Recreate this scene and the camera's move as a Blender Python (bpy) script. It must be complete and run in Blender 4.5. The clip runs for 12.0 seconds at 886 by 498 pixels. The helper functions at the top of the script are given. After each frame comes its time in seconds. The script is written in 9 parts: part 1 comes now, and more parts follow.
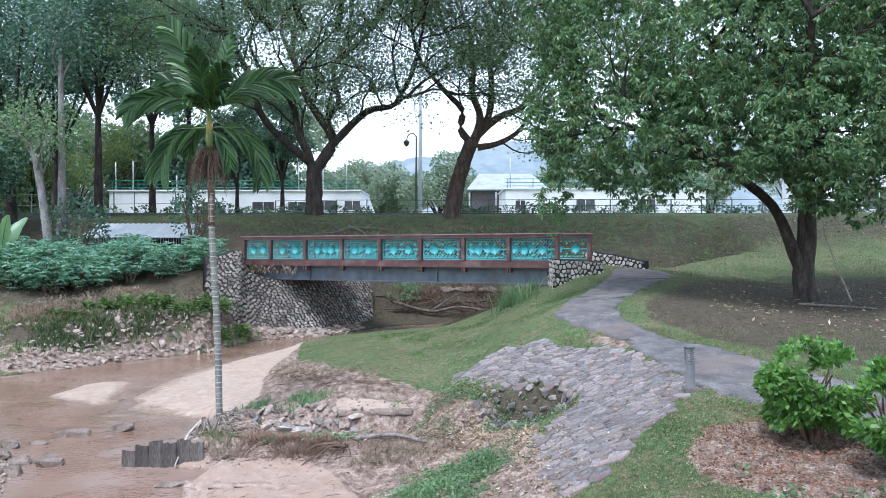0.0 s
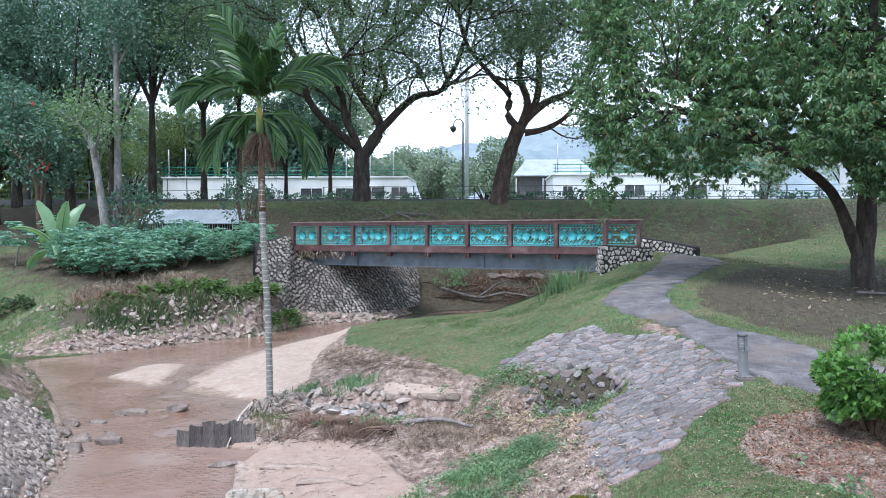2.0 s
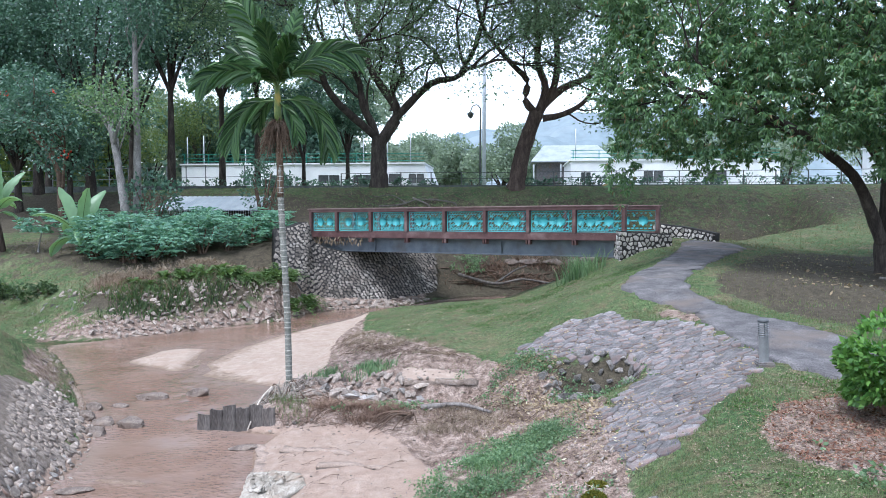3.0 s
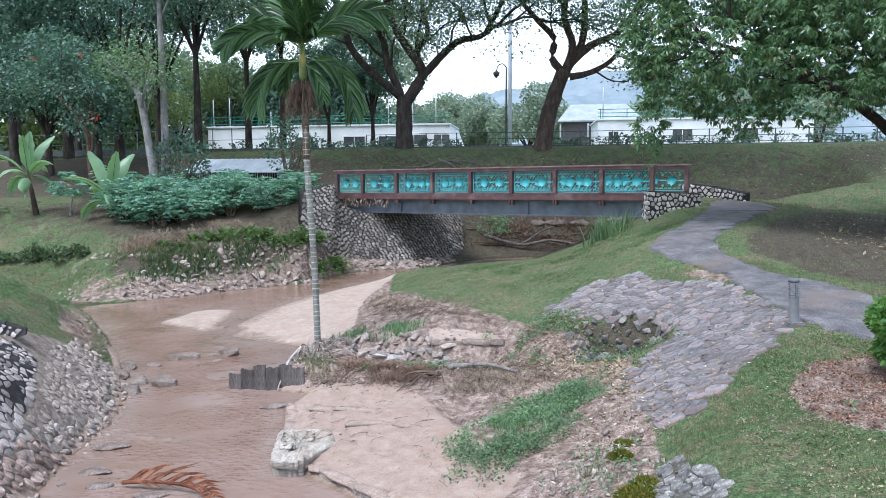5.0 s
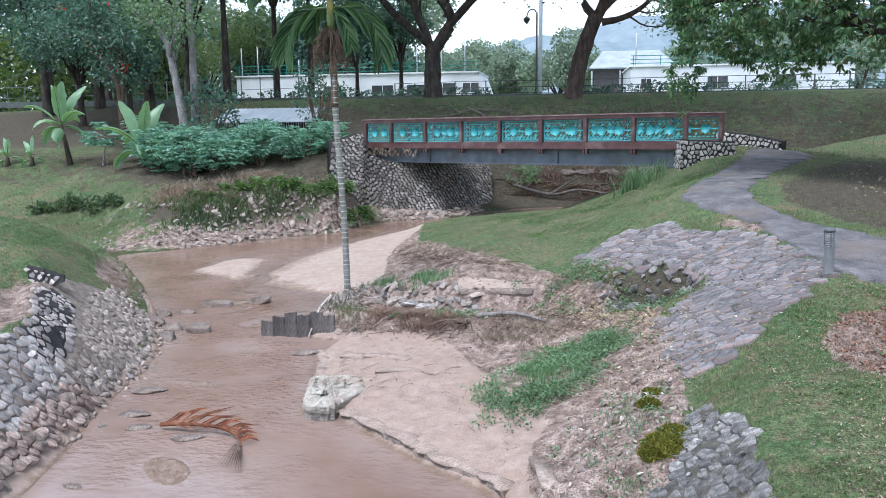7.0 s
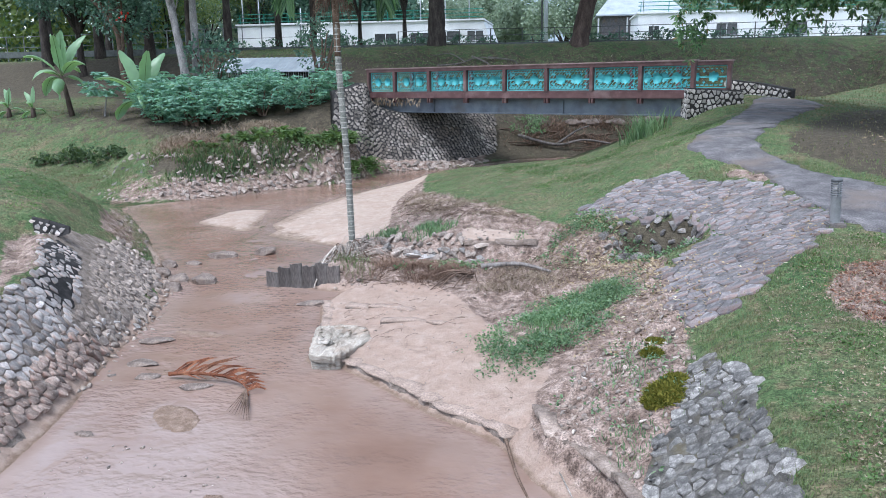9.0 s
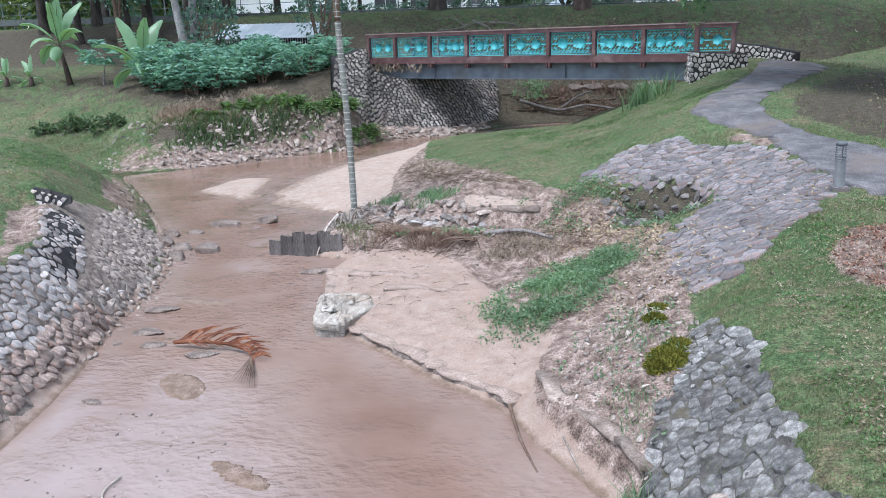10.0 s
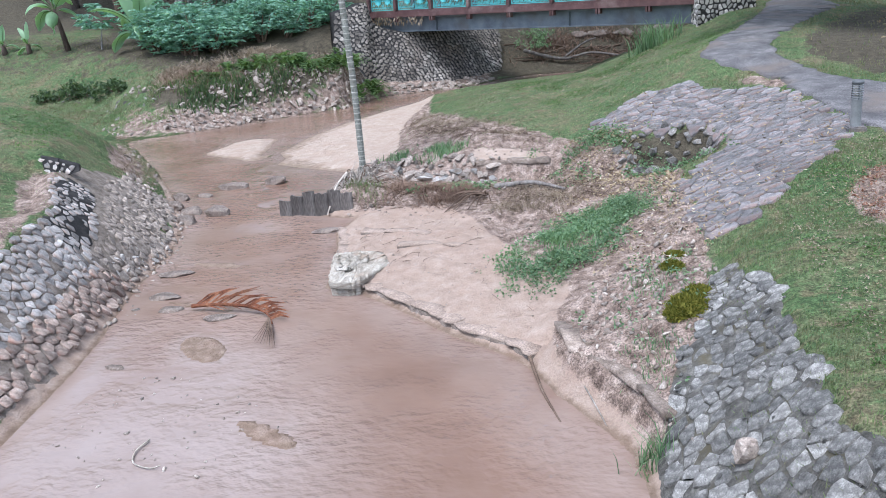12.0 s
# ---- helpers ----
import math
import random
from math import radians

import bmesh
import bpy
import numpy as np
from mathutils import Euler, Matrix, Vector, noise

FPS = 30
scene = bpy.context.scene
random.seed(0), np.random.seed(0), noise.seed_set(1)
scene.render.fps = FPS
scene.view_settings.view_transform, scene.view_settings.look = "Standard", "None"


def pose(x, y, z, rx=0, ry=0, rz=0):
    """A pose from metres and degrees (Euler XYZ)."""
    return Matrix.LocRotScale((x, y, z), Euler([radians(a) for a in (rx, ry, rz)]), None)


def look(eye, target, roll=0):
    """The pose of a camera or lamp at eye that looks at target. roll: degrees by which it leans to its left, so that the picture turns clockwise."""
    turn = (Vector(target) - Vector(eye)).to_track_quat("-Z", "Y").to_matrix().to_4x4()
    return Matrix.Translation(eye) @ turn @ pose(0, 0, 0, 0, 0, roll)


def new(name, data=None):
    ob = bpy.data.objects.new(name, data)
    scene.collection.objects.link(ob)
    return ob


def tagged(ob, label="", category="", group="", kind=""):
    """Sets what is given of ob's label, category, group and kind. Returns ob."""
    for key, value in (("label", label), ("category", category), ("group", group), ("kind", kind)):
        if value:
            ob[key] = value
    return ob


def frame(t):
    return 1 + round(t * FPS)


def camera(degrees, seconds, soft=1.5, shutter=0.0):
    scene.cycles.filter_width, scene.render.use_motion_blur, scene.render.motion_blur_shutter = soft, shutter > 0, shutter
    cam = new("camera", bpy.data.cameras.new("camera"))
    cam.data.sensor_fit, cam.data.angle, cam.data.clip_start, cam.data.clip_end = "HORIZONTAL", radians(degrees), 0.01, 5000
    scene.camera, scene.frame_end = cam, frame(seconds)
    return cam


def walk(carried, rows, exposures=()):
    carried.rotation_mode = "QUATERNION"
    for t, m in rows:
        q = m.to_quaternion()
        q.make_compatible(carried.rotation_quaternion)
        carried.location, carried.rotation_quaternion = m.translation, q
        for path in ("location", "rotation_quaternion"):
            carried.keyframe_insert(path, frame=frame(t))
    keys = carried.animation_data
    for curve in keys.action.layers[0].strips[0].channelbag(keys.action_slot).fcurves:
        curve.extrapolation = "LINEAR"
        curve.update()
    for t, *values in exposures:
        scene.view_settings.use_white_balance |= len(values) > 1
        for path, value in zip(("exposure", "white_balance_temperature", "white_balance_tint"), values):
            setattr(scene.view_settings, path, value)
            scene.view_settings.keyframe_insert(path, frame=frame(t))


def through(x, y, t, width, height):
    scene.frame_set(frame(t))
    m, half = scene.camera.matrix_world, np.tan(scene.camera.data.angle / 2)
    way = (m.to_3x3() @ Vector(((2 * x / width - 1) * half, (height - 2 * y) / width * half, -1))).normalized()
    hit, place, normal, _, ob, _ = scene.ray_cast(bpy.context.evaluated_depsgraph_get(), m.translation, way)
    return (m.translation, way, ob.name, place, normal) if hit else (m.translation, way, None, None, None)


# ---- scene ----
# camera: held by hand from a footbridge, it turns left and tips down to the stream
cam = camera(60.0, 12.0, soft=0.5)
WALK = [
    (0.0, 0.000, 0.000, 4.100, 0.00, -0.74, 0.00), (0.5, -0.005, 0.000, 4.100, 0.85, -0.76, 0.08),
    (1.0, -0.019, 0.011, 4.093, 1.73, -1.13, 0.11), (1.5, -0.029, 0.011, 4.092, 2.69, -1.46, 0.03),
    (2.0, -0.026, 0.020, 4.083, 3.45, -1.76, -0.05), (2.5, -0.035, 0.020, 4.071, 4.21, -2.21, -0.03),
    (4.5, -0.048, 0.026, 4.057, 5.85, -4.79, 0.33), (5.0, -0.053, 0.035, 4.053, 6.63, -5.63, 0.43),
    (5.5, -0.053, 0.039, 4.046, 7.51, -6.71, 0.56), (6.0, -0.060, 0.042, 4.040, 8.04, -7.67, 0.63),
    (6.5, -0.060, 0.042, 4.037, 8.55, -8.51, 0.76), (8.5, -0.064, 0.052, 4.023, 8.98, -11.90, 0.50),
    (9.0, -0.064, 0.055, 4.024, 9.05, -12.97, 0.80), (9.5, -0.069, 0.057, 4.024, 9.06, -14.36, 1.08),
    (10.0, -0.076, 0.060, 4.025, 9.09, -15.43, 1.24), (10.5, -0.087, 0.060, 4.020, 9.14, -16.21, 1.36),
    (11.0, -0.107, 0.063, 4.016, 9.19, -17.15, 1.74), (11.5, -0.153, 0.075, 4.015, 9.05, -17.96, 2.46),
    (12.0, -0.191, 0.085, 4.014, 8.93, -18.78, 3.27)]
walk(cam, [(t, pose(x, y, z, 90 + p, r, w)) for t, x, y, z, w, p, r in WALK], exposures=[(0.0, 1.38, 5800, 11), (2.5, 1.36, 5800, 11), (5.0, 1.29, 5800, 11), (6.5, 1.26, 5800, 11), (9.0, 1.29, 5800, 11), (10.5, 1.34, 5800, 11), (12.0, 1.36, 5800, 11)])

# overcast daylight
world = bpy.data.worlds.new("overcast_sky")
scene.world = world
world.use_nodes = True
wn = world.node_tree.nodes
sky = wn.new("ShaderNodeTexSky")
sky.sky_type, sky.sun_disc = "NISHITA", False
sky.sun_elevation, sky.sun_rotation = radians(66), radians(213)
sky.air_density, sky.dust_density, sky.ozone_density = 1.0, 1.2, 1.0
hsv = wn.new("ShaderNodeHueSaturation")
hsv.inputs["Saturation"].default_value = 0.5
world.node_tree.links.new(sky.outputs[0], hsv.inputs["Color"])
world.node_tree.links.new(hsv.outputs[0], wn["Background"].inputs["Color"])
wn["Background"].inputs["Strength"].default_value = 0.15
sun = new("sun", bpy.data.lights.new("sun", "SUN"))
sun.data.energy, sun.data.angle, sun.data.color = 1.5, radians(22), (1.0, 0.99, 0.97)
sun.matrix_world = look((-9, -14, 40), (0, 0, 0))
# ---- materials ----
def mat_new(name):
    m = bpy.data.materials.new(name)
    m.use_nodes = True
    return m, m.node_tree.nodes, m.node_tree.links, m.node_tree.nodes["Principled BSDF"]


def ramp(nodes, links, fac, stops):
    r = nodes.new("ShaderNodeValToRGB")
    e = r.color_ramp.elements
    while len(e) < len(stops):
        e.new(0.5)
    for k, (p, c) in zip(e, stops):
        k.position, k.color = p, (*c, 1)
    links.new(fac, r.inputs["Fac"])
    return r.outputs["Color"]


def noise_tex(nodes, links, scale, detail=5, coord="Object", rough=0.6, stretch=None):
    n = nodes.new("ShaderNodeTexNoise")
    n.inputs["Scale"].default_value, n.inputs["Detail"].default_value, n.inputs["Roughness"].default_value = scale, detail, rough
    tc = nodes.new("ShaderNodeTexCoord")
    src = tc.outputs[coord]
    if stretch:
        mp = nodes.new("ShaderNodeMapping")
        mp.inputs["Scale"].default_value = stretch
        links.new(src, mp.inputs["Vector"])
        src = mp.outputs[0]
    links.new(src, n.inputs["Vector"])
    return n.outputs["Fac"]


def mix(nodes, links, fac, a, b, mode="MIX"):
    m = nodes.new("ShaderNodeMix")
    m.data_type, m.blend_type = "RGBA", mode
    if isinstance(fac, float):
        m.inputs[0].default_value = fac
    else:
        links.new(fac, m.inputs[0])
    for i, v in ((6, a), (7, b)):
        if isinstance(v, tuple):
            m.inputs[i].default_value = (*v, 1)
        else:
            links.new(v, m.inputs[i])
    return m.outputs[2]


def math_node(nodes, links, op, a, b=0.0):
    m = nodes.new("ShaderNodeMath")
    m.operation = op
    for i, v in ((0, a), (1, b)):
        if isinstance(v, (int, float)):
            m.inputs[i].default_value = v
        else:
            links.new(v, m.inputs[i])
    return m.outputs[0]


def bump(nodes, links, p, h, strength, dist):
    b = nodes.new("ShaderNodeBump")
    b.inputs["Strength"].default_value, b.inputs["Distance"].default_value = strength, dist
    links.new(h, b.inputs["Height"])
    links.new(b.outputs[0], p.inputs["Normal"])


def surface(name, stops, scale=6.0, fine=40.0, rough=0.85, metal=0.0, relief=0.3, dist=0.01, rand=0.0, stretch=None, stain=None, spec=0.3, grain=0.4, stain_at=0.52):
    """Mottled surface: colours over a noise, a finer grain, relief, an optional stain colour and a change from piece to piece."""
    m, n, l, p = mat_new(name)
    big = noise_tex(n, l, scale, 6, stretch=stretch)
    col = ramp(n, l, big, [(0.3 + 0.4 * i / max(1, len(stops) - 1), c) for i, c in enumerate(stops)])
    fin = noise_tex(n, l, fine, 4, stretch=stretch)
    g = ramp(n, l, fin, [(0.3, (1 - grain,) * 3), (0.7, (1 + grain * 0.9,) * 3)])
    col = mix(n, l, 1.0, col, g, "MULTIPLY")
    if stain:
        s = noise_tex(n, l, scale * 0.35, 7)
        f = ramp(n, l, s, [(stain_at, (0, 0, 0)), (stain_at + 0.16, (0.8, 0.8, 0.8))])
        col = mix(n, l, f, col, stain)
    if rand:
        oi = n.new("ShaderNodeObjectInfo")
        gi = n.new("ShaderNodeNewGeometry")
        r = math_node(n, l, "FRACT", math_node(n, l, "ADD", oi.outputs["Random"], gi.outputs["Random Per Island"]))
        v = ramp(n, l, r, [(0.0, (1 - rand,) * 3), (1.0, (1 + rand, 1 + rand * 0.95, 1 + rand * 0.9))])
        col = mix(n, l, 1.0, col, v, "MULTIPLY")
    l.new(col, p.inputs["Base Color"])
    p.inputs["Roughness"].default_value, p.inputs["Metallic"].default_value = rough, metal
    p.inputs["Specular IOR Level"].default_value = spec
    h = math_node(n, l, "ADD", big, math_node(n, l, "MULTIPLY", fin, 0.5))
    if relief:
        bump(n, l, p, h, relief, dist)
    return m


def leaf_mat(name, dark, light, odd=None, rough=0.45, through=0.35, spec=0.35, dry=None, lush=None, glow=(1.3, 1.35, 0.7)):
    """Leaves: colour from island to island, some light through the blade."""
    m, n, l, p = mat_new(name)
    gi = n.new("ShaderNodeNewGeometry")
    st = [(0.0, dark), (0.75, light)]
    if odd:
        st += [(0.955, light), (0.965, odd)]
    col = ramp(n, l, gi.outputs["Random Per Island"], st)
    big = noise_tex(n, l, 0.9, 3)
    v = ramp(n, l, big, [(0.3, (0.75, 0.75, 0.75)), (0.7, (1.2, 1.2, 1.15))])
    col = mix(n, l, 1.0, col, v, "MULTIPLY")
    if lush:
        f = ramp(n, l, noise_tex(n, l, 1.1, 7, rough=0.65), [(0.54, (0, 0, 0)), (0.64, (0.7, 0.7, 0.7))])
        col = mix(n, l, f, col, lush)
    if dry:
        f = ramp(n, l, noise_tex(n, l, 3.1, 8, rough=0.7), [(0.40, (0, 0, 0)), (0.58, (0.85, 0.85, 0.85))])
        col = mix(n, l, f, col, dry)
    l.new(col, p.inputs["Base Color"])
    p.inputs["Roughness"].default_value, p.inputs["Specular IOR Level"].default_value = rough, spec
    t = n.new("ShaderNodeBsdfTranslucent")
    l.new(mix(n, l, 1.0, col, glow, "MULTIPLY"), t.inputs["Color"])
    ms = n.new("ShaderNodeMixShader")
    ms.inputs[0].default_value = through
    l.new(p.outputs[0], ms.inputs[1])
    l.new(t.outputs[0], ms.inputs[2])
    l.new(ms.outputs[0], n["Material Output"].inputs["Surface"])
    return m


def ground_mat():
    m, n, l, p = mat_new("earth_and_turf")
    at = n.new("ShaderNodeVertexColor")
    at.layer_name = "cover"
    sep = n.new("ShaderNodeSeparateColor")
    l.new(at.outputs["Color"], sep.inputs[0])
    edge = math_node(n, l, "MULTIPLY", math_node(n, l, "SUBTRACT", noise_tex(n, l, 2.6, 8, rough=0.7), 0.5), 1.5)

    def mask(out):
        v = math_node(n, l, "ADD", out, edge)
        return ramp(n, l, v, [(0.42, (0, 0, 0)), (0.62, (1, 1, 1))])
    n1, n2, n3 = noise_tex(n, l, 0.55, 6), noise_tex(n, l, 6.0, 6), noise_tex(n, l, 45.0, 4)
    turf = ramp(n, l, n1, [(0.3, (0.054, 0.104, 0.042)), (0.5, (0.085, 0.13, 0.058)), (0.7, (0.128, 0.148, 0.08))])
    turf = mix(n, l, ramp(n, l, n2, [(0.5, (0, 0, 0)), (0.66, (0.8, 0.8, 0.8))]), turf, (0.15, 0.125, 0.078))
    patch = noise_tex(n, l, 1.3, 7, rough=0.7)
    turf = mix(n, l, ramp(n, l, patch, [(0.5, (0, 0, 0)), (0.64, (0.8, 0.8, 0.8))]), turf, (0.18, 0.14, 0.095))
    turf = mix(n, l, 1.0, turf, ramp(n, l, noise_tex(n, l, 11.0, 7, rough=0.75), [(0.36, (0.5, 0.52, 0.5)), (0.62, (1.4, 1.36, 1.3))]), "MULTIPLY")
    sand = ramp(n, l, n2, [(0.25, (0.30, 0.222, 0.176)), (0.5, (0.375, 0.285, 0.23)), (0.75, (0.44, 0.35, 0.29))])
    # paler far sand: drier, with its grazing-light brightness put into the colour
    dry = ramp(n, l, n2, [(0.25, (0.35, 0.275, 0.22)), (0.5, (0.42, 0.335, 0.275)), (0.75, (0.50, 0.41, 0.345))])
    sand = mix(n, l, at.outputs["Alpha"], dry, sand)
    sand = mix(n, l, ramp(n, l, noise_tex(n, l, 1.7, 6), [(0.45, (0, 0, 0)), (0.68, (0.55, 0.55, 0.55))]), sand, (0.345, 0.245, 0.19))
    vor = n.new("ShaderNodeTexVoronoi")
    vor.feature = "DISTANCE_TO_EDGE"
    vor.inputs["Scale"].default_value = 1.1
    wob = n.new("ShaderNodeMix")
    wob.data_type = "VECTOR"
    wob.inputs[0].default_value = 0.12
    tcv, nzv = n.new("ShaderNodeTexCoord"), n.new("ShaderNodeTexNoise")
    nzv.inputs["Scale"].default_value, nzv.inputs["Detail"].default_value = 3.0, 6
    l.new(tcv.outputs["Object"], nzv.inputs["Vector"])
    l.new(tcv.outputs["Object"], wob.inputs[4])
    l.new(nzv.outputs["Color"], wob.inputs[5])
    l.new(wob.outputs[1], vor.inputs["Vector"])
    crack = math_node(n, l, "MULTIPLY", ramp(n, l, vor.outputs["Distance"], [(0.0, (1, 1, 1)), (0.018, (0, 0, 0))]), ramp(n, l, n1, [(0.54, (0, 0, 0)), (0.64, (0.45, 0.45, 0.45))]))
    sand = mix(n, l, crack, sand, (0.13, 0.10, 0.08))
    dirt = ramp(n, l, n2, [(0.3, (0.095, 0.068, 0.054)), (0.48, (0.23, 0.17, 0.138)), (0.66, (0.41, 0.325, 0.275))])
    # dark soil and litter cover; it also carries painted tree shade
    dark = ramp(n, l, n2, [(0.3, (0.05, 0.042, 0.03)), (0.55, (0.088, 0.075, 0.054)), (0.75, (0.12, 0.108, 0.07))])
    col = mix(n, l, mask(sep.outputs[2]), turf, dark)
    col = mix(n, l, mask(sep.outputs[1]), col, dirt)
    col = mix(n, l, mask(sep.outputs[0]), col, sand)
    g = ramp(n, l, n3, [(0.32, (0.42, 0.42, 0.42)), (0.68, (1.5, 1.5, 1.5))])
    soft_g = ramp(n, l, n3, [(0.3, (0.86, 0.855, 0.85)), (0.7, (1.1, 1.1, 1.1))])
    col = mix(n, l, 1.0, col, mix(n, l, mask(sep.outputs[0]), g, soft_g), "MULTIPLY")
    # soaked margin just above the water; it also paints in the undercut's shade
    pos = n.new("ShaderNodeNewGeometry")
    sx = n.new("ShaderNodeSeparateXYZ")
    l.new(pos.outputs["Position"], sx.inputs[0])
    hz = math_node(n, l, "ADD", sx.outputs[2], math_node(n, l, "MULTIPLY", math_node(n, l, "SUBTRACT", n2, 0.5), 0.06))
    wet = ramp(n, l, math_node(n, l, "MULTIPLY", hz, 5.0), [(0.04, (0.60, 0.57, 0.53)), (0.2, (1, 1, 1))])
    col = mix(n, l, 1.0, col, wet, "MULTIPLY")
    l.new(col, p.inputs["Base Color"])
    p.inputs["Roughness"].default_value, p.inputs["Specular IOR Level"].default_value = 0.95, 0.15
    bump(n, l, p, math_node(n, l, "ADD", n2, math_node(n, l, "MULTIPLY", n3, 0.6)), 0.9, 0.06)
    return m


def water_mat():
    m, n, l, p = mat_new("muddy_water")
    a = noise_tex(n, l, 0.28, 5)
    col = ramp(n, l, a, [(0.32, (0.135, 0.078, 0.054)), (0.5, (0.195, 0.122, 0.09)), (0.68, (0.25, 0.175, 0.14))])
    at = n.new("ShaderNodeVertexColor")
    at.layer_name = "shoal"
    f = math_node(n, l, "MULTIPLY", at.outputs["Color"], math_node(n, l, "ADD", noise_tex(n, l, 1.1, 6), 0.35))
    col = mix(n, l, f, col, (0.29, 0.232, 0.205))
    l.new(col, p.inputs["Base Color"])
    p.inputs["Roughness"].default_value, p.inputs["IOR"].default_value = 0.04, 1.33
    p.inputs["Specular IOR Level"].default_value = 0.6
    w1 = noise_tex(n, l, 9.0, 2.0, stretch=(0.9, 1.2, 1), rough=0.45)
    w2 = noise_tex(n, l, 1.6, 2)
    calm = ramp(n, l, noise_tex(n, l, 0.6, 5), [(0.44, (0.1, 0.1, 0.1)), (0.6, (1, 1, 1))])
    bump(n, l, p, math_node(n, l, "ADD", math_node(n, l, "MULTIPLY", w1, calm), math_node(n, l, "MULTIPLY", w2, 0.5)), 1.0, 0.045)
    return m


M_GROUND, M_WATER = ground_mat(), water_mat()
M_STONE = surface("grey_field_stone", [(0.13, 0.123, 0.116), (0.24, 0.23, 0.218), (0.40, 0.385, 0.362)], 12, 120, 0.9, relief=0.9, dist=0.03, rand=0.45, stain=(0.19, 0.15, 0.115), stain_at=0.48)
M_APRON = surface("lichened_apron_stone", [(0.105, 0.10, 0.104), (0.178, 0.17, 0.173), (0.275, 0.264, 0.263)], 9, 90, 0.95, relief=0.9, dist=0.025, rand=0.32, stain=(0.2, 0.13, 0.11), stain_at=0.5)
M_APRONBED = surface("lichened_apron_mortar", [(0.075, 0.07, 0.07), (0.135, 0.128, 0.128), (0.22, 0.21, 0.205)], 8, 60, 0.95, relief=0.9, dist=0.03, stain=(0.17, 0.125, 0.10))
M_REVET = surface("split_revetment_stone", [(0.095, 0.092, 0.087), (0.185, 0.18, 0.171), (0.39, 0.38, 0.357)], 13, 110, 0.9, relief=1.0, dist=0.03, rand=0.42, stain=(0.10, 0.092, 0.08), stain_at=0.57)
M_REVETBED = surface("soiled_revetment_mortar", [(0.045, 0.042, 0.036), (0.10, 0.094, 0.084), (0.2, 0.188, 0.168)], 9, 70, 0.95, relief=0.9, dist=0.04, stain=(0.10, 0.085, 0.05))
M_RUST = surface("rust_brown_stone", [(0.15, 0.112, 0.09), (0.29, 0.23, 0.195), (0.48, 0.42, 0.37)], 10, 90, 0.92, relief=0.7, dist=0.02, rand=0.45, stain=(0.25, 0.135, 0.10), stain_at=0.5)
M_SOILJOINT = surface("soil_filled_joint", [(0.10, 0.08, 0.064), (0.19, 0.157, 0.13), (0.30, 0.255, 0.215)], 8, 60, 0.95, relief=0.9, dist=0.03)
M_PALE = surface("pale_masonry_stone", [(0.24, 0.225, 0.21), (0.38, 0.36, 0.34), (0.50, 0.48, 0.455)], 6, 50, 0.85, relief=0.7, dist=0.02, rand=0.35, stain=(0.16, 0.14, 0.11))
M_ABUT = surface("weathered_abutment_stone", [(0.09, 0.079, 0.069), (0.175, 0.158, 0.14), (0.37, 0.345, 0.315)], 1.2, 50, 0.88, relief=0.7, dist=0.02, rand=0.5, stain=(0.12, 0.095, 0.075), stain_at=0.48)
M_CLOD = surface("dry_earth_clod", [(0.13, 0.10, 0.08), (0.22, 0.175, 0.145), (0.33, 0.275, 0.235)], 9, 60, 0.95, relief=0.6, dist=0.02, rand=0.3)
M_FENCE = surface("dull_mesh_fence", [(0.13, 0.14, 0.145), (0.17, 0.18, 0.185), (0.21, 0.22, 0.225)], 4, 30, 0.6, relief=0, grain=0.1)
M_LSTONE = surface("pale_grey_pitching_stone", [(0.21, 0.196, 0.186), (0.36, 0.342, 0.326), (0.56, 0.537, 0.51)], 11, 110, 0.9, relief=0.8, dist=0.03, rand=0.45, stain=(0.27, 0.185, 0.145), stain_at=0.5)
M_WALLSTONE = surface("white_wall_stone", [(0.36, 0.345, 0.325), (0.50, 0.485, 0.46), (0.60, 0.585, 0.56)], 7, 50, 0.85, relief=0.6, dist=0.02, rand=0.3, stain=(0.14, 0.125, 0.11))
M_MORTAR = surface("dark_weathered_mortar", [(0.012, 0.012, 0.012), (0.022, 0.021, 0.021), (0.045, 0.042, 0.04)], 7, 60, 0.95, relief=0.5, dist=0.02)
M_GREYMORTAR = surface("grey_lichened_mortar", [(0.095, 0.09, 0.09), (0.145, 0.138, 0.14), (0.20, 0.19, 0.19)], 5, 50, 0.95, relief=0.6, dist=0.03, stain=(0.17, 0.13, 0.10))
M_RUBBLE = surface("rubble_stone", [(0.14, 0.11, 0.092), (0.28, 0.238, 0.205), (0.46, 0.415, 0.372)], 11, 90, 0.92, relief=0.5, dist=0.02, rand=0.38, stain=(0.17, 0.13, 0.095))
M_PATH = surface("worn_concrete", [(0.07, 0.067, 0.069), (0.115, 0.109, 0.111), (0.18, 0.17, 0.17)], 2.6, 40, 0.9, relief=0.4, dist=0.015, stain=(0.145, 0.118, 0.102), grain=0.5)
M_BROWN = surface("red_brown_paint", [(0.068, 0.034, 0.033), (0.092, 0.047, 0.045), (0.125, 0.069, 0.065)], 3, 40, 0.55, relief=0.15, dist=0.004, stain=(0.2, 0.14, 0.13), grain=0.1)
# paler brown that paints the light on the rail's top
M_BROWNCAP = surface("lit_top_rail_cap", [(0.16, 0.105, 0.095), (0.22, 0.155, 0.14), (0.29, 0.215, 0.20)], 3, 40, 0.6, relief=0.2, dist=0.004, grain=0.2)
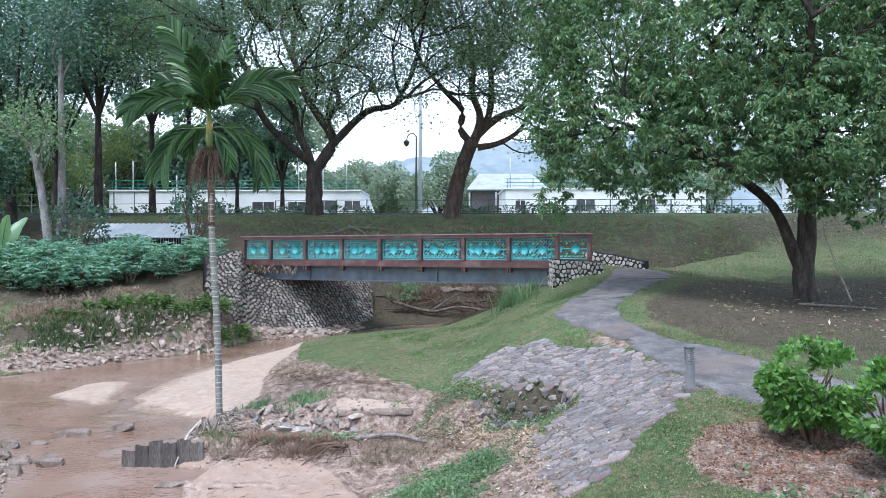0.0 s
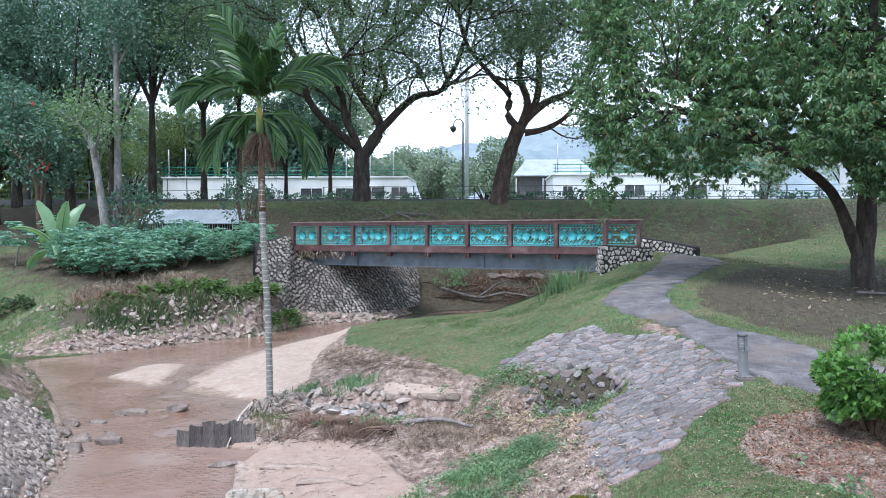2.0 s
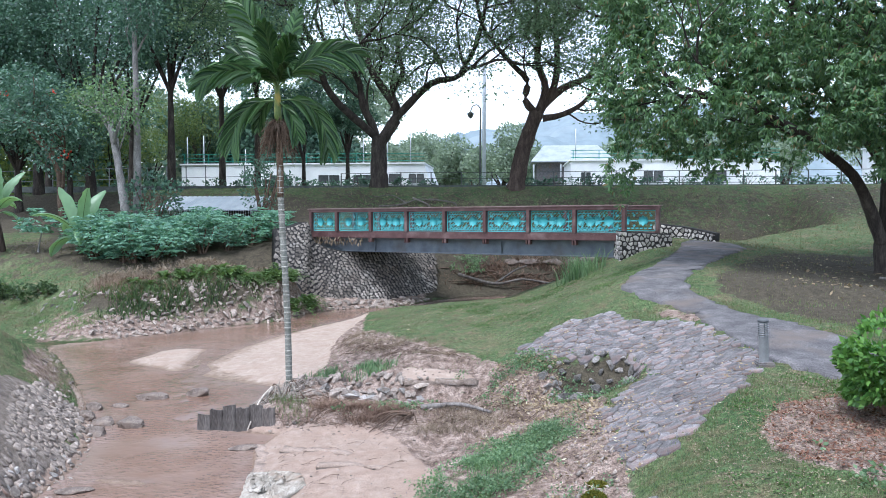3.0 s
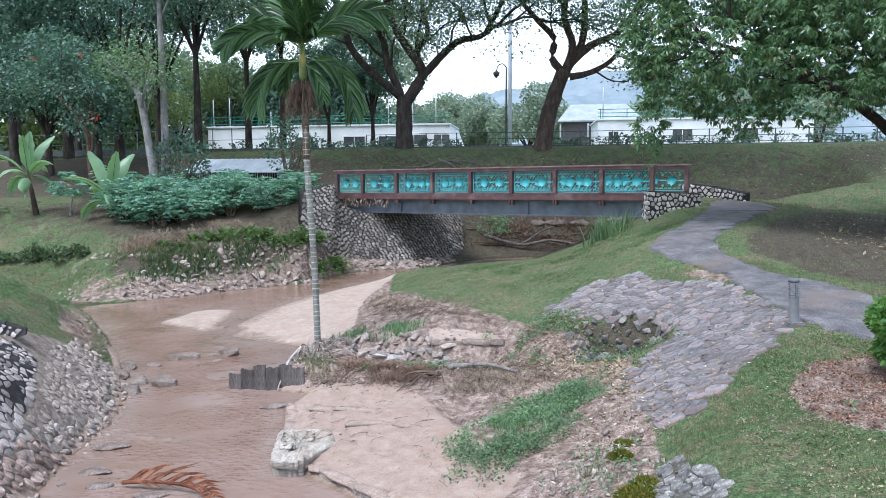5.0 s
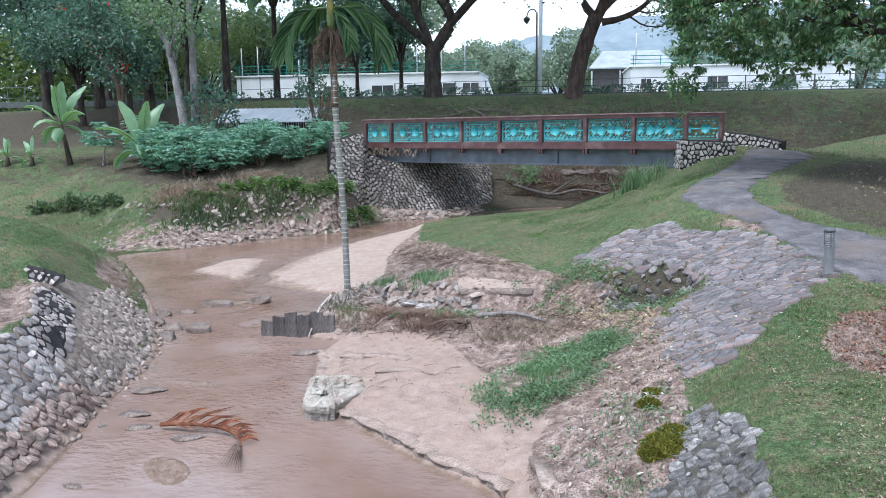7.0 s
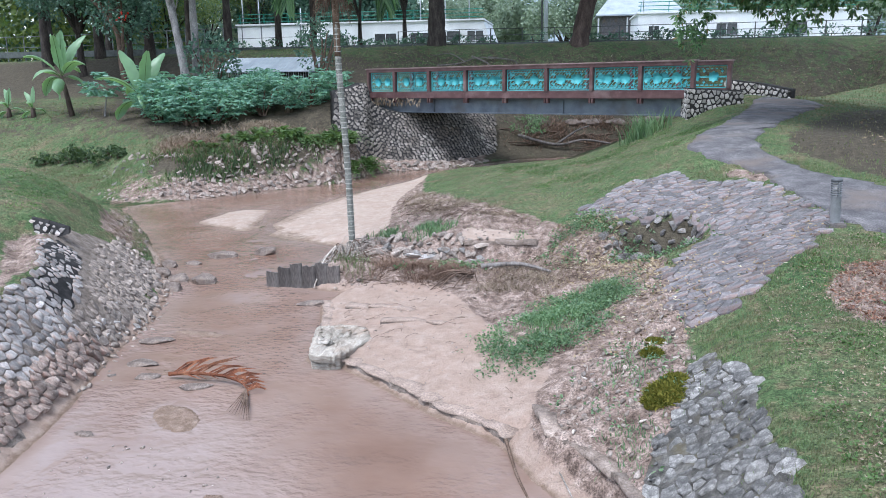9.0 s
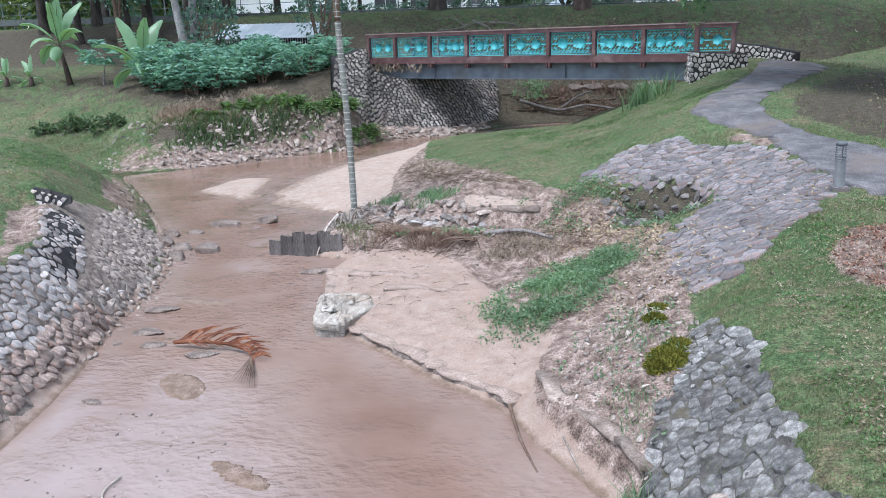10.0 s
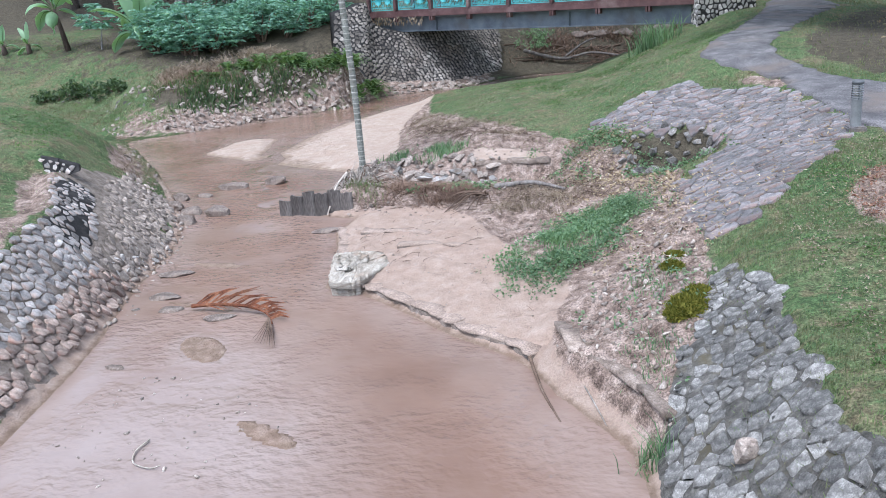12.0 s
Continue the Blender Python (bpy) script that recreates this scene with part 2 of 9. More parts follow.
M_TEAL = surface("turquoise_paint", [(0.05, 0.29, 0.31), (0.075, 0.36, 0.38), (0.12, 0.42, 0.43)], 4, 40, 0.5, relief=0.1, dist=0.003, grain=0.1)
M_GIRDER = surface("blue_grey_girder_paint", [(0.085, 0.10, 0.12), (0.125, 0.145, 0.17), (0.16, 0.18, 0.20)], 2, 30, 0.6, relief=0.15, dist=0.005, stain=(0.09, 0.085, 0.08), grain=0.1)
M_WHITE = surface("white_wall_paint", [(0.66, 0.68, 0.70), (0.74, 0.76, 0.77), (0.80, 0.81, 0.82)], 0.4, 10, 0.8, relief=0.05, stain=(0.55, 0.57, 0.58), grain=0.1)
M_GREENRAIL = surface("green_rail_paint", [(0.02, 0.16, 0.11), (0.03, 0.22, 0.16), (0.05, 0.27, 0.20)], 3, 20, 0.5, relief=0, grain=0.1)
M_DARKMETAL = surface("dark_fence_metal", [(0.05, 0.06, 0.055), (0.08, 0.09, 0.085), (0.11, 0.12, 0.115)], 4, 30, 0.6, relief=0, grain=0.1)
M_PALEMETAL = surface("galvanised_metal", [(0.42, 0.44, 0.46), (0.50, 0.52, 0.54), (0.58, 0.60, 0.61)], 3, 30, 0.5, 0.2, relief=0.1, dist=0.003, grain=0.1)
M_ROOF = surface("pale_sheet_roof", [(0.24, 0.28, 0.31), (0.31, 0.35, 0.38), (0.37, 0.41, 0.435)], 1.0, 20, 0.55, relief=0.1, stain=(0.36, 0.40, 0.42), grain=0.1)
M_GLASSDARK = surface("dark_window", [(0.03, 0.035, 0.04), (0.05, 0.055, 0.06), (0.07, 0.08, 0.085)], 2, 10, 0.2, relief=0, spec=0.5, grain=0.1)
M_BARK = surface("dark_bark", [(0.024, 0.02, 0.018), (0.05, 0.041, 0.035), (0.09, 0.075, 0.064)], 5, 30, 0.95, relief=0.9, dist=0.05, stretch=(1, 1, 0.25))
M_BARKRED = surface("brown_bark", [(0.035, 0.025, 0.021), (0.072, 0.051, 0.042), (0.12, 0.09, 0.075)], 5, 30, 0.95, relief=0.9, dist=0.05, stretch=(1, 1, 0.25))
M_BARKPALE = surface("pale_grey_bark", [(0.15, 0.14, 0.13), (0.23, 0.215, 0.205), (0.33, 0.31, 0.295)], 4, 30, 0.95, relief=0.5, dist=0.02, stretch=(1, 1, 0.4))
M_PALMTRUNK = surface("ringed_palm_bark", [(0.12, 0.125, 0.105), (0.19, 0.195, 0.17), (0.27, 0.27, 0.24)], 5, 40, 0.9, relief=0.4, dist=0.01, stain=(0.14, 0.13, 0.11))
M_PALMRING = surface("pale_ring_scar", [(0.28, 0.275, 0.24), (0.34, 0.33, 0.295), (0.40, 0.385, 0.345)], 6, 40, 0.9, relief=0.2)
M_FIBRE = surface("dry_palm_fibre", [(0.06, 0.04, 0.027), (0.105, 0.073, 0.05), (0.17, 0.125, 0.088)], 8, 50, 0.95, relief=0.4, rand=0.3)
M_SHAFT = surface("green_crownshaft", [(0.06, 0.11, 0.03), (0.11, 0.15, 0.04), (0.34, 0.25, 0.05)], 3, 20, 0.5, relief=0.1, grain=0.1)
M_DRYFROND = surface("rust_dry_frond", [(0.07, 0.023, 0.011), (0.15, 0.053, 0.026), (0.27, 0.125, 0.068)], 6, 40, 0.8, relief=0.2, rand=0.35)
M_WOODGREY = surface("weathered_board", [(0.085, 0.075, 0.068), (0.14, 0.125, 0.115), (0.20, 0.185, 0.17)], 5, 40, 0.95, relief=0.7, dist=0.02, stretch=(1, 1, 0.2), rand=0.3)
M_DRIFT = surface("bleached_driftwood", [(0.22, 0.19, 0.16), (0.34, 0.30, 0.26), (0.46, 0.41, 0.36)], 6, 40, 0.95, relief=0.6, dist=0.01, rand=0.3)
M_ROOT = surface("brown_root", [(0.07, 0.045, 0.032), (0.12, 0.082, 0.06), (0.17, 0.125, 0.095)], 6, 40, 0.95, relief=0.5, rand=0.3)
M_LAMPMETAL = surface("brushed_grey_metal", [(0.19, 0.195, 0.20), (0.25, 0.255, 0.26), (0.31, 0.315, 0.32)], 3, 40, 0.45, 0.3, relief=0.1, dist=0.002, grain=0.1)
M_LAMPDARK = surface("dark_lamp_cap", [(0.06, 0.065, 0.07), (0.09, 0.095, 0.10), (0.12, 0.125, 0.13)], 5, 40, 0.5, relief=0, grain=0.1)
M_CARWHITE = surface("white_car_paint", [(0.70, 0.71, 0.72), (0.75, 0.76, 0.77), (0.78, 0.79, 0.80)], 1, 20, 0.25, relief=0, spec=0.5, grain=0.1)
M_RUBBER = surface("black_rubber", [(0.02, 0.02, 0.02), (0.03, 0.03, 0.03), (0.04, 0.04, 0.04)], 5, 40, 0.8, relief=0, grain=0.1)
# forest colour with the distance haze painted in as pale blue
M_HILL = surface("haze_tinted_forest", [(0.16, 0.21, 0.235), (0.20, 0.25, 0.275), (0.24, 0.285, 0.31)], 0.02, 0.12, 1.0, relief=0, spec=0.0, grain=0.1)
M_WETROCK = surface("wet_brown_rock", [(0.10, 0.077, 0.063), (0.18, 0.147, 0.125), (0.29, 0.245, 0.21)], 5, 40, 0.8, relief=0.9, dist=0.03, stain=(0.2, 0.145, 0.112), spec=0.25)
M_CRUST = surface("pale_layered_crust", [(0.24, 0.205, 0.165), (0.42, 0.375, 0.315), (0.56, 0.515, 0.45)], 5, 45, 0.95, relief=0.9, dist=0.04, stretch=(1, 0.35, 6), stain=(0.36, 0.27, 0.2), stain_at=0.55)
# mast metal paled, the haze before it put into the colour
M_MAST = surface("haze_tinted_pale_metal", [(0.42, 0.45, 0.48), (0.46, 0.49, 0.52), (0.50, 0.53, 0.56)], 1, 10, 0.7, relief=0, grain=0.1)
M_MOSS = leaf_mat("yellow_green_moss", (0.065, 0.085, 0.016), (0.205, 0.19, 0.04), rough=0.9, through=0.2, spec=0.1)

L_MANGO = leaf_mat("mango_leaf", (0.035, 0.09, 0.045), (0.15, 0.26, 0.12), (0.22, 0.17, 0.09), through=0.35, rough=0.38, spec=0.45)
L_RAIN = leaf_mat("feathery_leaf", (0.085, 0.14, 0.085), (0.19, 0.255, 0.16), through=0.5, glow=(1.1, 1.3, 0.95))
L_DARK = leaf_mat("deep_green_leaf", (0.04, 0.09, 0.072), (0.12, 0.205, 0.152), through=0.3, glow=(1.1, 1.3, 0.9))
L_LIGHT = leaf_mat("yellow_green_leaf", (0.085, 0.14, 0.05), (0.165, 0.215, 0.085), through=0.4)
L_CASSAVA = leaf_mat("blue_green_leaf", (0.085, 0.205, 0.16), (0.21, 0.38, 0.29), through=0.3)
L_BUSH = leaf_mat("glossy_bush_leaf", (0.05, 0.14, 0.035), (0.15, 0.29, 0.075), rough=0.3)
L_PALM = leaf_mat("palm_leaflet", (0.012, 0.042, 0.018), (0.075, 0.15, 0.055), rough=0.35, through=0.25, spec=0.3)
L_BANANA = leaf_mat("banana_leaf", (0.10, 0.23, 0.12), (0.25, 0.39, 0.235), rough=0.35)
L_GRASS = leaf_mat("grass_blade", (0.064, 0.132, 0.05), (0.175, 0.25, 0.112), (0.32, 0.27, 0.19), rough=0.7, through=0.3, spec=0.15, dry=(0.185, 0.172, 0.11), lush=(0.08, 0.175, 0.06))
L_WEED = leaf_mat("weed_leaf", (0.075, 0.145, 0.08), (0.19, 0.285, 0.165), rough=0.6)
# lighter copy of the grass colours, with the lit look painted in
L_KNOLL = leaf_mat("brightened_grass_blade", (0.12, 0.205, 0.095), (0.25, 0.345, 0.175), (0.38, 0.34, 0.25), rough=0.7, through=0.35, spec=0.15, dry=(0.25, 0.245, 0.165), glow=(1.2, 1.3, 0.85))
L_MEADOW = leaf_mat("rough_grass_blade", (0.07, 0.105, 0.055), (0.145, 0.175, 0.1), (0.3, 0.25, 0.18), rough=0.8, through=0.3, spec=0.1, dry=(0.2, 0.17, 0.115))
L_REED = leaf_mat("reed_blade", (0.08, 0.15, 0.075), (0.18, 0.27, 0.15), rough=0.6)
L_SCRUB = leaf_mat("scrub_leaf", (0.035, 0.065, 0.032), (0.095, 0.14, 0.07), rough=0.65)
L_FERN = leaf_mat("fern_leaf", (0.045, 0.095, 0.035), (0.13, 0.20, 0.075), rough=0.6)
L_MULCH = leaf_mat("red_brown_mulch_leaf", (0.10, 0.048, 0.034), (0.25, 0.135, 0.095), (0.30, 0.24, 0.18), rough=0.85, through=0.05, spec=0.1)
M_RACHIS = surface("green_rachis", [(0.06, 0.11, 0.035), (0.09, 0.15, 0.05), (0.12, 0.18, 0.06)], 4, 30, 0.5, relief=0.1, grain=0.1)
L_LITTER = leaf_mat("fallen_leaf", (0.14, 0.095, 0.06), (0.34, 0.27, 0.18), (0.52, 0.48, 0.36), rough=0.8, through=0.05, spec=0.1)
L_DRY = leaf_mat("dry_grass", (0.14, 0.105, 0.08), (0.32, 0.26, 0.205), rough=0.9, through=0.1, spec=0.1)
L_ROOTMAT = leaf_mat("red_brown_root_mat", (0.09, 0.058, 0.043), (0.27, 0.185, 0.145), rough=0.9, through=0.05, spec=0.1)
L_CLOVER = leaf_mat("clover_leaf", (0.06, 0.125, 0.04), (0.13, 0.205, 0.08), rough=0.6)
M_SANDCRUST = surface("damp_sand_crust", [(0.235, 0.178, 0.142), (0.295, 0.228, 0.185), (0.355, 0.28, 0.235)], 6, 45, 0.95, relief=0.6, dist=0.02)
L_FLOWER = leaf_mat("red_petal", (0.55, 0.03, 0.02), (0.70, 0.06, 0.04), rough=0.5)
# far leaves: air haze painted in as a paler, greyer green
L_HAZE = leaf_mat("haze_tinted_green_leaf", (0.19, 0.25, 0.195), (0.29, 0.35, 0.27), rough=0.8, spec=0.1, glow=(1.1, 1.2, 0.9))
# ---- helpers for building ----
rng = np.random.default_rng(7)


def np_mesh(name, V, F, mats, midx=None, smooth=False):
    """A mesh from vertex and face arrays (all faces with as many corners)."""
    V, F = np.asarray(V, np.float32), np.asarray(F, np.int32)
    me = bpy.data.meshes.new(name)
    k = F.shape[1]
    me.vertices.add(len(V))
    me.vertices.foreach_set("co", V.ravel())
    me.loops.add(F.size)
    me.loops.foreach_set("vertex_index", F.ravel())
    me.polygons.add(len(F))
    me.polygons.foreach_set("loop_start", np.arange(0, F.size, k, dtype=np.int32))
    me.polygons.foreach_set("loop_total", np.full(len(F), k, np.int32))
    if smooth:
        me.polygons.foreach_set("use_smooth", np.ones(len(F), bool))
    if midx is not None:
        me.polygons.foreach_set("material_index", np.asarray(midx, np.int32))
    me.update(calc_edges=True)
    me.validate()
    for m in (mats if isinstance(mats, (list, tuple)) else [mats]):
        me.materials.append(m)
    return me


def thing(name, loc, label, category, group="", kind="", turn=0.0):
    """An Empty at the base of a thing, that its parts hang from."""
    e = new(name)
    e.empty_display_size = 0.2
    e.location, e.rotation_euler = loc, (0, 0, turn)
    return tagged(e, label, category, group, kind)


def part(name, me, parent, label="", kind="", loc=None):
    """One mesh as a part under a thing; with loc None the mesh is in the thing's own coordinates."""
    if isinstance(me, bmesh.types.BMesh):
        raise TypeError
    ob = new(name, me)
    ob.parent = parent
    if loc is not None:
        ob.location = loc
    return tagged(ob, label, kind=kind)


def solo(name, me, label, category, group="", kind="", loc=(0, 0, 0)):
    ob = new(name, me)
    ob.location = loc
    return tagged(ob, label, category, group, kind)


def box_v(x0, x1, y0, y1, z0, z1, bevel=0.0, mat=None, name="box"):
    bm = bmesh.new()
    bmesh.ops.create_cube(bm, size=1)
    for v in bm.verts:
        v.co = Vector(((x0 + x1) / 2 + v.co.x * (x1 - x0), (y0 + y1) / 2 + v.co.y * (y1 - y0), (z0 + z1) / 2 + v.co.z * (z1 - z0)))
    if bevel:
        bmesh.ops.bevel(bm, geom=bm.edges[:], offset=bevel, segments=2, affect="EDGES")
    return bm_mesh(name, bm, mat)


def bm_mesh(name, bm, mat, smooth=False):
    me = bpy.data.meshes.new(name)
    bmesh.ops.recalc_face_normals(bm, faces=bm.faces[:])
    bm.to_mesh(me)
    bm.free()
    if smooth:
        for p in me.polygons:
            p.use_smooth = True
    for m in (mat if isinstance(mat, (list, tuple)) else [mat]):
        me.materials.append(m)
    return me


def join_arrays(parts):
    """Join (V, F) pairs."""
    Vs, Fs, n = [], [], 0
    for V, F in parts:
        Vs.append(np.asarray(V, float))
        Fs.append(np.asarray(F, int) + n)
        n += len(V)
    return np.concatenate(Vs), np.concatenate(Fs)


def tube(points, radii, sides=8, cap=True, wob=0.0):
    """A swept tube through points with a radius at each, as (V, F) of quads."""
    P, Rr = np.asarray(points, float), np.asarray(radii, float)
    if len(Rr) != len(P):
        Rr = np.interp(np.linspace(0, 1, len(P)), np.linspace(0, 1, len(Rr)), Rr)
    T = np.gradient(P, axis=0)
    T /= np.linalg.norm(T, axis=1)[:, None] + 1e-9
    ref = np.array([0.0, 0.0, 1.0]) if abs(T[:, 2]).mean() < 0.9 else np.array([0.0, 1.0, 0.0])
    A = np.cross(T, ref)
    A /= np.linalg.norm(A, axis=1)[:, None] + 1e-9
    B = np.cross(T, A)
    a = np.linspace(0, 2 * np.pi, sides, endpoint=False)
    r = Rr[:, None] * (1 + wob * rng.standard_normal((len(P), sides)))
    V = P[:, None] + r[..., None] * (np.cos(a)[None, :, None] * A[:, None] + np.sin(a)[None, :, None] * B[:, None])
    n = len(P)
    i, j = np.meshgrid(np.arange(n - 1), np.arange(sides), indexing="ij")
    j2 = (j + 1) % sides
    F = np.stack([i * sides + j, i * sides + j2, (i + 1) * sides + j2, (i + 1) * sides + j], -1).reshape(-1, 4)
    V = V.reshape(-1, 3)
    if cap:
        V = np.concatenate([V, P[-1:] + T[-1:] * Rr[-1] * 0.3, P[:1]])
        e, s = len(V) - 2, len(V) - 1
        k = (n - 1) * sides
        c1 = [[k + q, k + (q + 1) % sides, e, e] for q in range(0, sides)]
        c2 = [[(q + 1) % sides, q, s, s] for q in range(0, sides)]
        F = np.concatenate([F, [[a_, b_, c_, c_] for a_, b_, c_, _ in c1], [[a_, b_, c_, c_] for a_, b_, c_, _ in c2]])
    return V, F


def tris(F):
    """Quads with a repeated last corner become triangles, others are split."""
    F = np.asarray(F)
    one = F[F[:, 2] == F[:, 3]][:, :3]
    q = F[F[:, 2] != F[:, 3]]
    return np.concatenate([q[:, [0, 1, 2]], q[:, [0, 2, 3]], one])


def tube_mesh(name, points, radii, mat, sides=8, wob=0.0):
    V, F = tube(points, radii, sides, True, wob)
    return np_mesh(name, V, tris(F), mat, smooth=True)


def curve_pts(pts, n=16):
    """A smooth line through a few points (Catmull-Rom)."""
    P = np.asarray(pts, float)
    P = np.concatenate([2 * P[:1] - P[1:2], P, 2 * P[-1:] - P[-2:-1]])
    out = []
    m = len(P) - 3
    for k in range(m):
        t = np.linspace(0, 1, max(2, n // m + 1), endpoint=(k == m - 1))[:, None]
        p0, p1, p2, p3 = P[k:k + 4]
        out.append(0.5 * (2 * p1 + (p2 - p0) * t + (2 * p0 - 5 * p1 + 4 * p2 - p3) * t ** 2 + (3 * p1 - p0 - 3 * p2 + p3) * t ** 3))
    return np.concatenate(out)


def vnoise(x, y, seed=0):
    """Smooth value noise in the plane, about -1 to 1."""
    def h(i, j):
        s = np.sin(i * 127.1 + j * 311.7 + seed * 74.7) * 43758.5453
        return 2 * (s - np.floor(s)) - 1
    i, j = np.floor(x), np.floor(y)
    u, v = x - i, y - j
    u, v = u * u * (3 - 2 * u), v * v * (3 - 2 * v)
    return (h(i, j) * (1 - u) + h(i + 1, j) * u) * (1 - v) + (h(i, j + 1) * (1 - u) + h(i + 1, j + 1) * u) * v


def fbm(x, y, octaves=4, seed=0):
    return sum(vnoise(x * 2 ** k, y * 2 ** k, seed + k) / 2 ** k for k in range(octaves))


def inside(poly, x, y):
    """Which points lie in a polygon."""
    P = np.asarray(poly, float)
    r = np.zeros(np.shape(x), bool)
    for (ax, ay), (bx, by) in zip(P, np.roll(P, -1, axis=0)):
        c = (ay > y) != (by > y)
        r ^= c & (x < (bx - ax) * (y - ay) / (by - ay + 1e-12) + ax)
    return r


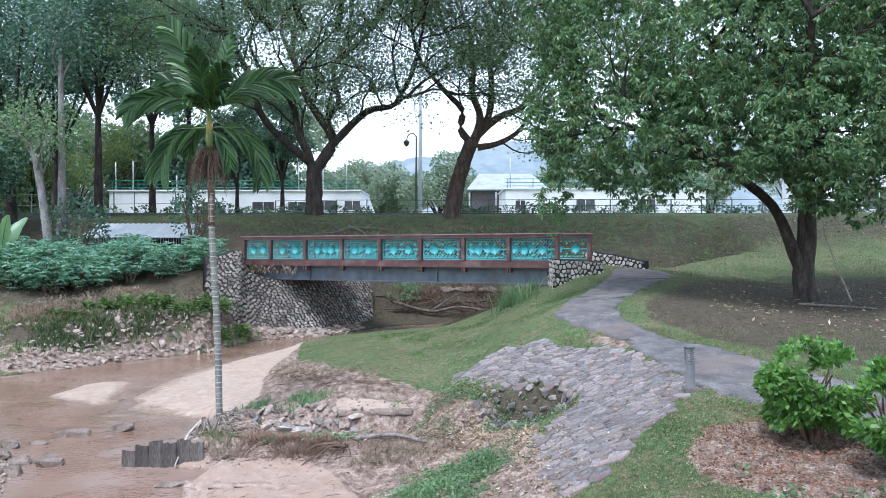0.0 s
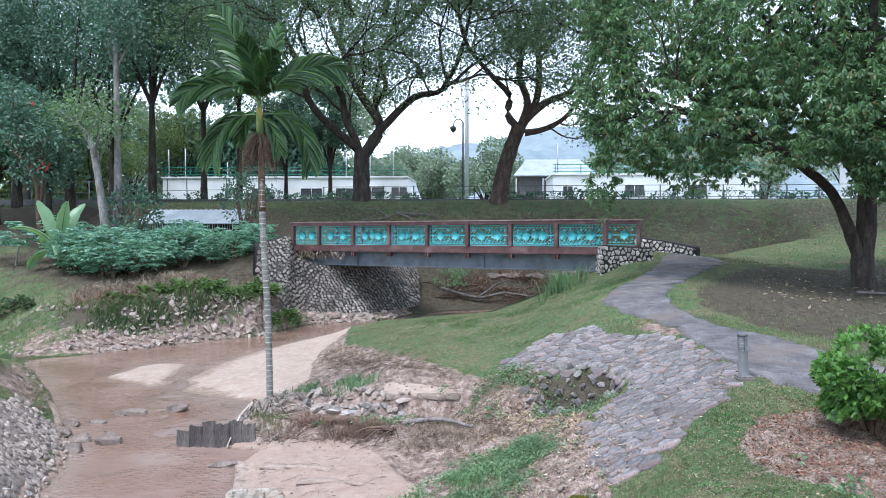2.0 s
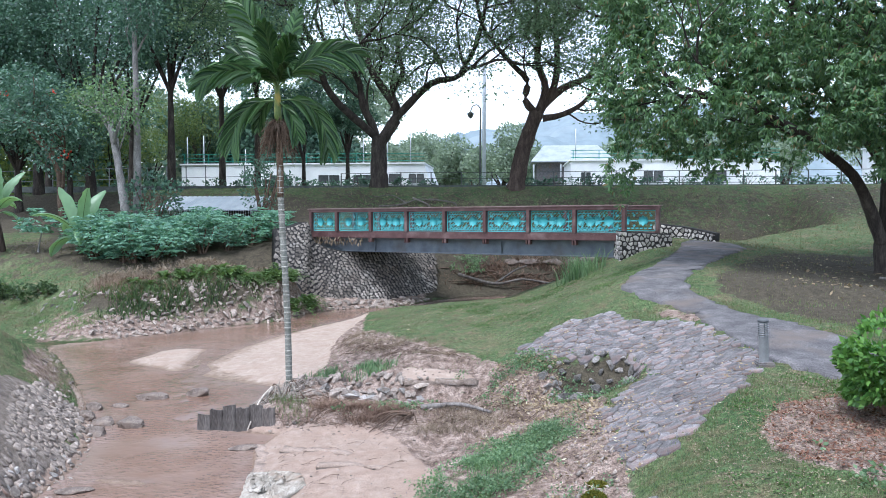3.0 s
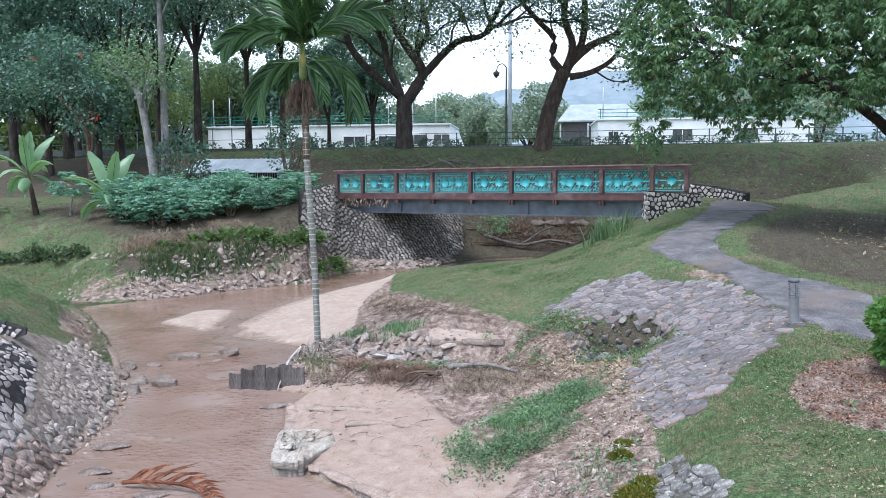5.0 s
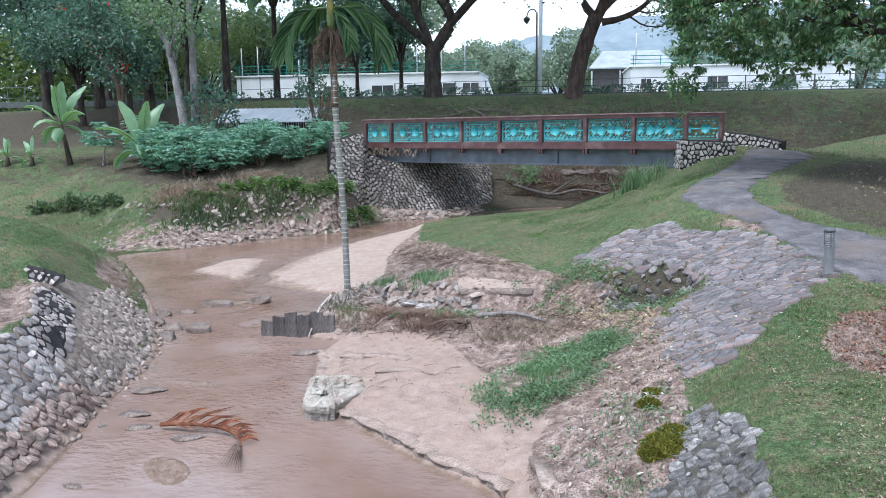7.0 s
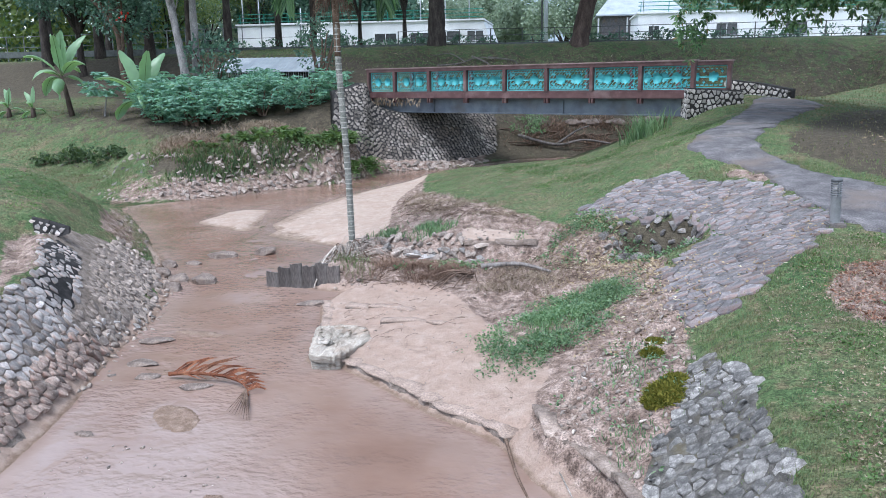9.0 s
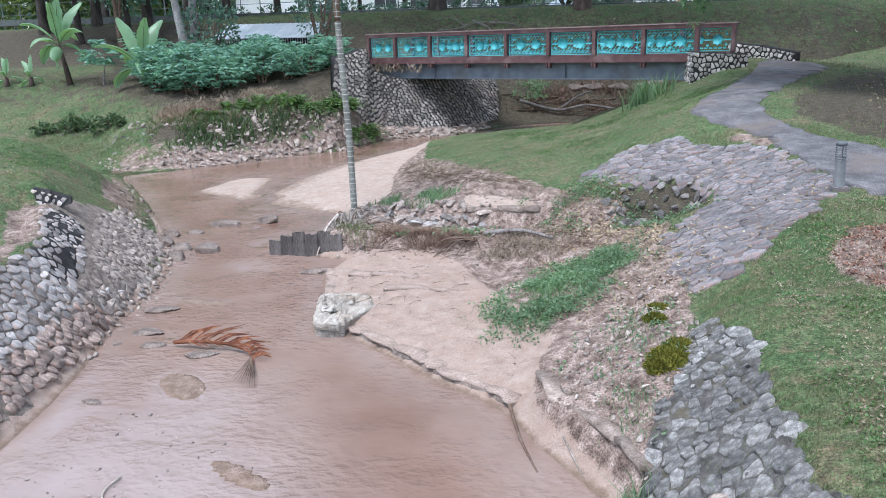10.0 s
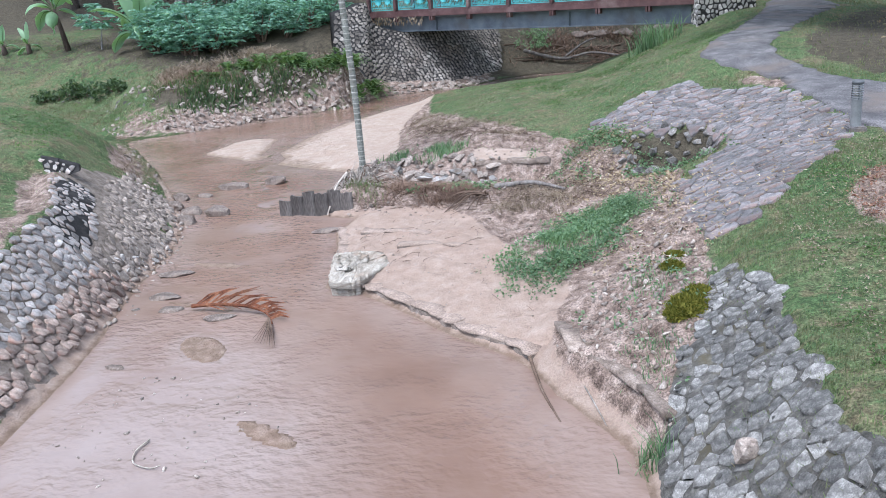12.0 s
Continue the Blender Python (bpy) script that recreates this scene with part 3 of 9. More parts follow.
# ---- lie of the land: level lines and break lines (x, y, height over the water) ----
LAND = {
    "far_shore": [(-15.6, 23.2, 0), (-13.3, 22.9, 0), (-12.1, 23.9, 0), (-10.9, 25.3, 0), (-9.6, 26.8, 0), (-8.5, 27.9, 0), (-8.0, 30.3, 0),
                  (-7.4, 31.0, 0), (-6.4, 31.6, 0), (-4.4, 32.9, 0), (-3.4, 34.9, 0), (-1.7, 36.7, 0), (2, 38.6, 0), (6, 39, 0), (14, 39, 0)],
    "rubble_head": [(-40, 31, 1.1), (-21.6, 29.0, 0.95), (-19.4, 28.9, 0.95), (-15.2, 25.6, 1.05), (-13.9, 26.0, 1.2), (-12.3, 26.4, 1.3), (-10.6, 27.2, 1.4),
                    (-8.9, 28.6, 1.4), (-8.7, 31.0, 1.5)],
    "rubble_foot": [(-40, 29, 0.5), (-21.9, 28.2, 0.5), (-17.8, 26.8, 0.5), (-15.6, 24.4, 0.3)],
    "thicket_foot": [(-45, 34, 2.8), (-27, 33, 2.65), (-22.1, 32.0, 2.42), (-18.0, 30.4, 2.25), (-15.8, 29.5, 2.0), (-13.5, 30.6, 2.1), (-12, 32, 2.3), (-10.4, 33.2, 2.6)],
    "back_terrace": [(-60, 37, 3.1), (-28, 36.5, 3.0), (-20, 37, 2.95), (-13, 37, 3.0), (-9.6, 36.2, 3.1)],
    "abutment_toe": [(-9.7, 31.5, 1.1), (-8.65, 31.2, 0.5), (-7.9, 31.75, 0.3), (-7.0, 32.35, 0.2), (-5.0, 33.95, 0.18), (-3.8, 35.55, 0.18), (-2.4, 37.0, 0.1)],
    "abutment_back": [(-10.2, 33.6, 2.9), (-8.9, 34.3, 2.5), (-7.2, 35.0, 1.85), (-5.4, 36.8, 1.75), (-3.6, 39.0, 1.7)],
    "far_bank": [(-1.6, 39.4, 1.45), (0, 40, 1.5), (6, 40.8, 1.8), (12, 40.6, 2.4)],
    "ridge": [(-90, 46, 4.9), (-40, 46, 5.0), (-20, 46, 5.5), (-8, 47.5, 5.68), (11, 47.5, 5.72), (28, 47.5, 5.8), (90, 47.5, 5.9)],
    "ridge_back": [(-90, 55, 5.0), (-40, 55, 5.1), (-20, 55, 5.5), (11, 55, 5.6), (40, 55, 5.7), (90, 55, 5.8)],
    "plain": [(-200, 72, 4.2), (-60, 70, 4.2), (0, 68, 4.2), (60, 68, 4.2), (200, 70, 4.2), (400, 100, 4.2), (-400, 100, 4.2), (-600, 900, 4.2), (0, 900, 4.2), (600, 900, 4.2)],
    "near_left_shore": [(-5.0, -6, 0), (-5.2, 2, 0), (-5.8, 6.0, 0), (-6.0, 7.4, 0), (-6.2, 8.2, 0), (-6.7, 10, 0), (-6.9, 11.4, 0), (-7.5, 13.1, 0),
                        (-9.2, 15.8, 0), (-10.9, 18.2, 0), (-13.8, 21.8, 0), (-15.6, 23.2, 0)],
    "pitching_head": [(-6.6, -6, 1.5), (-6.9, 2, 1.45), (-7.1, 6.0, 1.3), (-7.2, 8.2, 1.22), (-7.5, 9.2, 1.3), (-7.8, 9.9, 1.32), (-8.9, 11.5, 1.4), (-9.3, 13.1, 1.12), (-10.0, 15.2, 0.85), (-13.0, 20.3, 0.3)],
    "outlet_floor": [(-8.1, 9.9, 1.24), (-9.15, 11.4, 1.22), (-9.45, 12.0, 1.2)],
    "knoll": [(-9.7, 12.75, 1.55), (-10.2, 13.4, 1.68), (-10.75, 15.2, 1.40), (-11.0, 16.6, 1.05), (-11.3, 16.1, 1.50), (-11.9, 16.0, 1.80), (-13.0, 16.5, 2.07), (-14.0, 17, 2.13), (-16, 17.4, 2.2), (-20, 18, 2.3), (-40, 18, 2.5), (-90, 18, 2.6)],
    "knoll_front": [(-10.6, 11.8, 1.66), (-11.4, 13.6, 1.86), (-14, 14.0, 2.05), (-13, 10.5, 1.85), (-20, 12, 2.2)],
    "knoll_rear": [(-11.6, 18.0, 0.5), (-12.6, 19.4, 0.36), (-15.2, 20.8, 0.42), (-22, 22.2, 0.5), (-40, 24.5, 0.6), (-90, 26, 0.8)],
    "left_lawn": [(-9.0, 8.0, 1.5), (-10, 3, 1.6), (-14, 6, 1.8), (-12, -6, 1.9), (-40, 5, 2.2), (-90, -6, 2.5)],
    "stream_bed": [(4, 38, -0.3), (-1, 34.5, -0.3), (-4.5, 31.5, -0.3), (-7.6, 28.0, -0.25), (-9.4, 24.6, -0.3), (-12, 22.2, -0.3), (-10.2, 18.9, -0.28), (-8.0, 16.4, -0.2),
                   (-6.2, 14.6, -0.25), (-5.4, 12, -0.3), (-4.0, 8.6, -0.3), (-2.6, 4, -0.35), (-2.5, -6, -0.4)],
    "sand_island": [(-10.15, 19.9, 0.06), (-9.8, 21.3, 0.08), (-9.2, 21.6, 0.10), (-8.8, 20.4, 0.10), (-8.55, 19.1, 0.06)],
    "slot": [(-7.95, 18.6, -0.10), (-8.35, 20.0, -0.10), (-8.45, 22.4, -0.10), (-8.0, 24.0, -0.12)],
    "bar_shore": [(8, 36.2, 0), (3, 36.2, 0), (0, 34.6, 0), (-3.0, 32.0, 0), (-4.9, 30.3, 0), (-5.9, 28.6, 0), (-6.9, 26.2, 0), (-7.5, 24.5, 0), (-7.95, 22.2, 0), (-8.05, 19.8, 0), (-7.6, 18.4, 0),
                  (-6.4, 17.8, 0), (-5.3, 17.3, 0), (-4.95, 16.4, 0), (-5.2, 15.0, 0), (-5.5, 13.85, 0)],
    "bar_top": [(-7.2, 19.5, 0.10), (-6.6, 22.5, 0.13), (-6.0, 25.5, 0.15), (-5.4, 28, 0.2), (-5.0, 19, 0.22), (-4.6, 17.2, 0.3)],
    "spit_shore": [(-4.2, 13.5, 0), (-4.3, 12.6, 0), (-4.05, 11.8, 0), (-3.85, 10.9, 0), (-3.7, 10.0, 0), (-3.2, 9.9, 0), (-2.6, 9.4, 0), (-1.6, 8.5, 0), (-0.9, 8.0, 0), (-0.65, 7.75, 0),
                   (-0.3, 7.1, 0), (0.2, 6.4, 0), (0.42, 6.1, 0), (0.5, 5.5, 0), (0.45, 3, 0), (0.4, -6, 0)],
    "spit_lip": [(-4.15, 12.6, 0.13), (-3.9, 11.8, 0.13), (-3.72, 10.9, 0.13), (-3.55, 10.15, 0.12), (-3.15, 10.0, 0.12), (-2.53, 9.52, 0.12), (-1.53, 8.62, 0.12), (-0.82, 8.12, 0.12), (-0.58, 7.85, 0.12)],
    "spit_top": [(-3.9, 13.2, 0.2), (-3.0, 11.6, 0.22), (-1.6, 10.2, 0.25), (-0.5, 8.9, 0.25)],
    "gully": [(-2.4, 12.9, 0.24), (-0.9, 12.3, 0.28), (0.2, 13.4, 0.45), (1.1, 13.9, 0.68)],
    "weed_hump": [(-0.5, 11.4, 0.38), (0.5, 11.4, 0.52), (1.1, 12.0, 0.72), (0.2, 10.2, 0.45), (0.9, 10.2, 0.6)],
    "cut_lip": [(-0.35, 8.2, 0.33), (-0.2, 7.5, 0.36), (0.28, 6.9, 0.42), (0.48, 6.5, 0.42), (0.62, 6.1, 0.34)],
    "cut_foot": [(-0.43, 8.1, 0.15), (-0.28, 7.42, 0.13), (0.2, 6.8, 0.12), (0.4, 6.42, 0.12), (0.54, 6.05, 0.13)],
    "wall_foot": [(1.55, 9.0, 0.85), (1.35, 8.3, 0.82), (1.1, 7.5, 0.7), (0.9, 6.8, 0.56), (0.82, 5.9, 0.48), (0.8, 4, 0.4), (0.8, -6, 0.4)],
    "wall_head": [(1.75, 8.6, 1.06), (1.75, 7.6, 1.16), (1.75, 6.8, 1.22), (1.6, 5.5, 1.28), (1.55, 4.5, 1.35), (1.55, 3.0, 1.4), (1.55, -6, 1.5)],
    "right_lawn": [(2.5, 8, 1.35), (3.4, 9.3, 1.5), (3.2, 6, 1.5), (3, 2, 1.6), (6, 6, 1.6), (5, -6, 1.7), (12, 8, 1.6), (30, -6, 1.8), (90, 10, 2)],
    "apron_foot": [(1.55, 9.5, 0.9), (1.45, 11.0, 0.88), (1.45, 12.2, 0.9), (1.5, 13.0, 0.95)],
    "apron_head": [(1.95, 9.3, 1.1), (2.3, 9.9, 1.27), (2.7, 10.5, 1.42), (3.4, 11.4, 1.58), (3.9, 12.2, 1.7)],
    "hollow": [(0.85, 14.3, 0.72), (1.4, 14.15, 0.52), (2.0, 13.95, 0.62)],
    "hollow_lip": [(0.7, 14.9, 1.12), (1.2, 14.8, 1.28), (1.9, 14.6, 1.36), (2.45, 14.1, 1.40), (2.35, 13.4, 1.25)],
    "upper_apron": [(3.6, 15.4, 1.84), (3.4, 16.9, 1.97), (2.1, 17.2, 1.8), (1.1, 16, 1.5), (0.3, 15.6, 1.2), (2.3, 15.2, 1.5)],
    "mound_foot": [(-4.4, 21.5, 0.5), (-3.0, 18.5, 0.75), (-2.0, 16.9, 0.86), (-0.8, 16.6, 0.78), (0.3, 16.1, 1.1)],
    "mound_mid": [(-2.0, 22, 0.85), (0, 19.5, 1.2), (0.5, 24, 1.15), (-3.4, 25.5, 0.6)],
    "ledge_head": [(-4.5, 16.0, 0.45), (-3.3, 15.85, 0.52), (-2.1, 15.4, 0.62), (-1.3, 15.36, 0.68), (-0.6, 15.2, 0.72)],
    "ledge_foot": [(-4.3, 15.0, 0.4), (-3.2, 15.45, 0.2), (-2.05, 15.22, 0.22), (-1.3, 15.2, 0.27), (-0.6, 15.05, 0.36)],
    "debris": [(-4.4, 14.2, 0.4), (-3.2, 14.0, 0.3), (-1.5, 13.9, 0.36), (-0.2, 14.4, 0.5)],
    "mound_crest": [(-5.2, 28.4, 0.35), (-4.0, 29.3, 0.5), (-1.8, 28.9, 0.7), (0.3, 28.4, 0.85), (1.8, 27.6, 1.45), (3.0, 27.4, 2.05)],
    "path_left": [(5.4, 25.2, 2.75), (4.1, 21.8, 2.55), (3.15, 19.7, 2.4), (2.78, 18.5, 2.3), (2.9, 17.4, 2.2), (3.45, 17.0, 2.07), (3.8, 15.95, 1.97), (3.86, 15.0, 1.88), (3.98, 13.3, 1.77), (4.12, 12.2, 1.7), (4.95, 11.5, 1.6), (6.0, 10.4, 1.5)],
    "path_right": [(8.05, 26.8, 2.83), (6.45, 23.9, 2.68), (4.72, 19.9, 2.52), (4.22, 18.6, 2.4), (4.15, 17.6, 2.27), (4.42, 16.7, 2.14), (4.88, 15.8, 2.0), (5.35, 15.0, 1.92), (5.75, 13.9, 1.84), (6.5, 12.6, 1.74), (7.3, 11.6, 1.65)],
    "bridge_end": [(3.6, 28.4, 2.3), (5.0, 27.6, 2.75), (6.4, 29.6, 3.02), (7.6, 29.4, 2.95), (6.2, 31.6, 3.0)],
    "right_ground": [(9, 22, 2.25), (11, 23, 2.25), (14, 20, 2.1), (16, 16, 1.95), (10, 14, 1.8), (20, 26, 2.5), (12, 30, 2.5), (9.5, 33.5, 2.9), (15.2, 38.5, 3.6), (28, 37, 3.7), (30, 20, 2.2), (90, 36, 3.8), (90, 20, 2.4)],
}


def land_points():
    pts = []
    for line in LAND.values():
        L = np.array(line, float)
        for a, b in zip(L[:-1], L[1:]):
            n = int(min(12, max(1, np.hypot(*(b - a)[:2]) / 0.8)))
            pts += [a + (b - a) * k / n for k in range(n)]
        pts.append(L[-1])
    pts += [np.array(p, float) for p in ((-600, -40, 2), (600, -40, 2), (-600, 100, 4.2), (600, 100, 4.2))]
    return np.array(pts)


def graded(cores, ends):
    """Coordinates with a fine core that widens to the far ends."""
    lo, hi, step = cores
    a = list(np.arange(lo, hi + step / 2, step))
    s = step
    while a[-1] < ends[1]:
        s *= 1.035 if a[-1] < 60 else 1.15
        a.append(a[-1] + s)
    s = step
    while a[0] > ends[0]:
        s *= 1.045 if a[0] > -30 else 1.15
        a.insert(0, a[0] - s)
    return np.array(a)


from mathutils.geometry import delaunay_2d_cdt

GX, GY = graded((-9.8, 5.0, 0.065), (-600, 600)), graded((4.4, 17.0, 0.065), (-35, 900))
XX, YY = np.meshgrid(GX, GY)


def triangulated_height():
    P = land_points()
    vs, _, fs, ov, _, _ = delaunay_2d_cdt([Vector(p[:2]) for p in P], [], [], 0, 1e-3)
    z = np.array([P[o[0], 2] for o in ov])
    V = np.array([(v.x, v.y) for v in vs])
    Z = np.full(XX.shape, 2.0)
    for f in fs:
        (ax, ay), (bx, by), (cx, cy) = V[list(f)[:3]]
        j0, j1 = np.searchsorted(GX, (min(ax, bx, cx), max(ax, bx, cx) + 1e-6))
        i0, i1 = np.searchsorted(GY, (min(ay, by, cy), max(ay, by, cy) + 1e-6))
        d = (by - cy) * (ax - cx) + (cx - bx) * (ay - cy)
        if abs(d) < 1e-9 or j1 <= j0 or i1 <= i0:
            continue
        x, y = XX[i0:i1, j0:j1], YY[i0:i1, j0:j1]
        u = ((by - cy) * (x - cx) + (cx - bx) * (y - cy)) / d
        v = ((cy - ay) * (x - cx) + (ax - cx) * (y - cy)) / d
        w = 1 - u - v
        ok = (u >= -1e-6) & (v >= -1e-6) & (w >= -1e-6)
        za, zb, zc = z[list(f)[:3]]
        Z[i0:i1, j0:j1] = np.where(ok, u * za + v * zb + w * zc, Z[i0:i1, j0:j1])
    return Z


def soften(A, n):
    for _ in range(n):
        B = np.pad(A, 1, mode="edge")
        A = (B[:-2, 1:-1] + B[2:, 1:-1] + B[1:-1, :-2] + B[1:-1, 2:] + 2 * B[1:-1, 1:-1]) / 6
    return A


def region(polys, n=3):
    return soften(np.any([inside(p, XX, YY) for p in polys], axis=0).astype(float), n)


SAND = [[(-10.5, 19.6), (-10.0, 22.0), (-8.7, 22.9), (-8.4, 21), (-8.2, 19.3), (-8.4, 18.3)],
        [(-7.6, 18.0), (-8.2, 20), (-8.1, 22.2), (-7.6, 24.6), (-7.0, 26.4), (-5.9, 29.0), (-5.1, 28.0), (-5.2, 24), (-4.9, 21), (-4.3, 18), (-4.7, 16.6), (-5.3, 16.9)],
        [(-4.5, 13.6), (-4.5, 11.8), (-4.1, 9.7), (-2.6, 9.1), (-0.9, 7.7), (-0.3, 6.9), (0.4, 5.8), (0.4, 3), (0.62, 3), (0.62, 5.4), (0.46, 6.25), (0.2, 6.75), (-0.28, 7.42), (-0.42, 8.1), (-0.2, 9.2), (-0.3, 9.7), (-1.1, 11.0), (-1.7, 12.4), (-2.4, 13.3)],
        [(-2.0, 14.9), (-0.7, 14.8), (-0.6, 14.4), (-1.3, 14.2), (-2.2, 14.5)], [(-2.3, 15.45), (-0.6, 15.3), (-0.8, 15.9), (-2.2, 16.2)],
        [(-5.2, 8.3), (-4.4, 8.2), (-4.2, 7.6), (-4.9, 7.8)], [(-3.8, 6.6), (-3.1, 6.4), (-2.7, 5.8), (-3.3, 5.9)],
        [(-6.8, 7), (-6.9, 9.8), (-7.3, 11.2), (-6.6, 11), (-6.2, 8.5), (-5.8, 6)]]
EARTH = [[(-5.2, 28.3), (-4.6, 24), (-4.0, 22.5), (-2.4, 18.9), (-0.8, 17.2), (0.2, 15.4), (1.6, 13.6), (1.5, 9.5), (1.3, 8), (0.9, 6.0), (0.9, 2), (0.3, 2), (0.3, 6.2), (-0.5, 7.5), (-0.7, 9.5), (-4.2, 13.0), (-5.5, 14), (-4.9, 18), (-5.5, 22), (-5.9, 28.3)],
         [(-14.8, 22.6), (-12, 23.6), (-9, 27), (-7.3, 30.3), (-5.4, 32.2), (-3.0, 35.0), (-5, 37), (-9, 33.5), (-12, 30.2), (-14, 28), (-15.2, 25)],
         [(3.0, 8.0), (2.95, 9.3), (3.5, 10.3), (4.3, 10.6), (5.2, 10.0), (5.6, 8.6), (5.0, 7.2), (3.8, 7.2)],
         [(3.25, 16.2), (3.15, 16.8), (3.5, 16.9), (3.9, 15.7), (3.7, 15.4)],
         [(-7.9, 7), (-8.1, 9.6), (-9.5, 11.5), (-9.6, 12.2), (-9.0, 12.0), (-7.9, 10.2), (-7.2, 8), (-7.1, 7)],
         [(-15.5, 23), (-13.5, 21), (-10.8, 17.6), (-9.3, 15), (-9.9, 14.8), (-12.3, 18.8)],
         [(19, 28), (24, 33), (40, 36), (40, 31), (26, 28)]]
# dark soil patches; those under trees also paint in the shade
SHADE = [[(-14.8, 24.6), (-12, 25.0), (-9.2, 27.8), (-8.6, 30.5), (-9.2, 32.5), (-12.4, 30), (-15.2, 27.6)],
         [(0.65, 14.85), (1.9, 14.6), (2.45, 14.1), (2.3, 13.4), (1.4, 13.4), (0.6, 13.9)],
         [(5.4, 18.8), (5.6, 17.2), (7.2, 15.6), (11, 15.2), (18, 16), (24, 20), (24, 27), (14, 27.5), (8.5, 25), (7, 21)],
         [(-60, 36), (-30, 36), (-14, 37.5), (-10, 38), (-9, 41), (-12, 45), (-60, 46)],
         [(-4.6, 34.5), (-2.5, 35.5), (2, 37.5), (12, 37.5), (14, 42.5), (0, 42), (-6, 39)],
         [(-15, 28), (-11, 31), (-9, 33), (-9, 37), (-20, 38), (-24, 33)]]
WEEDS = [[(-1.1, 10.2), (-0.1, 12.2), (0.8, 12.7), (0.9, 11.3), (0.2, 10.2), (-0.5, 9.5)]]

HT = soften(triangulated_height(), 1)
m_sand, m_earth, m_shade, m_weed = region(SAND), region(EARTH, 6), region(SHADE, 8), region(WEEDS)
# slope below the ridge: tree shade painted as darker cover
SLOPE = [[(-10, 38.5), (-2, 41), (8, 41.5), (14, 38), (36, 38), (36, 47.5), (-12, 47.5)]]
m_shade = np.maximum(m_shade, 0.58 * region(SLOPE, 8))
# thin ground right of the path, darkened further as painted tree shade
THIN_SHADED = [[(5.1, 19.4), (4.7, 17.8), (5.5, 16.0), (7.0, 14.0), (11, 12.5), (18, 13.5), (27, 18), (30, 28), (14, 30), (9.4, 27.5), (7.0, 23.8)]]
m_shade = np.maximum(m_shade, 0.76 * region(THIN_SHADED, 8))
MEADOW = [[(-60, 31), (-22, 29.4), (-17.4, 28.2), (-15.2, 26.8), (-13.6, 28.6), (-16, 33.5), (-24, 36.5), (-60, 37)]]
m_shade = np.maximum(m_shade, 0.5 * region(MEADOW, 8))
m_earth = np.clip(m_earth - 0.45 * m_weed, 0, 1)
m_earth = m_earth * (1 - 0.85 * region([[(-14.8, 24.6), (-12, 25.0), (-9.2, 27.8), (-8.6, 30.5), (-9.2, 32.5), (-12.4, 30), (-15.2, 27.6)], [(-4, 36), (3, 38.6), (12, 38.8), (12, 41.5), (0, 41), (-6, 38)]], 6))
m_sand = np.maximum(m_sand, np.clip(1.6 - HT / 0.1, 0, 1) * (YY < 17) * (YY > -20) * (np.abs(XX) < 20))
near = np.exp(-np.maximum(0, YY - 40) / 15)
HT = HT + near * (0.05 * fbm(XX * 0.5, YY * 0.5, 4, 3) * (1 - m_sand) * (HT > 0.05) + 0.07 * m_earth * (1 - m_sand) * fbm(XX * 2.2, YY * 2.2, 5, 9) * (HT > 0.08)
                  + 0.012 * fbm(XX * 3, YY * 3, 3, 5) * (HT > 0.02))


# thin crusted steps where floods have laid down sand and cut the bank
STEP = 0.045
warp = HT + 0.03 * fbm(XX * 1.3, YY * 1.3, 4, 15)
frac = warp / STEP - np.floor(warp / STEP)
stepped = HT + STEP * (np.clip((frac - 0.72) / 0.28, 0, 1) - frac)
crust = np.clip(m_sand + 0.7 * m_earth, 0, 1) * (HT > 0.03) * (HT < 1.2) * (YY < 22) * (YY > 3)
HT = HT * (1 - 0.75 * crust) + stepped * 0.75 * crust


HT = HT + m_sand * (YY < 15) * (HT > 0.06) * 0.014 * fbm(XX * 4 + YY, YY * 8, 4, 61)


for sx_, sy_, ra, rb, hh, sk in ((-4.65, 8.0, 0.5, 0.42, 0.312, 0.5), (-3.15, 6.2, 0.55, 0.22, 0.316, 0.45), (-5.5, 9.35, 0.5, 0.12, 0.318, 0.2), (-5.75, 10.95, 0.7, 0.16, 0.308, 0.1)):
    HT = np.maximum(HT, np.where(HT < 0.02, -0.3 + 0.012 * fbm(XX * 5, YY * 5, 3, 33) + np.minimum(hh, 1.25 * hh * np.exp(-(((XX - sx_) / ra) ** 2 + ((YY - sy_ + sk * (XX - sx_)) / rb) ** 2) ** 2)), HT))


def ground_z(x, y):
    """Height of the ground at places in the plan."""
    x, y = np.asarray(x, float), np.asarray(y, float)
    j = np.clip(np.searchsorted(GX, x) - 1, 0, len(GX) - 2)
    i = np.clip(np.searchsorted(GY, y) - 1, 0, len(GY) - 2)
    u, v = (x - GX[j]) / (GX[j + 1] - GX[j]), (y - GY[i]) / (GY[i + 1] - GY[i])
    return (HT[i, j] * (1 - u) + HT[i, j + 1] * u) * (1 - v) + (HT[i + 1, j] * (1 - u) + HT[i + 1, j + 1] * u) * v


def ground_n(x, y, d=0.15):
    gx = (ground_z(np.add(x, d), y) - ground_z(np.subtract(x, d), y)) / (2 * d)
    gy = (ground_z(x, np.add(y, d)) - ground_z(x, np.subtract(y, d))) / (2 * d)
    n = np.stack([-gx, -gy, np.ones_like(gx)], -1)
    return n / np.linalg.norm(n, axis=-1, keepdims=True)


